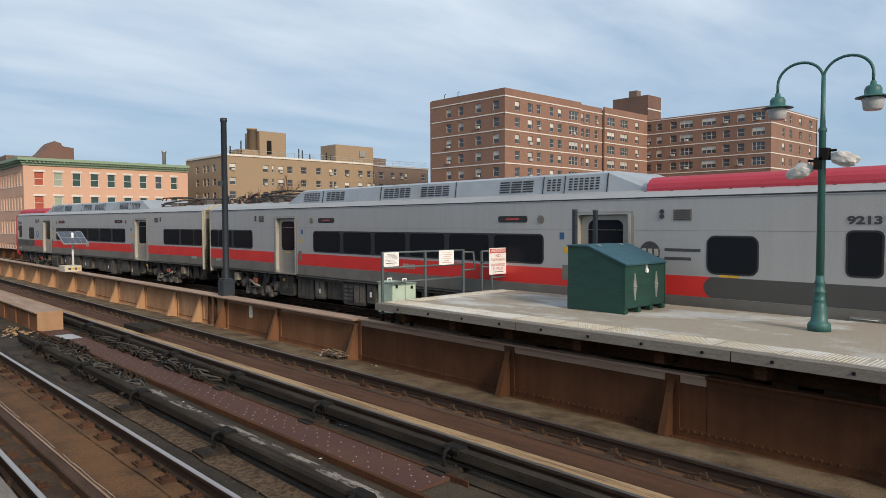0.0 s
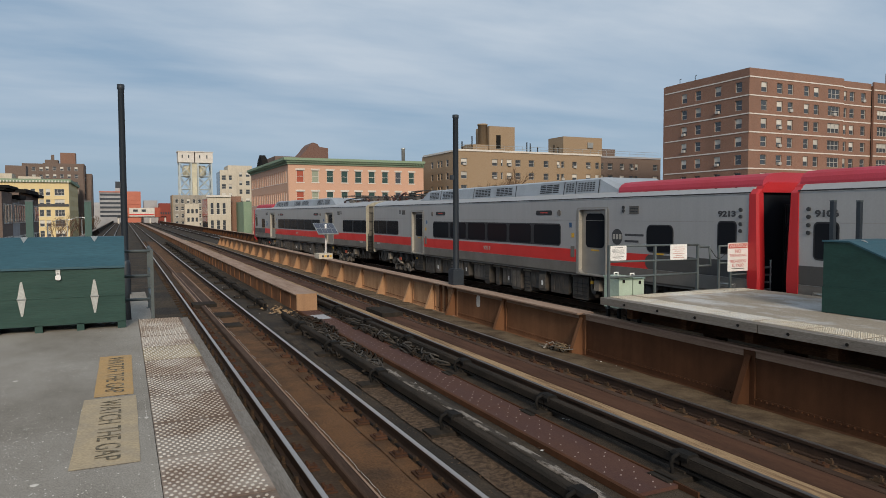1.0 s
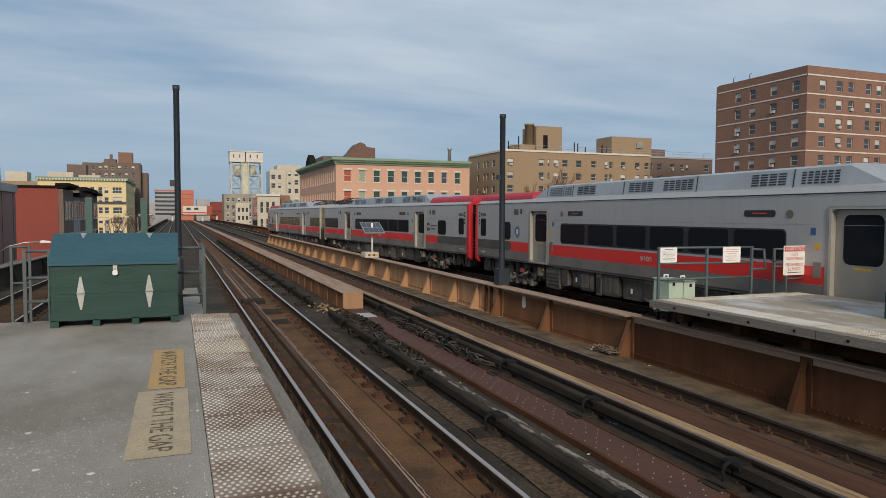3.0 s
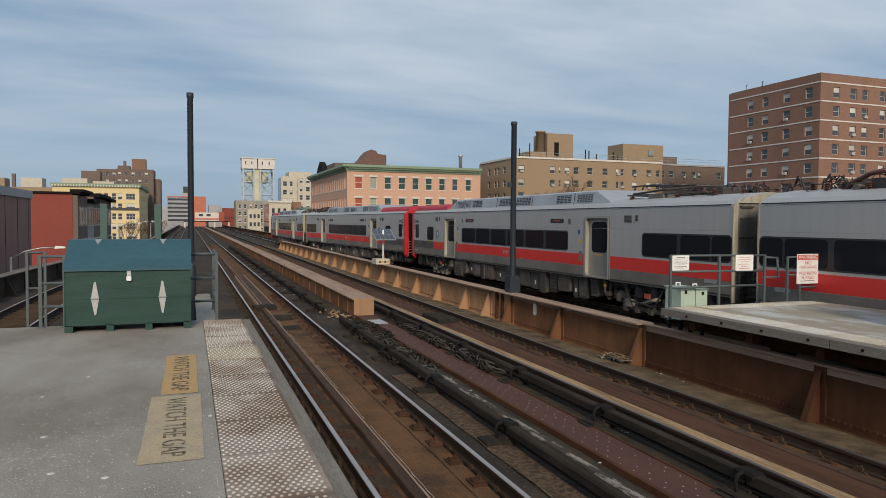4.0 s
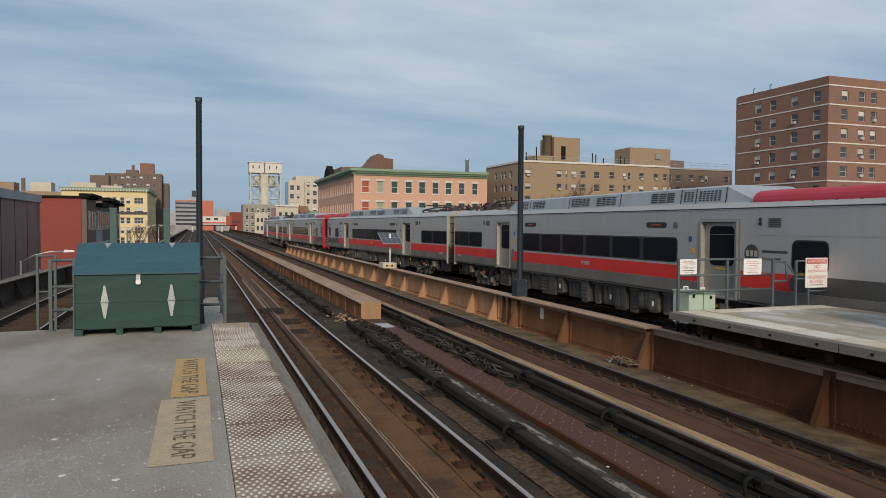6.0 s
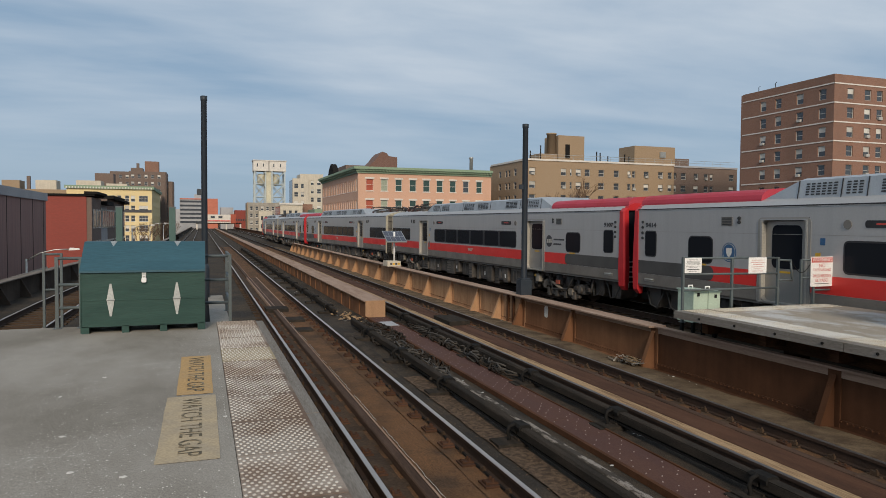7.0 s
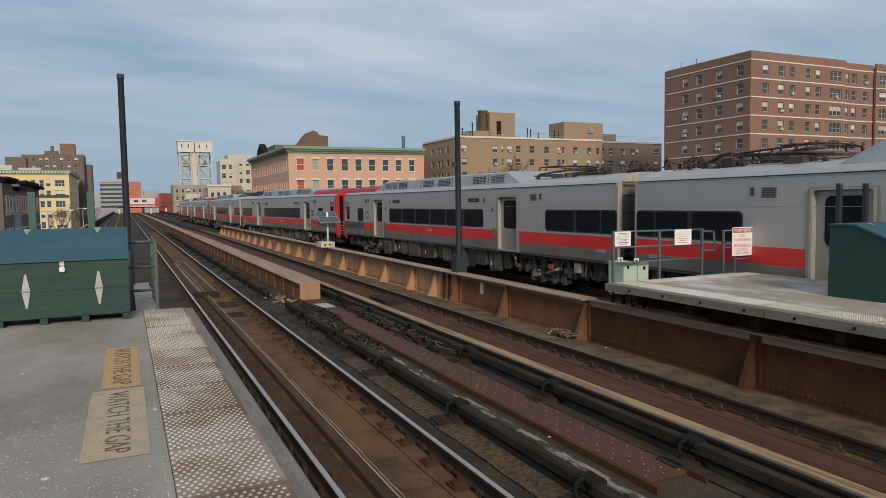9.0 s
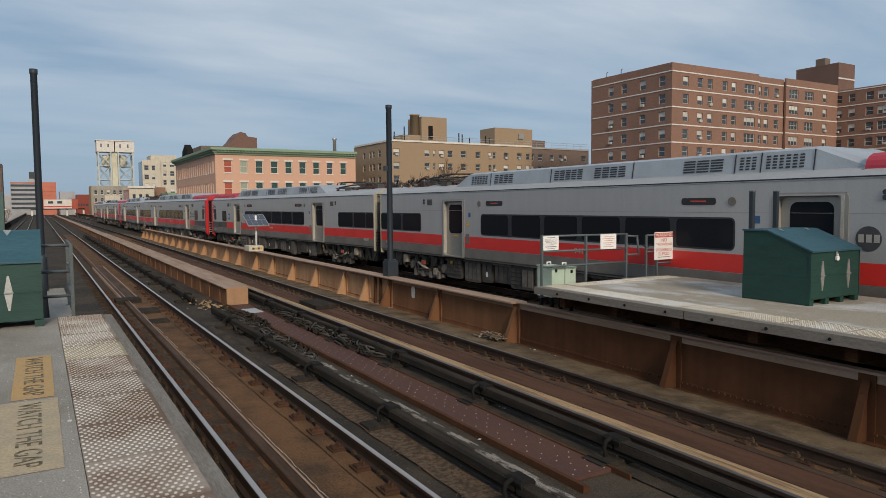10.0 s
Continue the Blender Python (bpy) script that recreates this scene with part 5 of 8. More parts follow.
        bm = bmesh.new()
        for k in range(7):
            box(bm, *sorted((s * 1.30, s * 1.56)), H - 0.38, H - 0.26, 0.78 + 0.15 * k, 0.815 + 0.15 * k)
        tube(bm, [(s * 1.32, H - 0.30, 0.72), (s * 1.32, H - 0.30, 1.85)], 0.022, 6)
        tube(bm, [(s * 1.54, H - 0.30, 0.72), (s * 1.54, H - 0.30, 1.85)], 0.022, 6)
        part("end_ladder", bm, M["bare_black"], car, "black ladder at the coupled end")
        bm = bmesh.new()
        side_panel(bm, s, 11.75, 12.22, 1.30, 1.41, 0.014, 0.04)
        part("step_plate", bm, M["galv"], car)
    bm = bmesh.new()
    prism_y(bm, [(-1.46, 3.46), (1.46, 3.46), (1.25, 3.62), (0.5, 3.74), (-0.5, 3.74), (-1.25, 3.62)], H - 0.50, H - 0.40)
    part("end_header", bm, M["cream_end"], car)
    bm = bmesh.new()
    box(bm, -0.75, 0.75, H - 0.45, H + 0.0, 0.7, 3.2)
    part("gangway_bellows", bm, M["gasket"], car)
    running_gear(car)


def roof_gear(car):
    """Folded pantograph, insulators, cables and switch boxes on the roof at the coupled end."""
    rg = random.Random(14)
    pan = part("pantograph_base", *pantograph_base(), car, "folded pantograph on brown insulators")
    pan.matrix_basis = pose(0, 0, 3.6) @ Matrix.Diagonal((1, 1, 0.72, 1)) @ pose(0, 0, -3.6)

    def stack(x, y, z, n, r=0.085, mat="porcelain"):
        bm = bmesh.new()
        rows = []
        for k in range(n):
            rows += [(r * 0.45, k * 0.055), (r, k * 0.055 + 0.018), (r, k * 0.055 + 0.03), (r * 0.45, k * 0.055 + 0.045)]
        lathe(bm, rows + [(0.03, n * 0.055 + 0.03)], (x, y, z), 10)
        part("insulator", bm, M[mat], pan)

    for x in (-0.85, 0.0, 0.85):
        for y in (7.5, 9.7):
            stack(x, y, 3.66, 4, 0.10)
    for x, y, n in ((-0.6, 10.9, 8), (-0.85, 11.5, 7), (-0.55, 12.15, 8), (0.7, 11.1, 8), (0.5, 12.0, 7), (-0.95, 10.35, 6)):
        stack(x, y, 3.60, n, 0.09)
    stack(-0.3, 11.45, 3.66, 7, 0.15, "bare_black")
    for s in (-1, 1):
        bm = bmesh.new()
        tube(bm, [(0.70 * s, 7.4, 4.00), (0.60 * s, 8.6, 4.12), (0.42 * s, 10.4, 4.20)], 0.05, 7)
        part("lower_arm", bm, M["pan_grey"], pan)
        bm = bmesh.new()
        tube(bm, [(0.42 * s, 10.4, 4.24), (0.55 * s, 9.0, 4.30), (0.72 * s, 7.9, 4.34)], 0.035, 6)
        tube(bm, [(0.40 * s, 10.3, 4.10), (0.1 * s, 9.4, 4.16), (0.3 * s, 8.2, 4.28)], 0.022, 5)
        part("upper_arm", bm, M["bare_black"], pan)
        bm = bmesh.new()
        tube(bm, [(1.15 * s, 8.0, 4.14), (1.08 * s, 8.0, 4.30), (0.75 * s, 8.0, 4.37), (0.0, 8.0, 4.38)], 0.03, 6)
        tube(bm, [(1.15 * s, 8.4, 4.14), (1.08 * s, 8.4, 4.30), (0.75 * s, 8.4, 4.37), (0.0, 8.4, 4.38)], 0.03, 6)
        tube(bm, [(1.08 * s, 7.95, 4.31), (1.08 * s, 8.45, 4.31)], 0.028, 5)
        part("contact_shoe", bm, M["bare_black"], pan, "black carbon contact shoe")
        bm = bmesh.new()
        for k in range(9):
            cyl(bm, (s * 0.25, 8.9 + 0.09 * k, 3.98), (s * 0.25, 8.96 + 0.09 * k, 3.98), 0.075, seg=9)
        cyl(bm, (s * 0.25, 8.5, 3.98), (s * 0.25, 10.0, 3.98), 0.028, seg=6)
        part("raising_spring", bm, M["bare_black"], pan)
    for y, z in ((7.4, 4.0), (9.0, 4.14), (10.4, 4.21)):
        bm = bmesh.new()
        cyl(bm, (-0.75, y, z), (0.75, y, z), 0.04, seg=7)
        part("cross_tube", bm, M["pan_grey"], pan)
    for k, (x0, x1, y, l, zt, m) in enumerate(((-1.05, -0.45, 7.9, 0.5, 3.92, "under_grey"), (0.3, 0.9, 8.4, 0.7, 3.95, "under_grey"), (-0.95, -0.5, 9.95, 0.35, 4.05, "bare_black"), (-0.2, 0.5, 10.6, 0.6, 4.12, "under_grey"), (-1.0, -0.8, 10.55, 0.16, 3.90, "under_grey"))):
        bm = bmesh.new()
        prism_x(bm, [(y, 3.62), (y + l, 3.62), (y + l, zt - 0.05), (y + l - 0.06, zt), (y + 0.06, zt), (y, zt - 0.05)], x0, x1)
        part("switch_box", bm, M[m], pan)
    for k in range(24):
        bm = bmesh.new()
        y = rg.uniform(9.4, 12.2)
        x = rg.uniform(-1.0, 0.6)
        z = 3.66
        pts = [(x, y, z)]
        for j in range(6):
            x += rg.uniform(-0.16, 0.16)
            y += rg.uniform(-0.14, 0.20)
            y = min(y, 12.55)
            z = 3.74 + rg.uniform(0.15, 0.62) * math.sin(math.pi * (j + 1) / 7)
            pts.append((max(-1.1, min(1.0, x)), y, z))
        tube(bm, pts, rg.uniform(0.014, 0.026), 6)
        part("roof_cable", bm, M["bare_black" if k % 3 else "porcelain"], pan)
    # bus-bar horn that leans over the joint
    bm = bmesh.new()
    tube(bm, [(-0.75, 11.2, 3.62), (-0.75, 10.9, 3.98), (-0.72, 10.5, 4.22), (-0.7, 10.15, 4.30)], 0.075, 8)
    part("cable_horn", bm, M["porcelain"], pan, "leaning red-brown cable horn")
    bm = bmesh.new()
    for y in [6.2 + 0.3 * k for k in range(17)]:
        box(bm, -1.16, -1.02, y, y + 0.2, 3.60, 3.655)
    part("roof_walkway", bm, M["roof_steel"], pan, "", "stuff")


def running_gear(car):
    """What hangs under the car: sill, cases, pipes, wheel trucks, couplers."""
    H = CAR / 2
    bm = bmesh.new()
    box(bm, -1.25, 1.25, -H + 0.3, H - 0.3, 0.80, 0.98)
    part("underframe", bm, M["underframe"], car, "grimy black underframe")
    for y0, y1 in ((-H - 0.3, -H + 0.9), (H - 0.9, H)):
        bm = bmesh.new()
        box(bm, -0.26, 0.26, y0, y1, 0.52, 0.82)
        box(bm, -0.62, 0.62, (y0 + y1) / 2 - 0.22, (y0 + y1) / 2 + 0.10, 0.40, 0.80)
        for x in (-0.5, -0.3, 0.35, 0.55):
            tube(bm, [(x, y0 + 0.1, 0.80), (x * 1.1, (y0 + y1) / 2, 0.36), (x, y1 - 0.1, 0.80)], 0.03, 6)
        part("coupler", bm, M["bare_black"], car, "black coupler with slack hoses")
    rnd = random.Random(5)
    for s in (-1, 1):
        y = -6.6
        k = 0
        while y < 6.4:
            l = rnd.choice((0.32, 0.45, 0.6, 0.6, 0.85, 1.05))
            zz = rnd.uniform(0.12, 0.34)
            xo = rnd.uniform(1.30, 1.50)
            m = "under_grey" if k % 3 == 1 else "underframe"
            bm = bmesh.new()
            x0, x1 = sorted((s * 0.75, s * xo))
            prism_x(bm, [(y, zz + 0.05), (y + 0.05, zz), (y + l - 0.05, zz), (y + l, zz + 0.05), (y + l, 0.94), (y, 0.94)], x0, x1)
            case = part("equipment_case", bm, M[m], car)
            bm = bmesh.new()
            n = max(1, int(l / 0.26))
            w = l / n
            for i in range(n):
                box(bm, *sorted((s * xo, s * (xo + 0.014))), y + i * w + 0.035, y + (i + 1) * w - 0.035, zz + 0.09, 0.84)
            part("case_door", bm, M["underframe" if m == "under_grey" else "under_grey"], case)
            if k % 4 == 2:
                pbox("white_label", case, M["white"], *sorted((s * (xo + 0.013), s * (xo + 0.018))), y + l * 0.4, y + l * 0.4 + 0.10, zz + 0.2, zz + 0.36)
            if k % 4 == 0:
                bm = bmesh.new()
                for i in range(4):
                    box(bm, *sorted((s * (xo + 0.012), s * (xo + 0.03))), y + 0.05, y + l - 0.05, zz + 0.12 + 0.13 * i, zz + 0.16 + 0.13 * i)
                part("case_rib", bm, M["bare_black"], case)
            y += l + rnd.uniform(0.04, 0.20)
            k += 1
        bm = bmesh.new()
        tube(bm, [(s * 1.28, -6.9, 0.90), (s * 1.34, -3.0, 0.88), (s * 1.34, 3.0, 0.90), (s * 1.28, 6.8, 0.88)], 0.032, 6)
        part("brake_pipe", bm, M["under_tan"], car)
        for y0 in (-12.6, -11.6, 11.2, 11.9):
            bm = bmesh.new()
            x0, x1 = sorted((s * 0.7, s * rnd.uniform(1.2, 1.4)))
            prism_x(bm, [(y0, 0.48), (y0 + 0.1, 0.36), (y0 + 0.5, 0.36), (y0 + 0.55, 0.5), (y0 + 0.55, 0.94), (y0, 0.94)], x0, x1)
            part("end_case", bm, M["underframe"], car)
            bm = bmesh.new()
            tube(bm, [(s * 1.36, y0 - 0.1, 0.9), (s * 1.42, y0 + 0.15, 0.42), (s * 1.40, y0 + 0.45, 0.34), (s * 1.34, y0 + 0.75, 0.9)], 0.03, 6)
            part("slack_hose", bm, M["bare_black"], car)
    for yb in (-8.9, 8.9):
        bm = bmesh.new()
        box(bm, -1.15, 1.15, yb - 0.25, yb + 0.25, 0.42, 0.82)
        for s in (-1, 1):
            prism_x(bm, [(yb - 1.85, 0.36), (yb - 1.65, 0.74), (yb - 0.6, 0.58), (yb + 0.6, 0.58), (yb + 1.65, 0.74), (yb + 1.85, 0.36), (yb + 0.7, 0.20), (yb - 0.7, 0.20)], *sorted((s * 1.02, s * 1.2)))
        bogie = part("bogie", bm, M["underframe"], car, "black wheel truck")
        for y in (-1.28, 1.28):
            bm = bmesh.new()
            for s in (-1, 1):
                cyl(bm, (s * 0.70, yb + y, 0.455), (s * 0.82, yb + y, 0.455), 0.455, seg=28)
                cyl(bm, (s * 0.82, yb + y, 0.455), (s * 0.845, yb + y, 0.455), 0.30, seg=20)
            cyl(bm, (-0.7, yb + y, 0.455), (0.7, yb + y, 0.455), 0.09, seg=10)
            part("wheelset", bm, M["rail_side"], bogie)
        for s in (-1, 1):
            for y in (-1.28, 1.28):
                bm = bmesh.new()
                prism_x(bm, [(yb + y - 0.26, 0.30), (yb + y + 0.26, 0.30), (yb + y + 0.22, 0.58), (yb + y + 0.10, 0.66), (yb + y - 0.10, 0.66), (yb + y - 0.22, 0.58)], *sorted((s * 1.16, s * 1.34)))
                cyl(bm, (s * 1.3, yb + y, 0.46), (s * 1.42, yb + y, 0.46), 0.13, seg=14)
                part("axle_box", bm, M["under_grey"], bogie)
                for q in (-0.34, 0.34):
                    bm = bmesh.new()
                    for i in range(6):
                        cyl(bm, (s * 1.27, yb + y + q, 0.42 + 0.065 * i), (s * 1.27, yb + y + q, 0.46 + 0.065 * i), 0.085, seg=10)
                    part("spring", bm, M["underframe"], bogie)
            bm = bmesh.new()
            box(bm, *sorted((s * 1.22, s * 1.36)), yb - 1.15, yb + 1.15, 0.12, 0.24)
            for y in (-0.9, -0.3, 0.35, 0.95):
                box(bm, *sorted((s * 1.24, s * 1.44)), yb + y - 0.09, yb + y + 0.09, 0.06, 0.34)
            part("shoe_beam", bm, M["under_grey"], bogie, "grey beam carrying the current shoe")
            for y in (-1.95, -1.0, 1.05, 1.98):
                bm = bmesh.new()
                cyl(bm, (s * 1.25, yb + y, 0.30), (s * 1.25, yb + y, 0.92), 0.06, 0.09, seg=8)
                box(bm, *sorted((s * 1.18, s * 1.42)), yb + y - 0.11, yb + y + 0.11, 0.44, 0.58)
                part("brake_rigging", bm, M["underframe"], bogie)
            for y in (-0.38, 0.38):
                bm = bmesh.new()
                lathe(bm, [(0.20, 0.5), (0.25, 0.56), (0.20, 0.64), (0.25, 0.72), (0.20, 0.80), (0.22, 0.94)], (s * 1.18, yb + y, 0), 14)
                part("air_bag", bm, M["bare_black"], bogie)
            bm = bmesh.new()
            tube(bm, [(s * 1.46, yb - 0.95, 0.95), (s * 1.48, yb - 0.55, 0.42), (s * 1.46, yb + 0.6, 0.33), (s * 1.42, yb + 1.0, 0.95)], 0.03, 6)
            part("hose", bm, M["bare_black"], bogie)
            bm = bmesh.new()
            cyl(bm, (s * 1.40, yb - 0.2, 0.34), (s * 1.40, yb + 0.75, 0.60), 0.045, seg=8)
            cyl(bm, (s * 1.40, yb + 0.2, 0.45), (s * 1.40, yb + 0.75, 0.60), 0.06, seg=8)
            part("damper", bm, M["under_tan"], bogie)
            bm = bmesh.new()
            box(bm, *sorted((s * 1.20, s * 1.46)), yb - 0.86, yb - 0.56, 0.22, 0.46)
            part("brake_unit", bm, M["under_tan"], bogie)
            bm = bmesh.new()
            box(bm, *sorted((s * 1.30, s * 1.50)), yb + 1.62, yb + 1.88, 0.55, 0.86)
            part("junction_box", bm, M["under_tan"], bogie)
            bm = bmesh.new()
            box(bm, *sorted((s * 1.42, s * 1.47)), yb + 0.1, yb + 0.36, 0.56, 0.72)
            part("red_valve", bm, M["win_red"], bogie, "dull red valve body")
            for y in (-2.15, 2.15):
                bm = bmesh.new()
                tube(bm, [(s * 1.36, yb + y, 0.95), (s * 1.40, yb + y * 0.97, 0.55), (s * 1.30, yb + y * 0.92, 0.30)], 0.04, 6)
                part("sand_pipe", bm, M["under_grey"], bogie)
            pbox("yellow_tag", bogie, M["amber"], *sorted((s * 1.46, s * 1.49)), yb + 2.0 * (-1 if yb > 0 else 1) - 0.06, yb + 2.0 * (-1 if yb > 0 else 1) + 0.06, 0.74, 0.84)


def pantograph_base():
    bm = bmesh.new()
    for x in (-0.8, 0.8):
        box(bm, x - 0.05, x + 0.05, 7.2, 11.0, 3.66, 3.73)
        box(bm, x - 0.04, x + 0.04, 7.2, 10.9, 3.90, 3.96)
    for y in (7.25, 9.0, 10.8):
        box(bm, -0.8, 0.8, y - 0.05, y + 0.05, 3.90, 3.96)
    for y in (7.4, 8.5, 9.6, 10.7):
        box(bm, -0.9, 0.9, y - 0.05, y + 0.05, 3.58, 3.72)
    return bm, M["pan_grey"]


def train_car(number, seal):
    car = thing("train_car", (0, 0, 0), "stainless steel commuter train car with a red stripe and dark windows", "train car", "cars of the train")
    car_parts(car, seal, number)
    return car


S_TABLE = [(0.0, 29.0), (0.5, 33.40), (1.0, 37.74), (1.5, 42.36), (2.0, 47.17), (2.5, 52.14), (3.0, 57.18), (3.5, 62.29), (4.0, 67.44), (4.5, 72.66), (5.0, 78.11),
           (5.5, 83.52), (6.0, 88.92), (6.5, 94.39), (7.0, 99.94), (7.5, 105.79), (8.0, 111.59), (8.5, 117.42), (9.0, 123.35), (9.5, 129.50), (10.0, 135.77)]

ARC = [(-160.0, 0.0)]
while ARC[-1][0] < 400:
    y = ARC[-1][0]
    ARC.append((y + 0.5, ARC[-1][1] + math.hypot(0.5, east(y + 0.5) - east(y))))
ARC_Y, ARC_S = [a for a, b in ARC], [b for a, b in ARC]
ARC_0 = float(np.interp(0.0, ARC_Y, ARC_S))


def on_track(s):
    y = float(np.interp(s + ARC_0, ARC_S, ARC_Y))
    return Vector((east(y), y, 0))


PAIR = 2 * CAR + 0.64


def car_pose(k, s0):
    """Car k counted back from the leading pair's joint: cars 0, 2, 4, 6 have their cab ahead."""
    mid_s = s0 - (k // 2) * PAIR + (CAR / 2 if k % 2 == 0 else -CAR / 2)
    a, b = on_track(mid_s - 8.9), on_track(mid_s + 8.9)
    c = (a + b) / 2
    d = (b - a).normalized()
    ang = math.degrees(math.atan2(-d.x, d.y))
    return pose(c.x, c.y, 0, 0, 0, ang + (180 if k % 2 == 0 else 0))


CARS = [train_car(n, k % 2 == 0) for k, n in enumerate(("9212", "9213", "9106", "9107", "9414", "9415", "9310"))]

# ---------------------------------------------------------------- things on the near platform
def storage_box(at, w, d, zf, zb, label, turn=0):
    """A sand box: front at local y = 0, width along x, sloping lid, on short legs."""
    b = thing("storage_box", at, label, "storage box", "green storage boxes")
    b.rotation_euler = (0, 0, radians(turn))
    bm = bmesh.new()
    prism_x(bm, [(0.0, 0.10), (d, 0.10), (d, zb), (d * 0.62, zb), (0.0, zf)], -w / 2, w / 2)
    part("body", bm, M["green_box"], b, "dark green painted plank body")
    bm = bmesh.new()
    for k in (-1, 1):
        box(bm, k * (w / 2 + 0.006) - 0.006, k * (w / 2 + 0.006) + 0.006, -0.012, 0.03, 0.1, zf)
    box(bm, -w / 2, w / 2, -0.008, 0.0, zf * 0.53 + 0.004, zf * 0.53 + 0.02)
    part("trim_batten", bm, M["green_box"], b)
    bm = bmesh.new()
    th = 0.03
    prism_x(bm, [(-0.035, zf - 0.01), (d * 0.63, zb + 0.002), (d * 0.63, zb + th), (-0.035, zf - 0.01 + th)], -w / 2 - 0.02, w / 2 + 0.02)
    prism_x(bm, [(d * 0.63, zb + 0.002), (d + 0.02, zb + 0.002), (d + 0.02, zb + th), (d * 0.63, zb + th)], -w / 2 - 0.02, w / 2 + 0.02)
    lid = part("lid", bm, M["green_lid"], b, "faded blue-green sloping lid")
    for k in (-0.27, 0.27):
        x = k * w
        bm = bmesh.new()
        slope = (zb - zf) / (d * 0.62)
        y0 = d * 0.63
        pts = [(x - 0.05, y0, zb + th + 0.004), (x + 0.05, y0, zb + th + 0.004), (x, y0 - 0.10, zb + th + 0.006 - 0.10 * slope)]
        bm.faces.new([bm.verts.new(p) for p in pts])
        bm.faces.new([bm.verts.new((p[0], p[1] - 0.001, p[2] + 0.006)) for p in pts])
        part("lid_hinge", bm, M["galv"], lid)
        bm = bmesh.new()
        for s in (-1, 1):
            v = [bm.verts.new(p) for p in ((x - 0.055, -0.012, zf * 0.53 + 0.012), (x + 0.055, -0.012, zf * 0.53 + 0.012), (x + 0.012, -0.012, zf * 0.53 + 0.012 + s * 0.25), (x - 0.012, -0.012, zf * 0.53 + 0.012 + s * 0.25))]
            w2 = [bm.verts.new((q.co.x, 0.0, q.co.z)) for q in v]
            bm.faces.new(v)
            for i in range(4):
                bm.faces.new((v[i], v[(i + 1) % 4], w2[(i + 1) % 4], w2[i]))
        cyl(bm, (x - 0.06, -0.016, zf * 0.53 + 0.012), (x + 0.06, -0.016, zf * 0.53 + 0.012), 0.012, seg=6)
        part("front_hinge", bm, M["galv"], b, "diamond shaped galvanised strap hinge")
    for k in (-1, 1):
        pbox('side_board', b, M['green_box'], k * (w / 2 + 0.008) - 0.008, k * (w / 2 + 0.008) + 0.008, 0.0, d, 0.01, zf * 0.5)
    for k in (-1, -0.33, 0.33, 1):
        x = k * (w / 2 - 0.05)
        for y0 in (0.0, d - 0.09):
            pbox("leg", b, M["green_box"], x - 0.05, x + 0.05, y0, y0 + 0.09, 0, 0.11)
    bm = bmesh.new()
    box(bm, -0.03, 0.03, -0.02, -0.012, zf - 0.10, zf - 0.005)
    hasp = part("hasp", bm, M["galv"], b)
    bm = bmesh.new()
    prism_y(bm, [(x * 1, z - 0.13 + zf) for x, z in rounded(0.07, 0.075, 0.02)], -0.045, -0.012)
    tube(bm, [(-0.02, -0.03, zf - 0.10), (-0.02, -0.03, zf - 0.06), (0.02, -0.03, zf - 0.06), (0.02, -0.03, zf - 0.10)], 0.006, 6)
    part("padlock", bm, M["white"], hasp, "pale padlock")
    return b


storage_box((-2.735, 11.6, 1.22), 1.755, 0.83, 0.94, 1.36, "dark green wooden sand box with a blue-green sloping lid")
storage_box((9.84, 6.75, 1.22), 1.42, 1.27, 0.90, 1.22, "dark green wooden sand box on the washed far platform")


def post_pair(name, places, z0, z1, label, w=0.1):
    for x, y in places:
        p = thing(name, (x, y, z0), label, "post", "green square posts")
        bm = bmesh.new()
        box(bm, -w / 2, w / 2, -w / 2, w / 2, 0, z1 - z0)
        box(bm, -w / 2 - 0.015, w / 2 + 0.015, -w / 2 - 0.015, w / 2 + 0.015, 0, 0.02)
        part("shaft", bm, M["post_green"] if w > 0.095 else M["pole_black"], p)
        bm = bmesh.new()
        box(bm, -w / 2 - 0.004, w / 2 + 0.004, -w / 2 - 0.004, w / 2 + 0.004, z1 - z0 - 0.02, z1 - z0 + 0.004)
        part("cap", bm, M["grey_rail"], p)


post_pair("sign_post", ((-3.16, 12.42), (-2.35, 12.42)), 1.22, 3.18, "green painted square steel post behind the sand box")
post_pair("sign_post", ((9.49, 8.12), (10.20, 8.12)), 1.22, 3.16, "grey-green square steel post behind the sand box", 0.075)


def railing(name, at, posts, rails, r, label, mat="grey_rail"):
    t = thing(name, at, label, "railing", "platform end railings")
    for x, y, z0, z1 in posts:
        bm = bmesh.new()
        box(bm, x - r, x + r, y - r, y + r, z0, z1)
        box(bm, x - r - 0.03, x + r + 0.03, y - r - 0.03, y + r + 0.03, z0, z0 + 0.012)
        part("upright", bm, M[mat], t)
    for a, b in rails:
        bm = bmesh.new()
        cyl(bm, a, b, r * 0.95, seg=8)
        part("rail_bar", bm, M[mat], t)
    return t


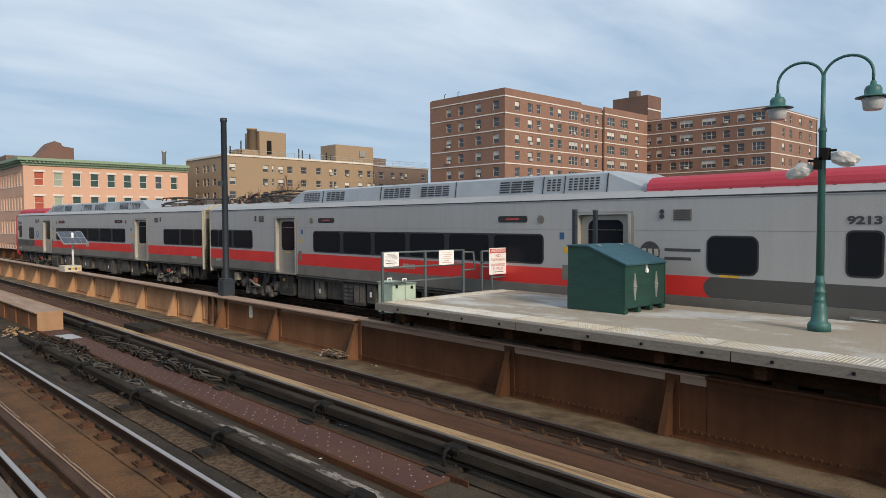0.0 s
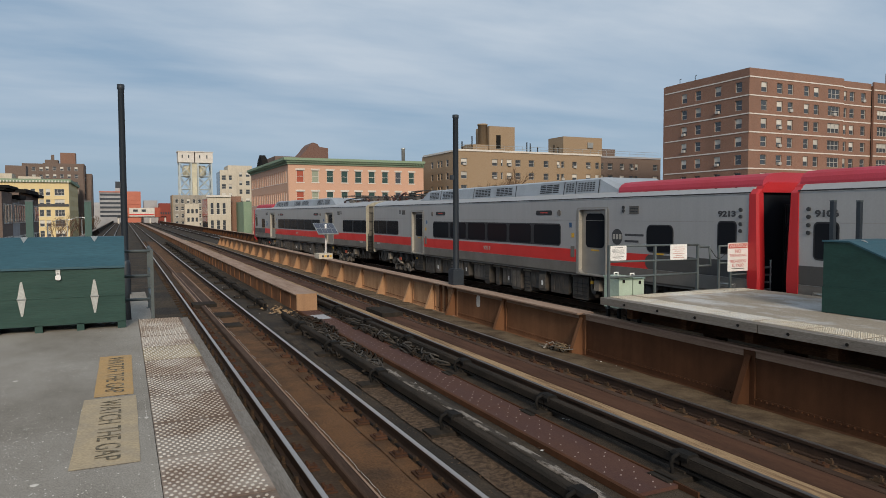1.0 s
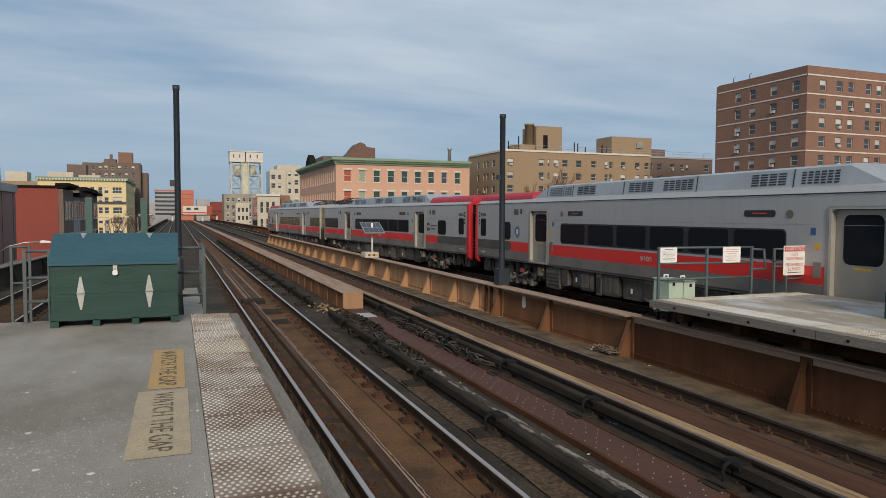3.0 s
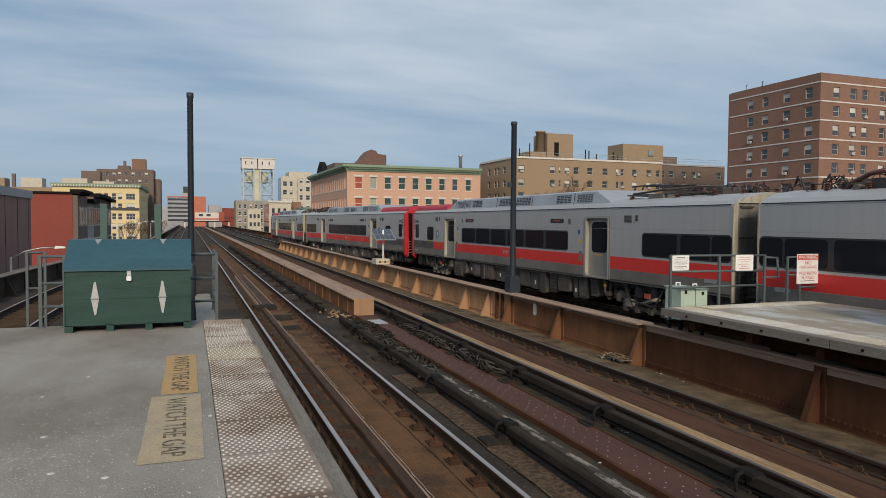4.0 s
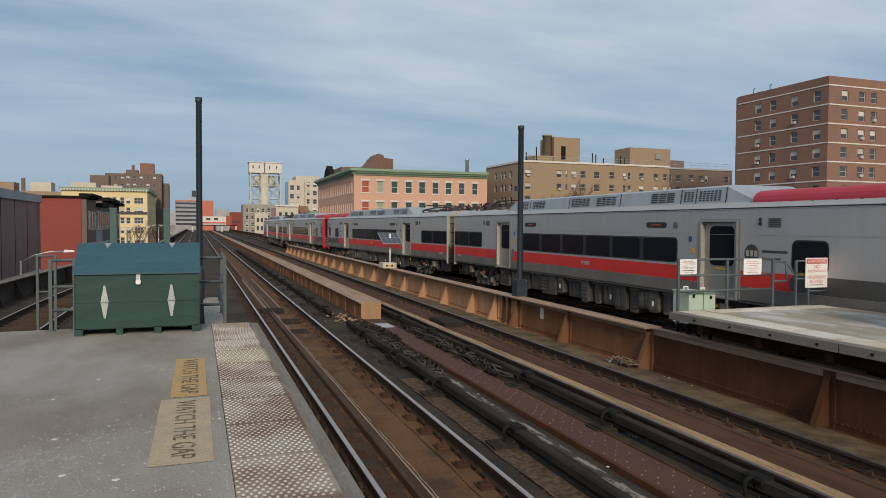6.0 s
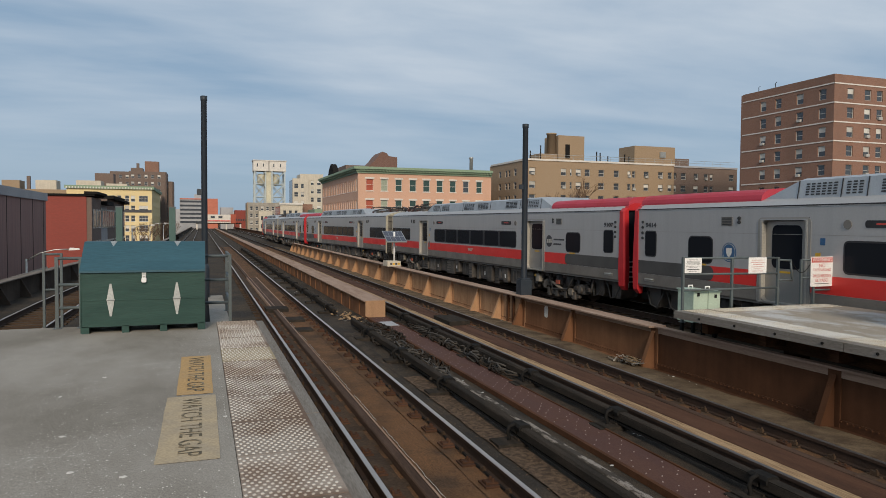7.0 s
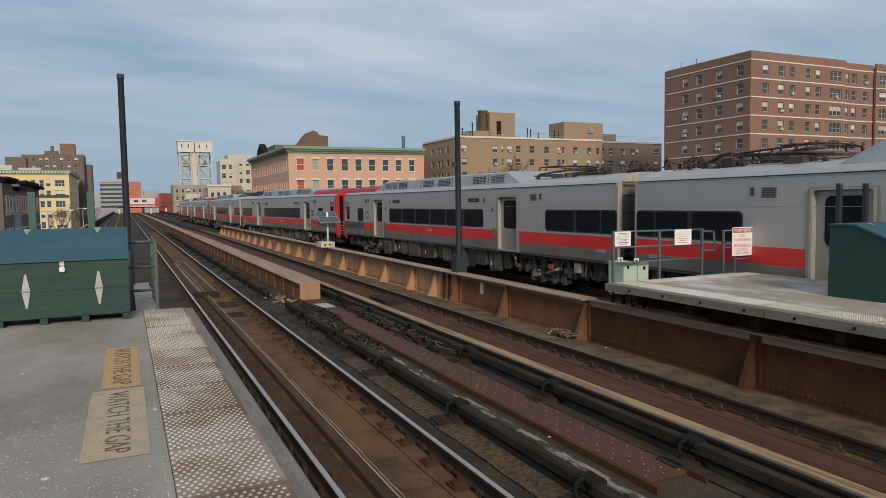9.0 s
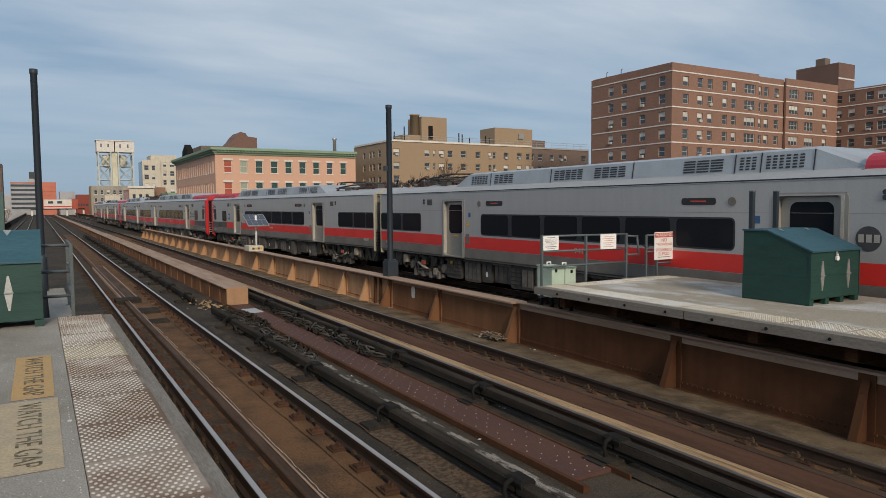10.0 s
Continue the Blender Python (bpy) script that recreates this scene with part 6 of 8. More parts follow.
railing("end_railing", (0, 0, 0), ((-4.06, 12.3, 1.22, 2.36), (-3.72, 12.3, 1.22, 2.34)),
        (((-4.06, 12.3, 2.34), (-3.2, 12.3, 2.34)), ((-4.06, 12.3, 1.92), (-3.2, 12.3, 1.92)), ((-4.06, 12.3, 1.55), (-3.2, 12.3, 1.55))), 0.025, "grey steel railing at the platform end")
railing("end_gate", (0, 0, 0), ((-4.45, 13.4, -0.22, 2.38), (-4.18, 13.4, -0.22, 2.38)),
        (((-4.45, 13.4, 2.36), (-4.18, 13.4, 2.36)), ((-4.45, 13.4, 1.75), (-4.18, 13.4, 1.75))), 0.02, "narrow grey gate frame past the platform end")
railing("walkway_railing", (0, 0, 0), ((-1.42, 12.7, 1.16, 2.36), (-1.42, 14.4, 1.16, 2.36)),
        (((-1.95, 12.7, 2.34), (-1.42, 12.7, 2.34)), ((-1.95, 12.7, 1.92), (-1.42, 12.7, 1.92)), ((-1.95, 12.7, 1.52), (-1.42, 12.7, 1.52)),
         ((-1.42, 12.7, 2.34), (-1.42, 14.4, 2.34)), ((-1.42, 12.7, 1.92), (-1.42, 14.4, 1.92)), ((-1.42, 12.7, 1.52), (-1.42, 14.4, 1.52))), 0.026, "dark grey railing beside the end walkway")

FY = 11.62
railing("far_railing", (0, 0, 0), ((7.38, FY, 0.95, 2.28), (8.62, FY, 1.0, 2.26), (9.85, FY, 1.22, 2.26)),
        (((7.38, FY, 2.26), (9.85, FY, 2.24)), ((7.38, FY, 1.93), (9.85, FY, 1.91)), ((7.38, FY, 1.60), (9.85, FY, 1.60)),
         ((9.85, FY, 2.20), (10.2, FY, 2.18)), ((10.2, FY, 2.2), (10.25, FY, 1.75)), ((9.85, FY, 1.76), (10.25, FY, 1.76))), 0.024, "grey steel railing across the end of the far platform")
railing("far_gate", (0, 0, 0), ((10.5, FY, 1.20, 2.20), (10.86, FY, 1.22, 2.20), (11.42, FY, 1.22, 2.20)),
        (((10.5, FY, 2.19), (11.42, FY, 2.19)), ((10.5, FY, 1.80), (10.86, FY, 1.80)), ((10.86, FY, 1.52), (11.42, FY, 1.52))), 0.022, "grey steel gate with a warning sign at the platform end")
bm = bmesh.new()
links = [(10.22 + 0.6 * k / 10, FY - 0.02, 2.14 - 0.22 * math.sin(math.pi * min(1, k / 9)) - 0.02 * k / 10) for k in range(11)]
tube(bm, links, 0.008, 5)
tagged(new("gate_chain", mesh_of("gate_chain", bm, M["black_iron"])), "thin dark chain across the platform gate", "chain")


def notice(at, w, h, rows, mat, label, text=None):
    s = thing("notice_sign", at, label, "sign", "platform end signs")
    bm = bmesh.new()
    prism_y(bm, [(x, z) for x, z in rounded(w, h, 0.02, 3)], -0.004, 0.004)
    part("panel", bm, M["white"], s)
    if text:
        for t, z, size in text:
            o = words("lettering", t, size, M[mat], s, pose(0, -0.0065, z, 90, 0, 0), depth=0.0005)
    else:
        for z, l, hh in rows:
            pbox("text_bar", s, M[mat], -l / 2, l / 2, -0.0062, -0.0042, z - hh / 2, z + hh / 2)
    return s


notice((7.60, FY - 0.035, 2.11), 0.42, 0.31, ((0.115, 0.22, 0.010), (0.085, 0.34, 0.005), (0.062, 0.32, 0.005), (0.039, 0.35, 0.005), (0.016, 0.30, 0.005), (-0.015, 0.34, 0.005), (-0.038, 0.20, 0.005), (-0.08, 0.30, 0.014), (-0.12, 0.2, 0.005)), "ink", "white notice with small dark print on the railing")
notice((9.26, FY - 0.035, 2.09), 0.48, 0.34, ((0.11, 0.30, 0.010), (0.065, 0.36, 0.012), (0.02, 0.24, 0.012), (-0.03, 0.32, 0.012), (-0.075, 0.18, 0.012), (-0.12, 0.30, 0.012)), "ink_pale", "white notice with faded red print on the railing")
warn = notice((11.04, FY - 0.05, 1.93), 0.64, 0.66, (), "red_sign", "white sign with red warning letters on the gate",
              [("NO", 0.13, 0.12), ("TRESPASSING", 0.035, 0.088), ("PROHIBIDO", -0.10, 0.10), ("EL PASO", -0.195, 0.10)])
pbox("warning_band", warn, M["red_sign"], -0.30, 0.30, -0.0062, -0.0042, 0.20, 0.31)
words("warning_word", "WARNING", 0.115, M["white"], warn, pose(0, -0.0085, 0.255, 90, 0, 0), depth=0.0005)
pbox("text_bar", warn, M["ink"], -0.2, 0.2, -0.0062, -0.0042, -0.275, -0.262)

cab = thing("signal_cabinet", (8.12, 12.0, -0.2), "pale green metal signal cabinet beside the track", "cabinet")
bm = bmesh.new()
box(bm, -0.36, 0.0, -0.25, 0.25, 1.1, 1.76)
box(bm, 0.02, 0.32, -0.25, 0.25, 1.1, 1.72)
part("body", bm, M["pale_green"], cab)
bm = bmesh.new()
box(bm, -0.38, 0.01, -0.27, 0.27, 1.76, 1.79)
box(bm, 0.01, 0.34, -0.27, 0.27, 1.72, 1.75)
part("top", bm, M["pale_green"], cab)
bm = bmesh.new()
for x in (-0.3, 0.26):
    for y in (-0.18, 0.18):
        box(bm, x - 0.03, x + 0.03, y - 0.03, y + 0.03, 0, 1.1)
part("stand", bm, M["black_iron"], cab)
for x, z in ((-0.24, 1.79), (0.2, 1.75)):
    bm = bmesh.new()
    tube(bm, [(x - 0.05, 0, z), (x - 0.05, 0, z + 0.07), (x + 0.05, 0, z + 0.07), (x + 0.05, 0, z)], 0.018, 6)
    part("lifting_eye", bm, M["white"], cab)
    pbox("latch", cab, M["black_iron"], x - 0.03, x + 0.03, -0.262, -0.25, z - 0.14, z - 0.07)

# lamp standard
lamp = thing("platform_lamp", (9.64, 3.65, 1.22), "green cast lamp standard with two curved arms on the far platform", "street lamp")
bm = bmesh.new()
lathe(bm, [(0.164, 0), (0.164, 0.10), (0.148, 0.13), (0.121, 0.15), (0.109, 0.30), (0.090, 0.42), (0.078, 0.46), (0.094, 0.48), (0.078, 0.50), (0.074, 0.58), (0.090, 0.60), (0.090, 0.62), (0.070, 0.64), (0.066, 0.72), (0.082, 0.75), (0.062, 0.78), (0.061, 0.86)])
part("base", bm, M["lamp_green"], lamp, "turned green lamp base")
bm = bmesh.new()
lathe(bm, [(0.060, 0.86), (0.050, 3.05), (0.064, 3.07), (0.064, 3.10), (0.042, 3.13), (0.034, 3.3), (0.03, 3.92)], seg=16)
part("shaft", bm, M["lamp_green"], lamp)
for s in (-1, 1):
    bm = bmesh.new()
    pts = [(0, 0, 3.80)] + [(0, s * (0.335 - 0.335 * math.cos(radians(a))), 3.86 + 0.30 * math.sin(radians(a))) for a in range(0, 181, 10)] + [(0, s * 0.67, 3.70)]
    tube(bm, pts, 0.022, 8)
    arm = part("arm", bm, M["lamp_green"], lamp, "dark green curved arm")
    bm = bmesh.new()
    lathe(bm, [(0.03, 0.12), (0.04, 0.10), (0.045, 0.06), (0.09, 0.045), (0.115, 0.0), (0.115, -0.08), (0.23, -0.115), (0.235, -0.125), (0.11, -0.12)][::-1], (0, s * 0.67, 3.62), 20)
    head = part("shade", bm, M["lamp_green"], arm, "green lamp hood")
    bm = bmesh.new()
    lathe(bm, [(0.145, 0.0), (0.15, -0.02), (0.125, -0.17), (0.10, -0.185)][::-1], (0, s * 0.67, 3.495), 18)
    part("globe", bm, M["frosted"], arm, "frosted lamp glass")
bm = bmesh.new()
for z, s in ((2.72, -1), (2.58, 1)):
    box(bm, -0.07, 0.07, s * 0.04 - 0.06, s * 0.04 + 0.06, z - 0.09, z + 0.09)
    cyl(bm, (0, 0, z + 0.05), (0, s * 0.2, z + 0.05), 0.02, seg=6)
part("clamp", bm, M["black_iron"], lamp)
for z, s in ((2.66, -1), (2.50, 1)):
    bm = bmesh.new()
    bmesh.ops.create_icosphere(bm, subdivisions=3, radius=0.165)
    for v in bm.verts:
        n = noise.noise(v.co * 9 + Vector((s, 0, 0))) * 0.06 + noise.noise(v.co * 22) * 0.02
        v.co = v.co * (1 + n * 5)
        v.co.x *= 0.6
        v.co.z *= 0.7
        v.co.y *= 1.15
        v.co += Vector((0, s * 0.31, z - 0.02 + (-0.25 if v.co.y * s > 0.02 else 0.15) * abs(v.co.y)))
    part("wrapped_fixture", bm, M["plastic_bag"], lamp, "fixture wrapped in grey plastic")


# tall dark poles
def tall_pole(x, y, z0, z1, r, base, label):
    p = thing("tall_pole", (x, y, z0), label, "pole", "tall poles")
    bm = bmesh.new()
    lathe(bm, [(r * 1.15, 0), (r * 1.1, 0.5), (r, z1 - z0 - 0.12), (r * 1.18, z1 - z0 - 0.10), (r * 1.18, z1 - z0)], seg=14)
    part("shaft", bm, M["pole_black"], p, "dark blue-black steel shaft")
    if base:
        bm = bmesh.new()
        box(bm, -0.18, 0.18, -0.18, 0.18, 0.0, 0.46)
        box(bm, -0.15, 0.15, -0.15, 0.15, 0.46, 0.51)
        part("base_box", bm, M["pole_black"], p, "black box round the pole foot")
    bm = bmesh.new()
    box(bm, -r - 0.10, -r + 0.01, -0.05, 0.05, (z1 - z0) * 0.62, (z1 - z0) * 0.62 + 0.14)
    part("junction_box", bm, M["pole_black"], p)
    return p


tall_pole(7.62, 19.45, 0.735, 6.03, 0.085, True, "tall dark steel pole standing on the girder")
tall_pole(-1.82, 17.15, -0.2, 5.87, 0.066, False, "tall dark steel pole past the platform end")
pole_foot = bpy.data.objects["tall_pole.001"]
bm = bmesh.new()
lathe(bm, [(0.105, 0.0), (0.105, 2.05), (0.09, 2.12), (0.07, 2.14)], seg=14)
part("foot_sleeve", bm, M["pole_black"], pole_foot, "dark sleeve round the pole foot")

# small solar panel on the girder
sol = thing("solar_panel", (7.45, 34.2, 0.735), "small tilted solar panel on a thin white mast", "solar panel")
bm = bmesh.new()
cyl(bm, (0, 0, 0.25), (0, 0, 1.75), 0.05, seg=8)
part("mast", bm, M["white"], sol)
bm = bmesh.new()
prism_x(bm, [(-0.55, 1.22), (0.55, 1.75), (0.535, 1.79), (-0.565, 1.26)], -0.52, 0.52)
pan = part("panel_frame", bm, M["galv"], sol)
bm = bmesh.new()
for k in range(4):
    for j in range(2):
        x0 = -0.49 + 0.247 * k
        f0, f1 = 0.04 + 0.48 * j, 0.04 + 0.48 * j + 0.44
        pts = []
        for x, f in ((x0, f0), (x0 + 0.235, f0), (x0 + 0.235, f1), (x0, f1)):
            pts.append(bm.verts.new((x, -0.565 + 1.1 * f, 1.268 + 0.53 * f)))
        bm.faces.new(pts)
part("cell", bm, M["solar"], pan)
bm = bmesh.new()
box(bm, -0.45, 0.25, -0.35, 0.55, 0, 0.26)
part("battery_box", bm, M["cream_stone"], sol, "cream battery box")
for k in range(4):
    pbox("hazard_mark", sol, M["amber"] if k % 2 else M["ink"], -0.30 + 0.13 * k, -0.19 + 0.13 * k, -0.356, -0.35, 0.08, 0.18)

# track junction box, cables, litter
jb = thing("track_cover", (0, 0, 0), "flat dark cover boxes between the rails", "cover box", "", "structure")
for x0, x1, y0, y1, z in ((0.20, 0.95, 24.2, 25.0, -0.04), (0.60, 1.15, 21.6, 22.4, -0.09), (0.60, 1.1, 19.6, 20.2, -0.11), (5.1, 5.75, 19.3, 20.8, 0.0)):
    pbox("cover", jb, M["black_board"], x0, x1, y0, y1, -0.18, z)
pbox("long_cover", jb, M["guard_steel"], 0.46, 0.91, 25.1, 39.0, -0.18, -0.10, "long flat brown cable cover")
for x0, x1 in ((0.42, 0.46), (0.91, 0.95)):
    pbox("cover_edge", jb, M["rust_flange"], x0, x1, 25.1, 39.0, -0.18, -0.07, "worn bright edge of the cover")

rnd = random.Random(11)
for n, (cx, cy, sx, sy) in enumerate(((2.62, 15.4, 0.26, 2.0), (4.05, 16.4, 0.12, 3.2), (2.75, 19.0, 0.35, 1.6))):
    bm = bmesh.new()
    for k in range(26):
        p = Vector((cx + rnd.uniform(-sx, sx), cy + rnd.uniform(-sy, sy), -0.16))
        a = rnd.uniform(0, 6.28)
        pts = []
        for j in range(9):
            a += rnd.uniform(-0.6, 0.6)
            p = p + Vector((math.cos(a) * 0.10, math.sin(a) * 0.16, 0))
            p.x = max(cx - sx - 0.1, min(cx + sx + 0.1, p.x))
            pts.append((p.x, p.y, -0.16 + rnd.uniform(0, 0.14)))
        tube(bm, pts, rnd.uniform(0.014, 0.028), 5)
    tagged(new("cable_tangle", mesh_of("cable_tangle", bm, M["black_board"])), "loose tangle of black cables beside the track", "cables", "cable tangles", "stuff")


def debris(name, spots, mat, label, seed, size):
    rnd = random.Random(seed)
    bm = bmesh.new()
    for cx, cy, sx, sy, n in spots:
        for k in range(n):
            x, y = cx + rnd.gauss(0, sx), cy + rnd.gauss(0, sy)
            s = rnd.uniform(0.4, 1.0) * size
            a = rnd.uniform(0, 3.14)
            z = -0.2 + rnd.uniform(0.0, 0.02)
            pts = [(x + s * math.cos(a + q) * rnd.uniform(0.5, 1), y + s * math.sin(a + q) * rnd.uniform(0.5, 1), z + rnd.uniform(0, s * 0.6)) for q in (0, 1.4, 2.9, 4.4)]
            lo = [bm.verts.new(p) for p in pts]
            up = bm.verts.new((x, y, z + s * 0.7))
            bm.faces.new(lo)
            for i in range(4):
                bm.faces.new((lo[i], lo[(i + 1) % 4], up))
    tagged(new(name, mesh_of(name, bm, M[mat])), label, "litter", "litter on the tracks", "stuff")


debris("litter", ((6.95, 12.9, 0.15, 0.35, 14), (7.1, 11.4, 0.1, 0.4, 8), (4.19, 8.65, 0.03, 0.05, 3), (2.7, 21.8, 0.25, 0.7, 30), (6.85, 16.5, 0.18, 1.4, 34), (2.8, 12.5, 0.3, 3.0, 14), (6.85, 22.0, 0.18, 3.0, 44), (6.95, 19.0, 0.12, 0.4, 16), (7.05, 10.9, 0.08, 0.35, 18), (2.5, 30.0, 0.3, 5.0, 20)), "plastic_bag", "scraps of pale litter and paper on the track bed", 3, 0.042)
debris("rubble", ((2.05, 8.5, 0.16, 3.5, 420), (2.0, 15, 0.16, 5, 260), (4.4, 8, 0.08, 5, 200), (6.9, 9, 0.2, 6, 260), (2.5, 9.0, 0.22, 6, 320), (2.6, 22, 0.3, 8, 220), (3.0, 12, 0.2, 6, 120), (6.8, 26, 0.2, 10, 220), (-7.8, 24, 0.6, 6, 120)), "gravel", "loose brown stones and crumbs of dirt on the deck", 4, 0.022)
bm = bmesh.new()
for k in range(3):
    pts = [(6.98 + (0.16 - 0.02 * k) * math.cos(a), 12.75 + (0.22 - 0.03 * k) * math.sin(a), -0.14 + 0.05 * k + 0.12 * abs(math.sin(a / 2))) for a in [j * 0.52 for j in range(13)]]
    tube(bm, pts, 0.014, 5)
tagged(new("hose_coil", mesh_of("hose_coil", bm, M["dirt"])), "small coil of dusty cable by the girder", "cable")
rh = random.Random(23)
bm = bmesh.new()
for k in range(70):
    x, y = rh.gauss(7.0, 0.10), rh.gauss(12.95, 0.22)
    a, l, w = rh.uniform(0, 6.28), rh.uniform(0.04, 0.16), rh.uniform(0.008, 0.022)
    z = -0.12 + rh.uniform(0, 0.10)
    d, e = Vector((math.cos(a) * l, math.sin(a) * l, rh.uniform(-0.03, 0.05))), Vector((-math.sin(a) * w, math.cos(a) * w, 0.004))
    c = Vector((min(x, 7.2), y, z))
    v = [bm.verts.new(c + q) for q in (-d - e, d - e, d + e, -d + e)]
    bm.faces.new(v)
    bm.faces.new([bm.verts.new(q.co + Vector((0, 0, -0.006))) for q in v])
tagged(new("litter_heap", mesh_of("litter_heap", bm, M["under_tan"])), "heap of dusty scraps and twigs caught by the girder brace", "litter", "litter on the tracks", "stuff")
debris("rubble_pile", ((2.75, 22.3, 0.22, 0.5, 40), (2.5, 23.2, 0.2, 0.6, 20)), "timber_tan", "heap of pale broken stones beside the girder end", 6, 0.11)
M["grey_hose"] = surface("dusty_grey_hose", (0.075, 0.068, 0.060), 0.8, other=(0.03, 0.028, 0.026), scale=5, amount=0.7)
rc = random.Random(17)
for k in range(16):
    cx, cy = (rc.uniform(3.98, 4.14), 12.6 + 0.46 * k) if k % 3 else (rc.uniform(2.55, 2.75), 13.2 + 0.34 * k)
    bm = bmesh.new()
    for j in range(3):
        ra, rb, ph = rc.uniform(0.10, 0.20), rc.uniform(0.25, 0.5), rc.uniform(0, 6)
        tube(bm, [(cx + ra * math.cos(a + ph) + 0.02 * j, cy + rb * math.sin(a + ph), -0.17 + 0.045 * j + 0.07 * abs(math.sin(a * 1.5 + ph))) for a in [q * 0.45 for q in range(12)]], 0.02, 6)
    tagged(new("hose_loop", mesh_of("hose_loop", bm, M["grey_hose"])), "loops of dusty grey cable lying by the power rail", "cable", "loose cables")
bm = bmesh.new()
rnd2 = random.Random(8)
for k in range(3200):
    if k % 5:
        c = ((-2.7, 4.6), (-2.1, 4.3), (-3.1, 5.4), (-2.6, 6.0), (-3.3, 7.6), (-2.3, 8.6), (-3.9, 9.6), (-2.0, 6.6))[rnd2.randrange(8)]
        x, y = min(rnd2.gauss(c[0], 0.33), -1.7), rnd2.gauss(c[1], 0.4)
    else:
        x, y = rnd2.uniform(-4.6, -1.7), 1.5 + 10 * rnd2.random() ** 1.6
    s = 0.0022 + 0.006 * rnd2.random() ** 2.5
    bm.faces.new([bm.verts.new((x + s * math.cos(a) * rnd2.uniform(.6, 1.2), y + 1.3 * s * math.sin(a), 1.2225)) for a in (0, 1.2, 2.5, 3.8, 5.0)])
for x, y in ((-2.75, 5.2), (-2.95, 6.1), (-3.2, 7.5), (-2.4, 5.0), (-2.9, 8.3), (-1.7, 6.3)):
    s = 0.03
    bm.faces.new([bm.verts.new((x + s * math.cos(a) * rnd2.uniform(.5, 1.2), y + s * math.sin(a), 1.223)) for a in (0, 1.2, 2.5, 3.8, 5.0)])
tagged(new("salt_grains", mesh_of("salt_grains", bm, M["trim_white"])), "scattered white specks of salt on the platform", "salt", "", "stuff")


# ---------------------------------------------------------------- buildings
def fbox(bm, o, d, n, u0, u1, w0, w1, z0, z1):
    xs = sorted((o[0] + d[0] * u0 + n[0] * w0, o[0] + d[0] * u1 + n[0] * w1))
    ys = sorted((o[1] + d[1] * u0 + n[1] * w0, o[1] + d[1] * u1 + n[1] * w1))
    box(bm, xs[0], xs[1], ys[0], ys[1], z0, z1)


PANES = {}


def sash_mesh(d, w, h, sill):
    """A double-hung sash frame, its pane set behind it; origin at the sill's middle."""
    key = ("sash", d, round(w, 2), round(h, 2), sill)
    if key not in PANES:
        bm = bmesh.new()
        t = 0.07
        for u0, u1, z0, z1 in ((-w / 2, -w / 2 + t, 0, h), (w / 2 - t, w / 2, 0, h), (-w / 2 + t, w / 2 - t, 0, t), (-w / 2 + t, w / 2 - t, h - t, h), (-w / 2 + t, w / 2 - t, h * 0.5 - t / 2, h * 0.5 + t / 2)):
            fbox(bm, (0, 0), d, NORMAL[d], u0, u1, -0.20, -0.13, z0, z1)
        if w > 2:
            for u in (-w / 6, w / 6):
                fbox(bm, (0, 0), d, NORMAL[d], u - t / 2, u + t / 2, -0.20, -0.13, t, h - t)
        PANES[key] = mesh_of("window_frame", bm, M["trim_white"] if sill else M["win_frame"])
    return PANES[key]


def ledge_mesh(d, w, h, over):
    """A stone sill under, or a lintel over, a window."""
    key = ("ledge", d, round(w, 2), round(h, 2), over)
    if key not in PANES:
        bm = bmesh.new()
        if over:
            fbox(bm, (0, 0), d, NORMAL[d], -w / 2 - 0.18, w / 2 + 0.18, -0.2, 0.06, h, h + 0.32)
        else:
            fbox(bm, (0, 0), d, NORMAL[d], -w / 2 - 0.12, w / 2 + 0.12, -0.2, 0.07, -0.12, 0.0)
        PANES[key] = mesh_of("ledge", bm, M["trim_white"])
    return PANES[key]


def pane_mesh(d, w, h, mat):
    key = ("pane", d, round(w, 2), round(h, 2), mat)
    if key not in PANES:
        bm = bmesh.new()
        fbox(bm, (0, 0), d, NORMAL[d], -w / 2, w / 2, -0.26, -0.19, 0, h)
        PANES[key] = mesh_of("pane", bm, M[mat])
    return PANES[key]


def blind_mesh(d, w, h):
    key = ("blind", d, round(w, 2), round(h, 2))
    if key not in PANES:
        bm = bmesh.new()
        fbox(bm, (0, 0), d, NORMAL[d], -w / 2 + 0.07, w / 2 - 0.07, -0.19, -0.183, h * 0.52, h - 0.07)
        PANES[key] = mesh_of("blind", bm, M["blind"])
    return PANES[key]


def cooler_mesh(d):
    key = ("cooler", d)
    if key not in PANES:
        bm = bmesh.new()
        fbox(bm, (0, 0), d, NORMAL[d], -0.33, 0.33, -0.15, 0.28, 0.04, 0.44)
        PANES[key] = mesh_of("air_conditioner", bm, M["win_frame"])
    return PANES[key]


NORMAL = {(1, 0): (0, -1), (0, -1): (-1, 0), (0, 1): (1, 0)}   # facade direction -> outward normal


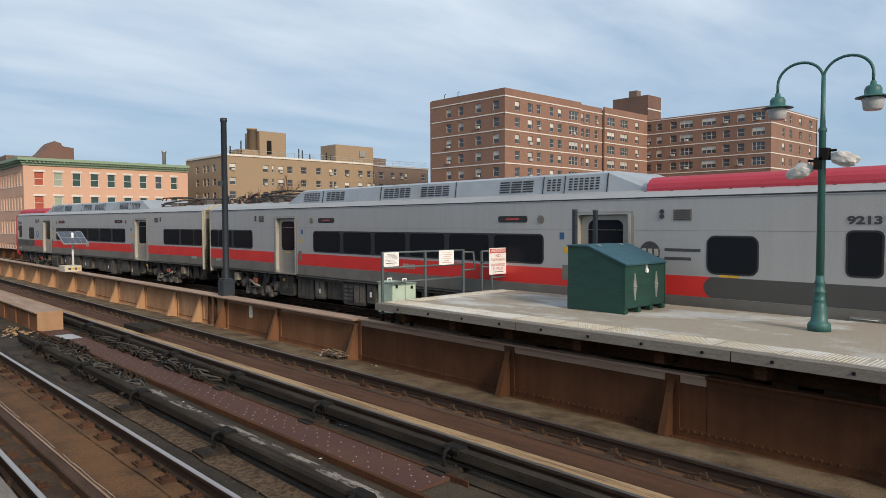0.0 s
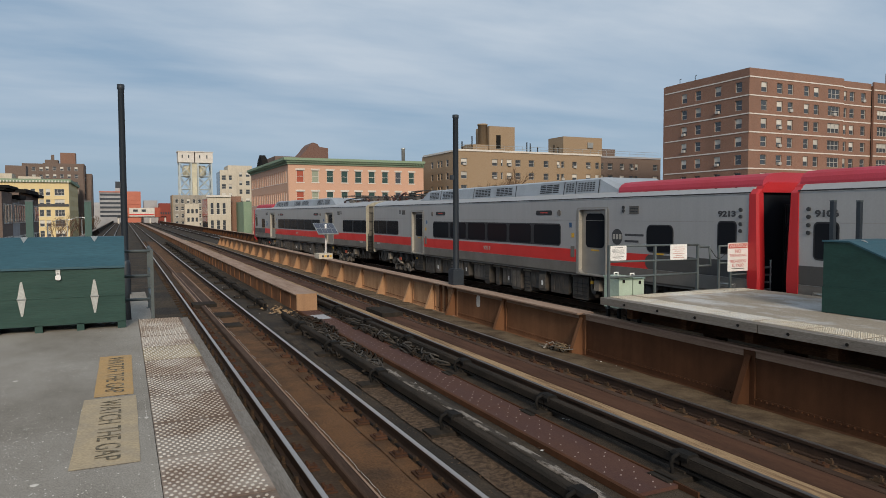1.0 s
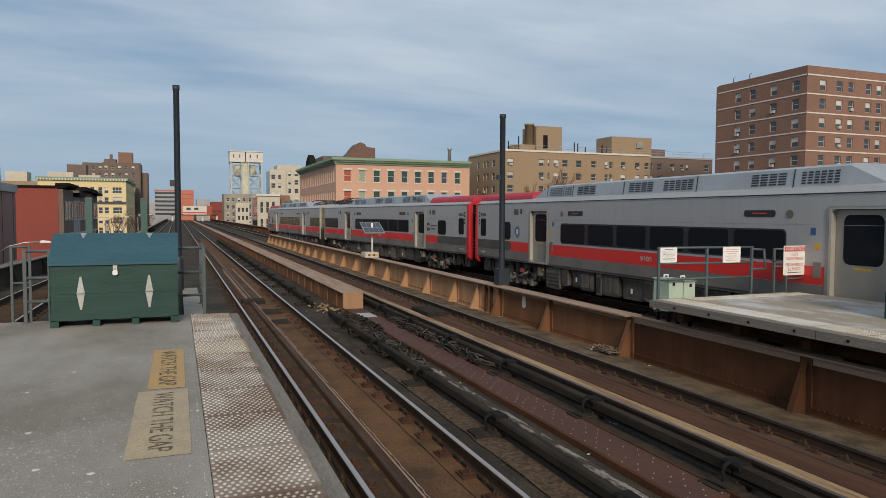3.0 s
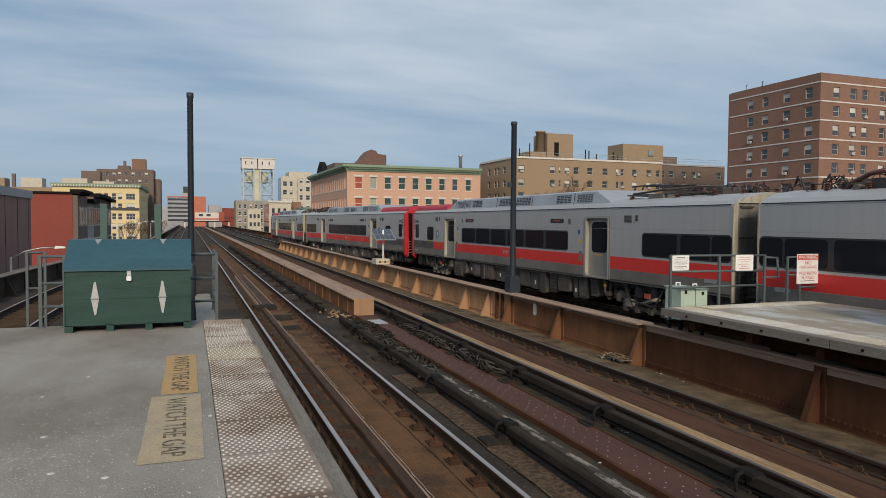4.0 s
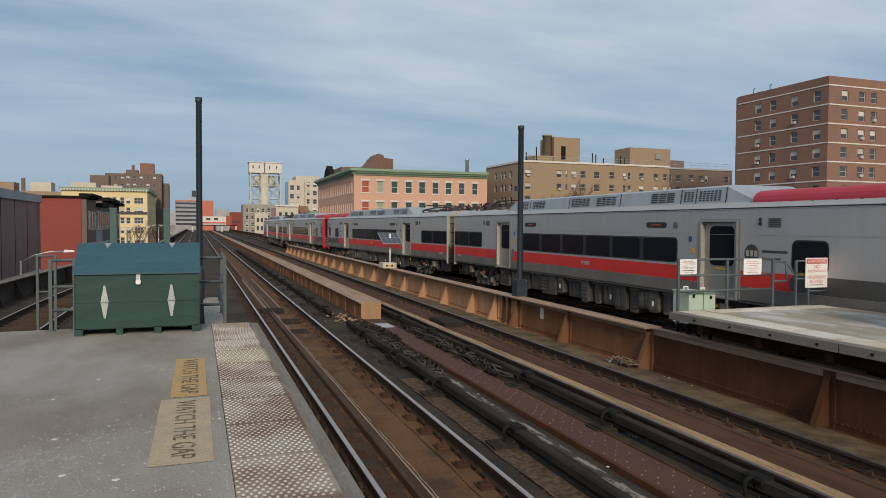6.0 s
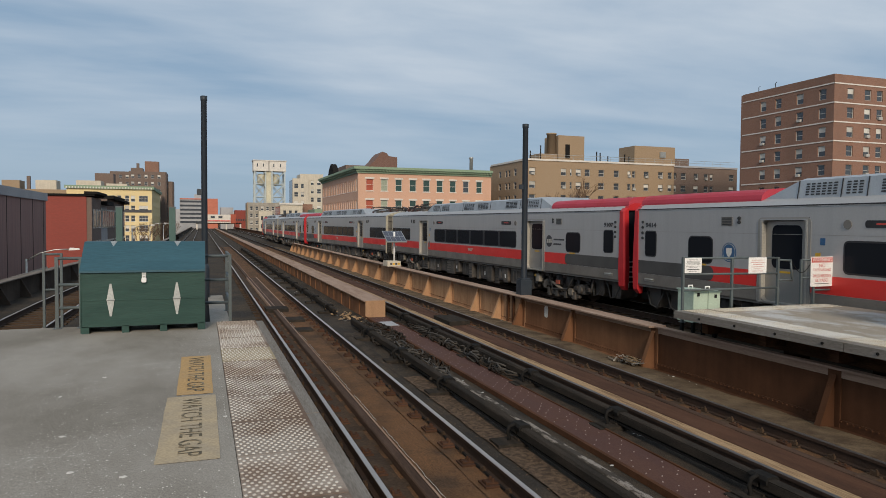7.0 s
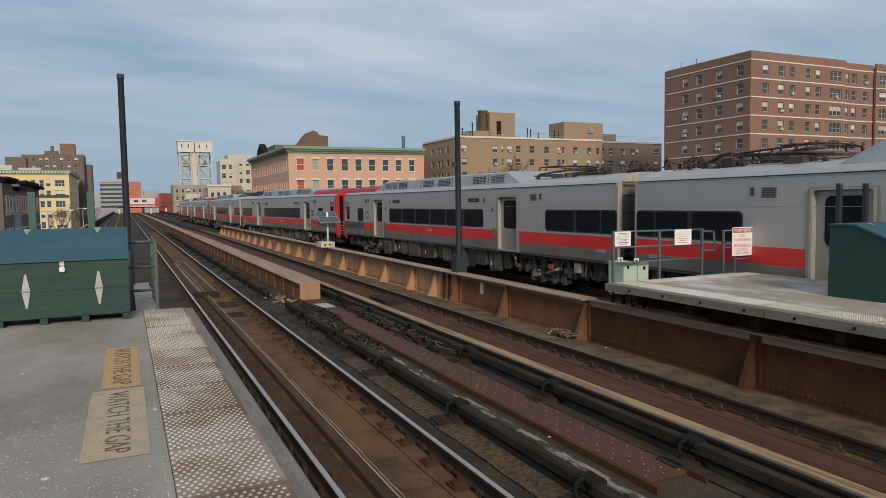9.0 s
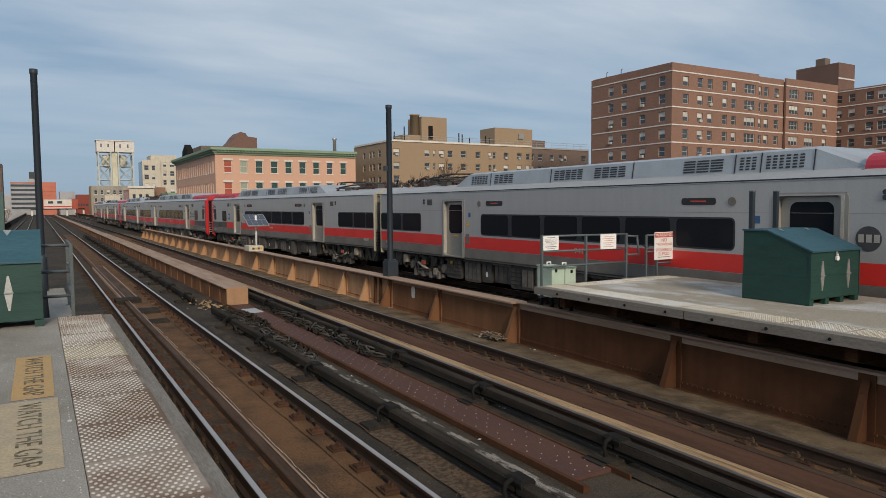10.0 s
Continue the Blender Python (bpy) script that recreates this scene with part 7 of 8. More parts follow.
def facade(house, o, d, length, z0, z1, rows, wins, wall, kinds=("win_dark",), sill=0, rnd=None, coolers=0.0, blinds=0.3, thick=0.35):
    """A wall with real openings. rows: (bottom, top); wins: (middle, width)."""
    rnd = rnd or random.Random(1)
    n = NORMAL[d]
    bm = bmesh.new()
    z = z0
    wins = sorted(wins)
    for b, t in sorted(rows):
        fbox(bm, o, d, n, 0, length, -thick, 0, z, b)
        u = 0.0
        for m, w in wins:
            fbox(bm, o, d, n, u, m - w / 2, -thick, 0, b, t)
            u = m + w / 2
        fbox(bm, o, d, n, u, length, -thick, 0, b, t)
        z = t
    fbox(bm, o, d, n, 0, length, -thick, 0, z, z1)
    part("wall", bm, M[wall], house)
    for b, t in rows:
        for i, (m, w) in enumerate(wins):
            x, y = o[0] + d[0] * m, o[1] + d[1] * m
            win = piece("window", sash_mesh(d, w, t - b, sill), house, x, y, b)
            if sill:
                piece("window_sill", ledge_mesh(d, w, t - b, False), win)
            if sill > 1:
                piece("lintel", ledge_mesh(d, w, t - b, True), win)
            k = kinds[i] if len(kinds) == len(wins) else kinds[0]
            piece("pane", pane_mesh(d, w, t - b, k), win)
            if k == "win_dark" and rnd.random() < blinds:
                piece("blind", blind_mesh(d, w, t - b), win)
            if rnd.random() < coolers:
                piece("air_conditioner", cooler_mesh(d), win)


def core(house, x0, x1, y0, y1, z0, z1, roof="roof_gravel"):
    pbox("core", house, M["win_dark"], x0, x1, y0, y1, z0, z1 - 0.5)
    pbox("roof", house, M[roof], x0, x1, y0, y1, z1 - 0.5, z1 - 0.4)


def block(house, name, mat, x0, x1, y0, y1, z0, z1, label=""):
    return pbox(name, house, M[mat], x0, x1, y0, y1, z0, z1, label)


# brick tower with white floor bands
tower = thing("apartment_tower", (0, 0, 0), "orange-brown brick apartment block with white floor bands", "apartment building", "city buildings")
BANDS = [23.7 - 2.78 * k for k in range(10)]
ROWS = [(b - 2.15, b - 0.60) for b in BANDS]
R1 = random.Random(21)
facade(tower, (84.8, 94.2), (0, -1), 17.54, -7.2, 25.0, ROWS, ((4.5, 1.25), (7.6, 1.25), (11.8, 1.3), (15.9, 1.3)), "brick_tower", rnd=R1, coolers=0.15, blinds=0.5)
facade(tower, (84.8, 76.3), (1, 0), 21.6, -7.2, 25.0, ROWS, ((3.2, 1.3), (6.6, 1.3), (9.0, 1.2), (12.7, 1.2), (15.0, 1.2), (19.2, 2.9)), "brick_tower", rnd=R1, coolers=0.22, blinds=0.5)
facade(tower, (106.4, 76.8), (1, 0), 7.7, -7.2, 24.8, ROWS, ((1.0, 0.9), (2.8, 1.2), (5.7, 1.2)), "brick_tower", rnd=R1, coolers=0.2, blinds=0.4)
facade(tower, (114.1, 76.3), (1, 0), 16.0, -7.2, 25.0, ROWS, ((2.3, 2.7), (7.0, 2.7), (11.9, 1.3)), "brick_tower", rnd=R1, coolers=0.2, blinds=0.4)
facade(tower, (130.1, 77.5), (0, -1), 26.14, -7.2, 24.0, ROWS[:], ((1.3, 1.5), (3.9, 1.2), (7.1, 1.4), (9.9, 2.8), (14.6, 2.9), (18.1, 1.4), (20.9, 1.4), (24.2, 2.4)), "brick_tower", rnd=R1, coolers=0.2, blinds=0.4)
facade(tower, (130.1, 51.0), (1, 0), 24, -7.2, 24.0, ROWS[:], ((6.0, 1.3), (9.5, 1.3), (14.5, 1.3), (20.0, 1.3)), "brick_tower", rnd=R1, coolers=0.15, blinds=0.4)
core(tower, 85.2, 130.0, 77.3, 94.2, -7.2, 25.0)
core(tower, 130.5, 153.5, 51.4, 94.2, -7.2, 24.0)
block(tower, "wall", "brick_tower", 153.6, 154.1, 51.0, 94.2, -7.2, 24.0)
block(tower, "wall", "brick_tower", 84.8, 154.1, 94.2, 94.6, -7.2, 24.9)
for k, b in enumerate(BANDS):
    bm = bmesh.new()
    box(bm, 84.74, 84.8, 76.24, 94.2, b - 0.09, b + 0.09)
    box(bm, 84.74, 106.4, 76.24, 76.3, b - 0.09, b + 0.09)
    box(bm, 106.4, 114.1, 76.74, 76.8, b - 0.09, b + 0.09)
    box(bm, 114.1, 130.04, 76.24, 76.3, b - 0.09, b + 0.09)
    box(bm, 130.04, 130.1, 51.0, 76.24, b - 0.09, b + 0.09)
    box(bm, 130.04, 154.1, 50.94, 51.0, b - 0.09, b + 0.09)
    part("floor_band", bm, M["trim_white"], tower, "white concrete floor band")
pent = part("penthouse", *(lambda q: (box(q, 137.5, 143.2, 80.5, 89.5, 23.5, 30.8), q)[1:])(bmesh.new()), M["brick_pent"], tower, "brick lift housing on the roof")
block(pent, "penthouse_band", "trim_white", 137.4, 143.3, 80.44, 80.5, 27.6, 27.85)
block(pent, "chimney", "brick_dark", 138.6, 140.4, 84, 86, 30.8, 32.4)
for x, y in ((88.5, 92), (86.5, 88.5)):
    bm = bmesh.new()
    tube(bm, [(86, y, 24.6), (86, y, 26.0), (86.3, y, 26.15)], 0.06, 6)
    part("vent_pipe", bm, M["black_iron"], tower)

# tan brick block
tan = thing("tan_apartment_house", (0, 0, 0), "tan brick apartment house with roof houses and chimneys", "apartment building", "city buildings")
TR = [(12.47 - 2.58 * k, 13.82 - 2.58 * k) for k in range(6)]
R2_ = random.Random(33)
facade(tan, (57.0, 137.0), (0, -1), 16.64, -7.2, 15.2, TR, ((4.6, 1.2), (7.7, 1.1), (9.2, 1.1), (12.0, 1.3)), "brick_tan", rnd=R2_, coolers=0.1, blinds=0.4)
facade(tan, (57.0, 120.0), (1, 0), 34, -7.2, 15.2, TR, ((1.3, 1.3), (8.1, 1.2), (9.7, 0.45), (11.4, 1.2), (13.4, 1.2), (16.6, 1.3), (20.1, 1.2), (23.1, 0.75), (24.2, 0.75), (27.2, 1.2), (30.7, 1.2), (33.0, 1.0)), "brick_tan", rnd=R2_, coolers=0.22, blinds=0.4)
facade(tan, (91.0, 120.5), (1, 0), 16.8, -7.2, 15.0, TR, ((0.6, 0.9), (2.8, 1.3), (6.0, 1.2), (8.6, 1.1), (10.0, 0.8), (15.3, 1.3)), "brick_dark", rnd=R2_, coolers=0.2, blinds=0.3)
core(tan, 57.4, 107.6, 121.0, 137.0, -7.2, 15.2)
block(tan, "wall", "brick_tan", 56.9, 107.9, 137.0, 137.4, -7.2, 15.2)
block(tan, "coping", "trim_white", 56.85, 91.05, 119.85, 120.25, 15.2, 15.55)
block(tan, "coping", "trim_white", 56.85, 57.25, 120.25, 137.0, 15.2, 15.55)
block(tan, "coping", "haze_wall", 91.05, 107.8, 120.35, 120.8, 15.0, 15.35)
block(tan, "roof_house", "brick_tan", 66.6, 72.6, 125, 131, 15.2, 21.0)
block(tan, "roof_house", "brick_tan", 62.6, 66.6, 125.5, 130, 15.2, 17.2)
bm = bmesh.new()
lathe(bm, [(1.0, 14.8), (0.95, 21.2), (1.05, 21.2), (1.05, 21.5)], (65.8, 126.5, 0), 14)
part("chimney", bm, M["brick_tan"], tan, "round tan brick chimney")
block(tan, "roof_house", "brick_tan", 84.9, 95.2, 125.2, 131, 15.2, 19.7)
block(tan, "roof_house", "brick_dark", 95.2, 99.2, 125.6, 130, 15.2, 17.4)
block(tan, "roof_tank", "galv", 91.2, 92.6, 124.9, 125.2, 17.4, 18.6)
block(tan, "door_panel", "black_iron", 68.2, 69.2, 124.9, 125.0, 16.4, 19.2)
for x0, x1, y in ((57.0, 91.0, 120.4), (91.0, 107.6, 120.9)):
    bm = bmesh.new()
    cyl(bm, (x0, y, 16.5), (x1, y, 16.5), 0.035, seg=5)
    cyl(bm, (x0, y, 16.0), (x1, y, 16.0), 0.03, seg=5)
    x = x0
    while x < x1:
        cyl(bm, (x, y, 15.2), (x, y, 16.5), 0.03, seg=5)
        x += 2.1
    part("roof_railing", bm, M["galv"], tan)
bm = bmesh.new()
for x, zt in ((58.6, 17.2), (60.8, 18.3), (73.4, 17.6), (74.2, 17.4), (76.0, 16.8), (80.0, 17.3), (81.0, 16.9)):
    cyl(bm, (x, 121.5, 15.0), (x, 121.5, zt), 0.12, seg=8)
part("vent_pipe", bm, M["black_iron"], tan)

# salmon brick warehouse with a green cornice
sal = thing("salmon_warehouse", (0, 0, 0), "salmon brick warehouse with white lintels and a green cornice", "building", "city buildings")
SR = [(8.95, 11.15), (5.05, 7.25), (1.15, 3.35), (-2.75, -0.55), (-6.2, -4.2)]
facade(sal, (25.55, 126.0), (1, 0), 26.4, -7.2, 12.2, SR, [(2.2, 1.4), (5.0, 1.3), (7.8, 1.3), (10.6, 1.3), (13.3, 1.3), (16.0, 1.3), (18.7, 1.25), (21.4, 1.2), (24.2, 1.2)],
       "brick_salmon", kinds=("win_red", "win_block", "win_green", "win_green", "win_green", "win_green", "win_green", "win_dark", "win_green"), sill=2, rnd=random.Random(3), blinds=0.0)
facade(sal, (25.55, 166.0), (0, -1), 39.64, -7.2, 12.2, SR, [(1.8 + 2.02 * k, 0.95) for k in range(19)], "brick_salmon", kinds=("win_red",), sill=1, rnd=random.Random(3), blinds=0)
core(sal, 25.95, 51.95, 126.4, 166, -7.2, 12.2)
block(sal, "wall", "brick_salmon", 51.95, 52.3, 126.0, 166, -7.2, 12.2)
for w, z0, z1 in ((0.25, 12.2, 12.55), (0.5, 12.55, 12.9), (0.95, 12.9, 13.35)):
    bm = bmesh.new()
    box(bm, 25.55 - w, 52.3, 126 - w, 126.4, z0, z1)
    box(bm, 25.55 - w, 25.95, 126.4, 166.2, z0, z1)
    part("cornice", bm, M["cornice_green"], sal, "green copper cornice")
bm = bmesh.new()
for k in range(44):
    box(bm, 25.8 + 0.6 * k, 26.05 + 0.6 * k, 125.2, 125.5, 12.58, 12.9)
for k in range(60):
    box(bm, 24.75, 25.05, 126.5 + 0.66 * k, 126.75 + 0.66 * k, 12.58, 12.9)
part("bracket", bm, M["cornice_green"], sal, "", "stuff")
block(sal, "roof", "roof_gravel", 25.6, 52.3, 126.1, 166, 13.3, 13.4)
bm = bmesh.new()
prism_y(bm, [(31.2, 13.3), (39.6, 13.3), (39.6, 14.4), (38.3, 14.4), (38.3, 17.2), (36.4, 17.4), (36.0, 18.0), (35.0, 18.3), (34.2, 17.5), (33.4, 16.4), (31.2, 14.3)], 145, 152)
part("roof_house", bm, M["brick_pent"], sal, "dark red brick roof house with a slanting side")
block(sal, "roof_house", "brick_dark", 28, 34, 150, 160, 13.3, 15.6)
bm = bmesh.new()
v = [bm.verts.new(p) for p in ((25.0, 148, 13.3), (25.0, 155, 13.3), (25.0, 154, 14.6), (25.0, 151.5, 15.8), (25.0, 149, 14.6))]
w_ = [bm.verts.new((26.2, q.co.y, q.co.z)) for q in v]
bm.faces.new(v)
bm.faces.new(w_[::-1])
for k in range(5):
    bm.faces.new((v[k], v[(k + 1) % 5], w_[(k + 1) % 5], w_[k]))
part("pediment", bm, M["black_iron"], sal, "dark weathered gabled pediment")
bm = bmesh.new()
lathe(bm, [(0.35, 13.3), (0.35, 15.8), (0.45, 15.9), (0.45, 16.2)], (49.2, 129.0, 0), 10)
part("flue", bm, M["galv"], sal, "shiny metal flue")

# pale yellow corner house and its neighbours
yel = thing("yellow_corner_house", (0, 0, 0), "pale yellow brick corner house with a green cornice", "building", "city buildings")
YR = [(9.1 - 3.1 * k, 11.0 - 3.1 * k) for k in range(6)]
facade(yel, (-40.5, 236.0), (1, 0), 24.0, -7.2, 13.0, YR, [(2.2, 2.6), (5.0, 1.2), (6.8, 1.2), (9.0, 1.2), (10.7, 1.2), (12.9, 1.2), (14.6, 1.2), (16.8, 1.2), (18.5, 1.2), (21.5, 2.6)], "brick_yellow", sill=1, rnd=random.Random(9), blinds=0.4)
facade(yel, (-16.5, 236.36), (0, 1), 45.6, -7.2, 13.0, YR, [(3 + 4.0 * k, 1.2) for k in range(11)], "brick_yellow", sill=0, rnd=random.Random(10), blinds=0.3)
core(yel, -40.5, -16.9, 236.4, 282, -7.2, 13.0)
bm = bmesh.new()
box(bm, -41.0, -15.9, 235.4, 236.3, 13.0, 13.9)
box(bm, -16.9, -15.9, 236.3, 282.3, 13.0, 13.9)
part("cornice", bm, M["cornice_green"], yel, "green cornice")
bm = bmesh.new()
for k in range(30):
    box(bm, -40.6 + 0.82 * k, -40.25 + 0.82 * k, 235.25, 235.4, 12.9, 13.5)
part("bracket", bm, M["trim_white"], yel, "", "stuff")
block(yel, "roof_house", "cream_stone", -38.5, -31.5, 240, 248, 13.0, 15.6)
block(yel, "roof_house", "cream_stone", -30.0, -24.0, 240, 248, 13.0, 14.8)
block(yel, "roof_house", "brick_dark", -34.5, -29.0, 250, 256, 13.0, 18.6)
block(yel, "black_sign_band", "ink", -28.5, -16.6, 235.86, 235.97, 5.75, 6.55, "long dark sign band")

bei = thing("beige_rooftops", (0, 0, 0), "row of beige and brown older houses", "building", "city buildings")
facade(bei, (-62, 250.0), (1, 0), 21.4, -7.2, 13.0, [(9.6, 11.4), (6.0, 7.8), (2.4, 4.2)], [(2 + 2.6 * k, 1.3) for k in range(8)], "brick_tan", sill=1, rnd=random.Random(12))
core(bei, -62, -40.7, 250.4, 270, -7.2, 13.0)
block(bei, "roof_house", "brick_tan", -62, -57, 255, 262, 13.0, 16.0)
block(bei, "roof_house", "cream_stone", -52.5, -46.5, 255, 262, 13.0, 16.2)
block(bei, "chimney", "brick_dark", -55.0, -54.0, 255, 256, 13.0, 17.4)

bro = thing("brown_tower_block", (0, 0, 0), "dark brown stepped brick tower block", "apartment building", "city buildings")
for x0, x1, y0, z1 in ((-34.2, -20.8, 287, 21.8), (-27.5, -14.7, 285, 21.9), (-16, -12.4, 288, 18.5)):
    rows = [(z1 - 2.6 - 2.7 * k, z1 - 1.2 - 2.7 * k) for k in range(9)]
    n = int((x1 - x0) / 2.4)
    facade(bro, (x0, y0), (1, 0), x1 - x0, -7.2, z1, rows, [(1.3 + 2.3 * k, 1.1) for k in range(n)], "brick_dark", rnd=random.Random(int(x1)), blinds=0.5)
    core(bro, x0, x1, y0 + 0.4, 300, -7.2, z1)
    block(bro, "wall", "brick_dark", x1 - 0.02, x1 + 0.3, y0 + 0.36, 300, -7.2, z1)
block(bro, "roof_house", "brick_tower", -22.2, -17.3, 288, 294, 21.4, 26.0)
block(bro, "roof_house", "brick_dark", -27.2, -23, 289, 294, 21.4, 23.4)
block(bro, "chimney", "brick_dark", -25.2, -24.2, 289, 290, 23.4, 25.2)

mar = thing("maroon_shed", (0, 0, 0), "windowless maroon metal-clad building with a pale coping", "building", "city buildings")
block(mar, "wall", "maroon_wall", -20, -11.6, 8, 51.8, -7.2, 4.25)
block(mar, "coping", "haze_wall", -20.1, -11.5, 7.9, 51.9, 4.25, 4.75, "pale metal coping")
block(mar, "base_band", "cream_stone", -20.05, -11.55, 7.9, 51.85, -1.2, -0.1)
for k in range(15):
    block(mar, "panel_joint", "black_iron", -11.6, -11.585, 9 + 3.0 * k, 9.04 + 3.0 * k, -0.1, 4.25)
for k in range(3):
    block(mar, "panel_joint", "black_iron", -18.5 + 2.6 * k, -18.46 + 2.6 * k, 7.985, 8.0, -0.1, 4.25)

red = thing("red_row_house", (0, 0, 0), "red painted brick row house with a dark cornice", "house", "city buildings")
block(red, "wall", "brick_red", -19, -11.25, 66.5, 72.5, -7.2, 5.1, "red painted party wall")
block(red, "front_wall", "brick_dark", -11.25, -10.85, 66.55, 72.5, -7.2, 5.0)
bm = bmesh.new()
box(bm, -19.2, -10.6, 66.35, 72.6, 5.1, 5.28)
box(bm, -11.4, -10.35, 66.25, 72.6, 5.28, 5.5)
part("cornice", bm, M["black_iron"], red, "dark cornice")
for y in (67.8, 69.5, 71.2):
    for z in (2.4, -0.4, -3.2):
        w = block(red, "window", "trim_white", -10.85, -10.80, y - 0.5, y + 0.5, z - 0.1, z + 1.6)
        block(w, "pane", "win_dark", -10.81, -10.77, y - 0.42, y + 0.42, z, z + 1.5)
row = thing("dark_row_house", (0, 0, 0), "dark stone row houses with projecting cornices", "house", "city buildings")
for y0, y1, mt, zt in ((72.7, 77.5, "haze_wall", 4.5), (77.5, 83, "brick_dark", 5.2), (83, 88.5, "brick_dark", 5.2), (88.5, 94, "brick_dark", 5.0)):
    block(row, "front_wall", mt, -19, -10.9, y0, y1 - 0.02, -7.2, zt)
    block(row, "cornice", "black_iron", -19, -10.3, y0 + 0.05, y1 - 0.05, zt, zt + 0.35)
    for y in (y0 + 1.0, y0 + 2.6, y0 + 4.2):
        for z in (2.4, -0.6, -3.6):
            w = block(row, "window", "trim_white", -10.9, -10.83, y - 0.5, y + 0.5, z - 0.12, z + 1.7)
            block(w, "pane", "win_dark", -10.84, -10.79, y - 0.42, y + 0.42, z, z + 1.55)

# far end of the line
org = thing("orange_office_block", (0, 0, 0), "grey and orange panelled office block far up the line", "office building", "city buildings")
block(org, "grey_wing", "haze_wall", -11.5, -1.3, 350, 380, -7.2, 14.0)
block(org, "orange_wing", "orange_wall", -1.3, 5.7, 349.5, 380, -7.2, 14.1)
for k in range(6):
    block(org, "window_band", "win_dark", -11.3, -1.5, 349.85, 350, 2.4 + 1.95 * k, 3.3 + 1.95 * k)
block(org, "orange_parapet", "orange_wall", -11.5, -1.3, 349.8, 350.0, 13.6, 14.1)
block(org, "roof_plant", "haze_wall", -5, -2, 355, 362, 14, 16.2)
for k in range(5):
    block(org, "panel_joint", "brick_red", -1.2, 5.6, 349.44, 349.5, 4.2 + 1.95 * k, 4.28 + 1.95 * k)
st = thing("far_station", (0, 0, 0), "white and red footbridge building across the far tracks", "station", "city buildings")
block(st, "wall", "trim_white", 0.4, 9.6, 300, 306, 2.6, 6.0)
block(st, "red_band", "train_red", 0.3, 9.5, 299.8, 300, 3.2, 3.6)
block(st, "red_tower", "win_red", 9.6, 11.8, 300.2, 306, 2.4, 6.2)
block(st, "window", "win_dark", 1.8, 3.4, 299.85, 300, 4.5, 5.4)
block(st, "window", "win_dark", 4.8, 6.4, 299.85, 300, 4.5, 5.4)
block(st, "beam", "black_iron", -4, 14, 300.5, 305, 2.2, 2.6)
for x in (-3.6, 8.0, 13.6):
    block(st, "column", "trim_white", x - 0.3, x + 0.3, 301, 302, -0.2, 2.2)
far_ = thing("far_brick_block", (0, 0, 0), "low dark red brick building by the far tracks", "building", "city buildings")
block(far_, "wall", "brick_red", 12.2, 17.5, 318, 330, -7.2, 8.2)
block(far_, "wall", "haze_wall", 6.5, 12.0, 330, 345, -7.2, 9.6)
for k in range(5):
    block(far_, "window", "win_dark", 12.5 + k, 13.1 + k, 317.9, 318, 3.5, 4.4)

lt = thing("lift_bridge_tower", (0, 0, 0), "pale steel lift bridge towers with cross bracing", "bridge tower", "city buildings")
for y in (340.0, 347.0):
    for x in (22.2, 27.2, 30.2, 36.2):
        bm = bmesh.new()
        box(bm, x - 0.3, x + 0.3, y - 0.3, y + 0.3, -7.2, 27.4)
        part("tower_leg", bm, M["tower_steel"], lt)
    for x0, x1 in ((22.2, 27.2), (30.2, 36.2)):
        for z in (9.0, 15.1, 21.2):
            bm = bmesh.new()
            cyl(bm, (x0, y, z), (x1, y, z + 6.0), 0.2, seg=5)
            cyl(bm, (x1, y, z), (x0, y, z + 6.0), 0.2, seg=5)
            cyl(bm, (x0, y, z), (x1, y, z), 0.22, seg=5)
            part("cross_brace", bm, M["tower_steel"], lt)
for x in (22.2, 36.2):
    for z in (9.0, 15.1, 21.2):
        bm = bmesh.new()
        cyl(bm, (x, 340, z), (x, 347, z + 6.0), 0.2, seg=5)
        cyl(bm, (x, 347, z), (x, 340, z + 6.0), 0.2, seg=5)
        part("cross_brace", bm, M["tower_steel"], lt)
block(lt, "counterweight", "water_tank", 27.6, 29.8, 340.5, 346.5, -7.2, 27.4, "cream central shaft")
for cx in (25.6, 32.2):
    bm = bmesh.new()
    lathe(bm, [(0.8, 0), (1.9, 1.4), (2.0, 4.6), (1.5, 5.6)], (cx, 344, 20.6), 14)
    part("sheave_drum", bm, M["water_tank"], lt, "cream rounded drum")
block(lt, "tower_head", "trim_white", 21.6, 28.6, 339.5, 347.5, 27.4, 32.2, "white panelled tower head")
block(lt, "tower_head", "trim_white", 29.0, 36.8, 339.5, 347.5, 27.4, 32.2, "white panelled tower head")
block(lt, "head_cap", "trim_white", 21.3, 37.1, 339.2, 347.8, 32.2, 32.6)
for x in (23.4, 26.2, 31.0, 34.2):
    block(lt, "head_opening", "win_dark", x - 0.25, x + 0.25, 339.4, 339.5, 29.4, 30.9)

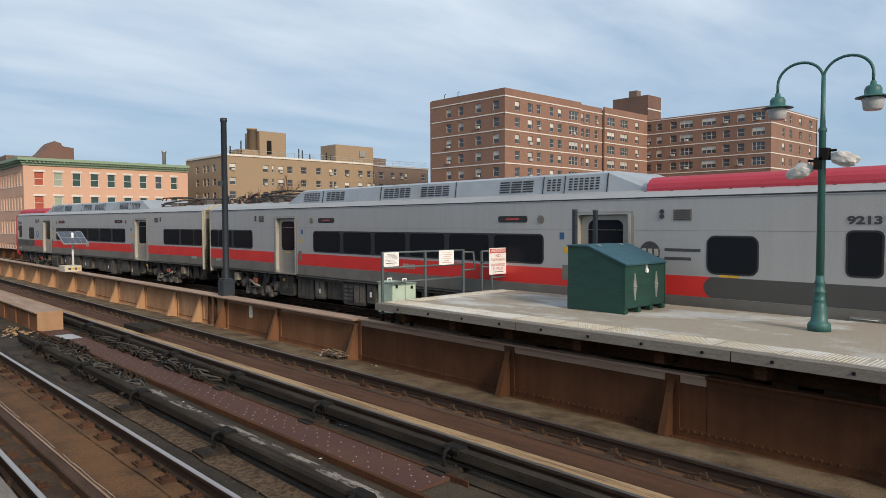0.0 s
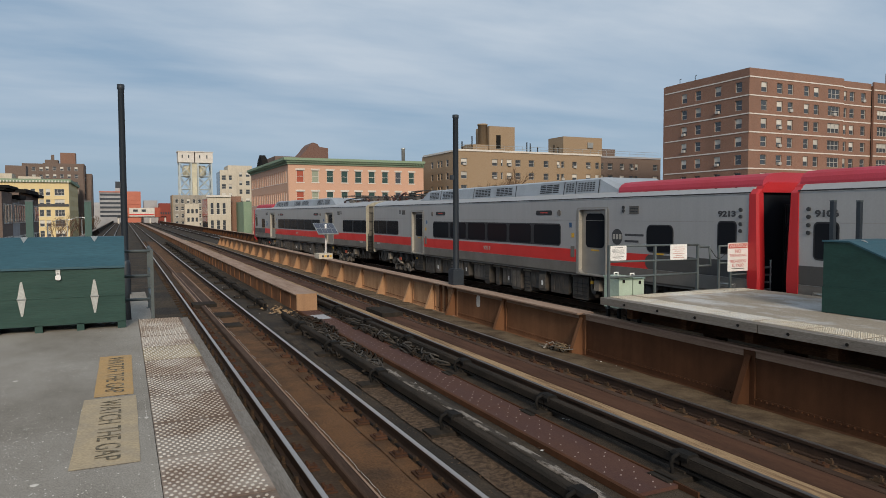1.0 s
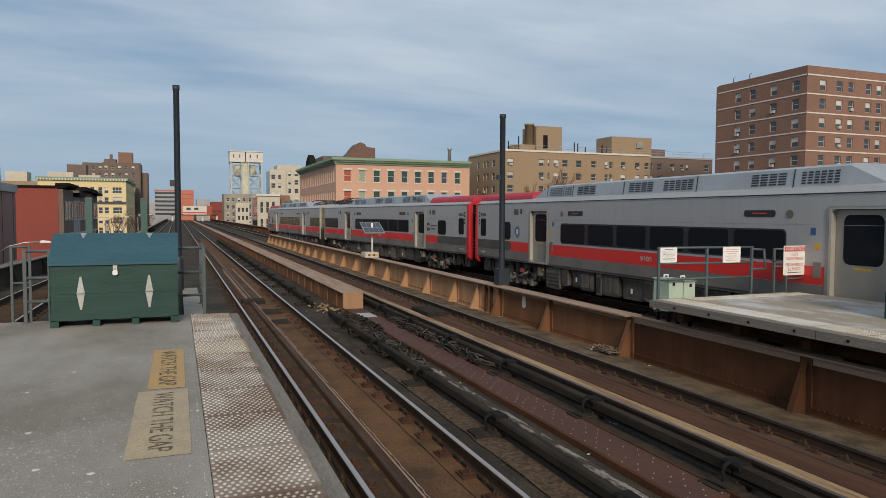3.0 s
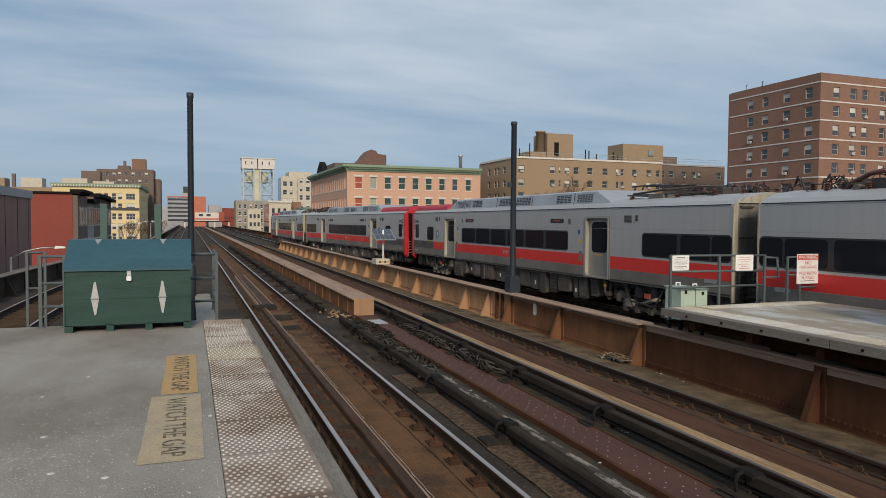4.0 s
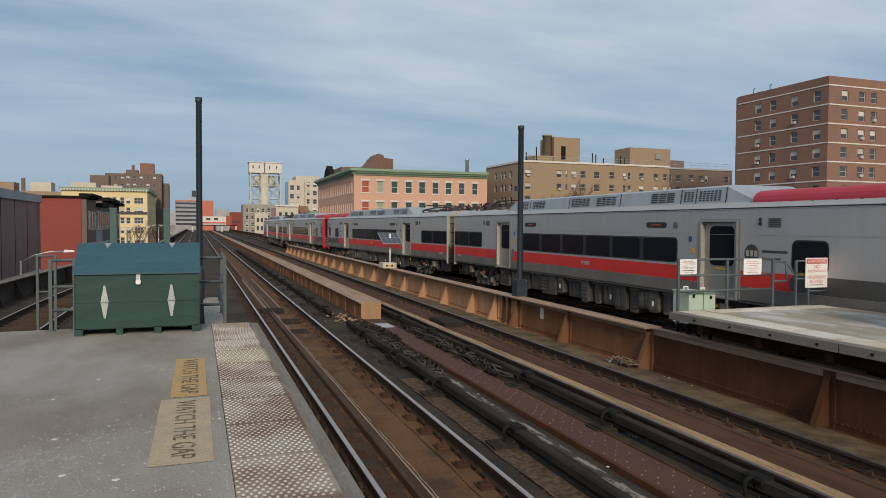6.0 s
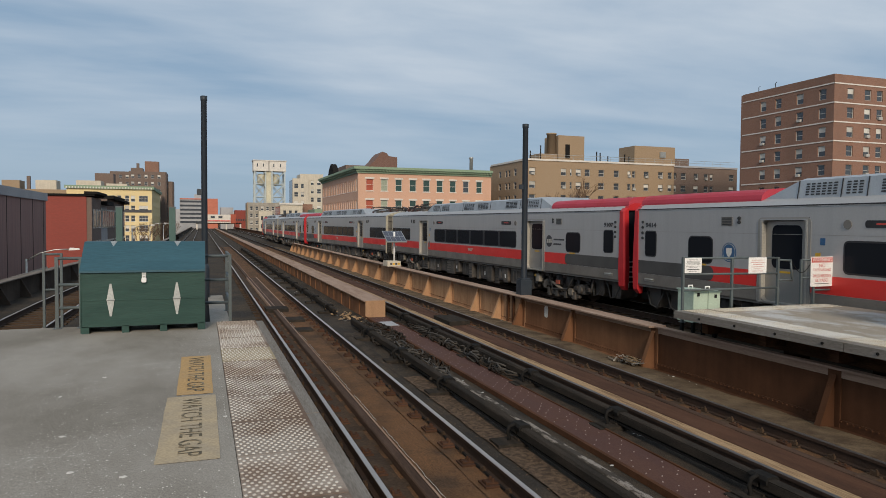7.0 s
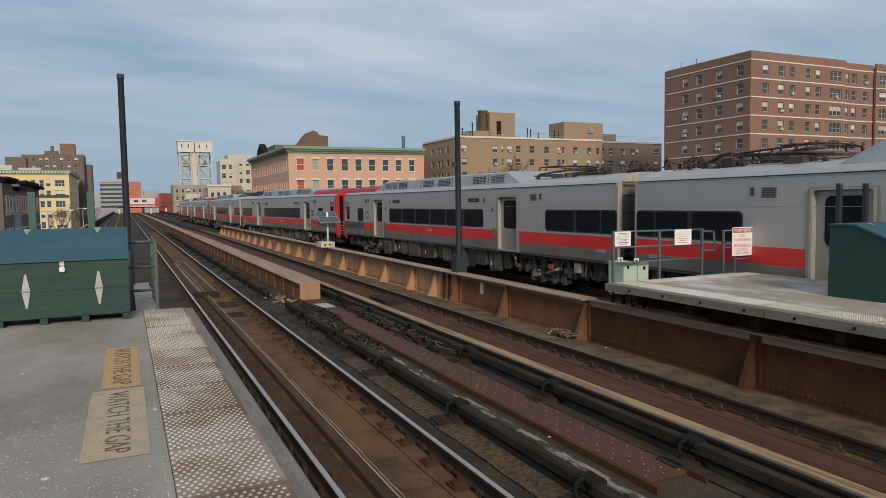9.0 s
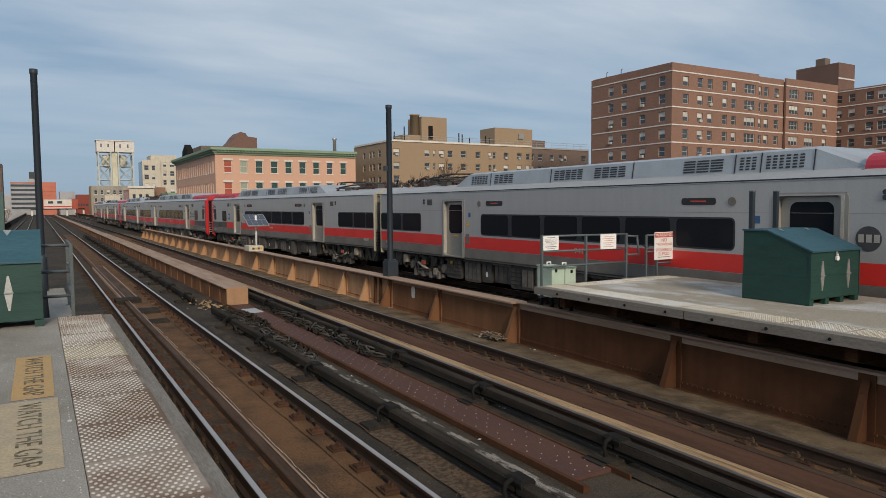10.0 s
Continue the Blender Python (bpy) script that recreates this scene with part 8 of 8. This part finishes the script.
gra = thing("grey_apartment_house", (0, 0, 0), "grey and cream apartment house beyond the viaduct", "apartment building", "city buildings")
facade(gra, (16.6, 300.0), (1, 0), 14.0, -7.2, 11.2, [(8.0 - 3 * k, 9.6 - 3 * k) for k in range(5)], [(1.4 + 2.2 * k, 1.1) for k in range(6)], "grey_stucco", sill=1, rnd=random.Random(6))
core(gra, 16.6, 30.6, 300.4, 312, -7.2, 11.2)
block(gra, "side_wall", "brick_tan", 16.3, 16.6, 300, 312, -7.2, 11.2)
block(gra, "bay_front", "cream_stone", 21.0, 26.5, 298.8, 299.95, -7.2, 7.6, "cream projecting bay")
for z in (-3.0, 0.4, 3.8):
    for x in (21.8, 23.4, 25.0):
        block(gra, "bay_window", "win_dark", x, x + 0.9, 298.72, 298.8, z, z + 1.7)
whi = thing("cream_tower_house", (0, 0, 0), "cream stepped apartment tower", "apartment building", "city buildings")
facade(whi, (26.4, 230.0), (1, 0), 5.2, -7.2, 17.4, [(14.2 - 2.8 * k, 15.7 - 2.8 * k) for k in range(7)], [(1.2, 1.3), (3.2, 1.0)], "cream_stone", rnd=random.Random(7))
facade(whi, (29.0, 231.0), (1, 0), 7.6, -7.2, 19.0, [(15.4 - 2.8 * k, 16.9 - 2.8 * k) for k in range(7)], [(4.0, 1.0), (6.2, 1.3)], "cream_stone", rnd=random.Random(8))
core(whi, 26.5, 36.5, 231.4, 240, -7.2, 17.4)
block(whi, "roof", "cream_stone", 29, 36.6, 231.35, 240, 17.0, 18.9)
low = thing("low_brick_shops", (0, 0, 0), "low brick and stone buildings beside the viaduct", "building", "city buildings")
facade(low, (19.3, 200.0), (1, 0), 6.2, -7.2, 8.0, [(3.2, 6.4), (-1.5, 1.6)], [(1.2, 0.9), (2.8, 0.9), (4.4, 0.9)], "cream_stone", sill=1, rnd=random.Random(14), blinds=0.1)
core(low, 19.3, 25.5, 200.4, 214, -7.2, 8.0)
block(low, "wall", "brick_tower", 22.8, 28.8, 203, 216, -7.2, 8.3)
block(low, "wall", "cornice_green", 27.4, 31.4, 190, 204, -7.2, 6.6)
block(low, "cornice", "trim_white", 19.0, 25.6, 199.6, 200.3, 8.0, 8.5)

# distant skyline
sky_l = thing("distant_skyline", (0, 0, 0), "hazy low skyline far beyond the river", "skyline", "", "structure")
rnd3 = random.Random(77)
for k in range(46):
    x = -240 + k * 13 + rnd3.uniform(-4, 4)
    hgt = rnd3.uniform(4, 17)
    block(sky_l, "far_house", rnd3.choice(("haze_wall", "brick_dark", "brick_tan", "cream_stone")), x, x + rnd3.uniform(8, 16), 620 + rnd3.uniform(0, 60), 700, -7.2, hgt)


# ---------------------------------------------------------------- bare trees
def bare_tree(at, height, label, seed, spread=0.5, levels=5):
    rnd = random.Random(seed)
    t = thing("bare_tree", at, label, "tree", "bare winter trees")
    bm = bmesh.new()
    twigs = bmesh.new()

    def grow(p, d, l, r, lev):
        q = p + d * l
        cyl(bm if lev < 2 else twigs, p, q, r, r * 0.68, 6 if lev < 2 else 4, cap=False)
        if lev >= levels:
            return
        for k in range(3 if lev < 3 else 2 + (rnd.random() < 0.6)):
            e = (d + Vector((rnd.uniform(-1, 1), rnd.uniform(-1, 1), rnd.uniform(-0.15, 0.7))) * spread).normalized()
            grow(p + d * l * rnd.uniform(0.6, 1.0), e, l * rnd.uniform(0.62, 0.82), r * 0.62, lev + 1)

    grow(Vector((0, 0, 0)), Vector((0, 0, 1)), height * 0.3, height * 0.017, 0)
    part("trunk", bm, M["bare_bark"], t)
    part("twig", twigs, M["bare_bark"], t, "fan of bare brown twigs", "stuff")
    return t


bare_tree((61.5, 112, -7.2), 21, "leafless brown street tree before the tan house", 4, 0.55, 6)
bare_tree((-14.2, 185, -7.2), 13, "leafless street tree along the avenue", 6, 0.55, 5)
bare_tree((-12.5, 220, -7.2), 14, "leafless street tree along the avenue", 7, 0.55, 5)
bare_tree((-17.5, 200, -7.2), 12, "leafless street tree along the avenue", 8, 0.6, 6)
bare_tree((-11.0, 265, -7.2), 14, "leafless street tree along the avenue", 9, 0.55, 5)
bare_tree((80, 100, -7.2), 17, "leafless brown street tree before the tan house", 10, 0.55, 5)


def street_lamp(at, arm, h, label):
    t = thing("street_lamp", at, label, "street lamp", "street lamps")
    bm = bmesh.new()
    cyl(bm, (0, 0, 0), (0, 0, h), 0.09, 0.055, 8)
    part("mast", bm, M["galv"], t)
    bm = bmesh.new()
    tube(bm, [(0, 0, h - 0.1), (arm * 0.3, 0, h + 0.28), (arm * 0.65, 0, h + 0.45), (arm, 0, h + 0.48)], 0.035, 6)
    part("arm", bm, M["galv"], t)
    bm = bmesh.new()
    prism_y(bm, [(arm - 0.05, h + 0.42), (arm + 0.45, h + 0.44), (arm + 0.42, h + 0.52), (arm, h + 0.56)], -0.1, 0.1)
    part("lamp_head", bm, M["white"], t)
    return t


street_lamp((-10.3, 40.0, -7.2), 2.0, 8.2, "grey cobra-head street lamp rising beside the viaduct")
street_lamp((-10.2, 96.0, -7.2), 2.2, 9.2, "grey cobra-head street lamp rising beside the viaduct")
street_lamp((-10.0, 125.0, -7.2), 2.2, 9.4, "grey cobra-head street lamp rising beside the viaduct")
street_lamp((-9.6, 160.0, -7.2), 2.2, 9.4, "grey cobra-head street lamp rising beside the viaduct")


# ---------------------------------------------------------------- what moves
def motions():
    for k, car in enumerate(CARS):
        walk(car, [(t, car_pose(k, s)) for t, s in S_TABLE])


motions()
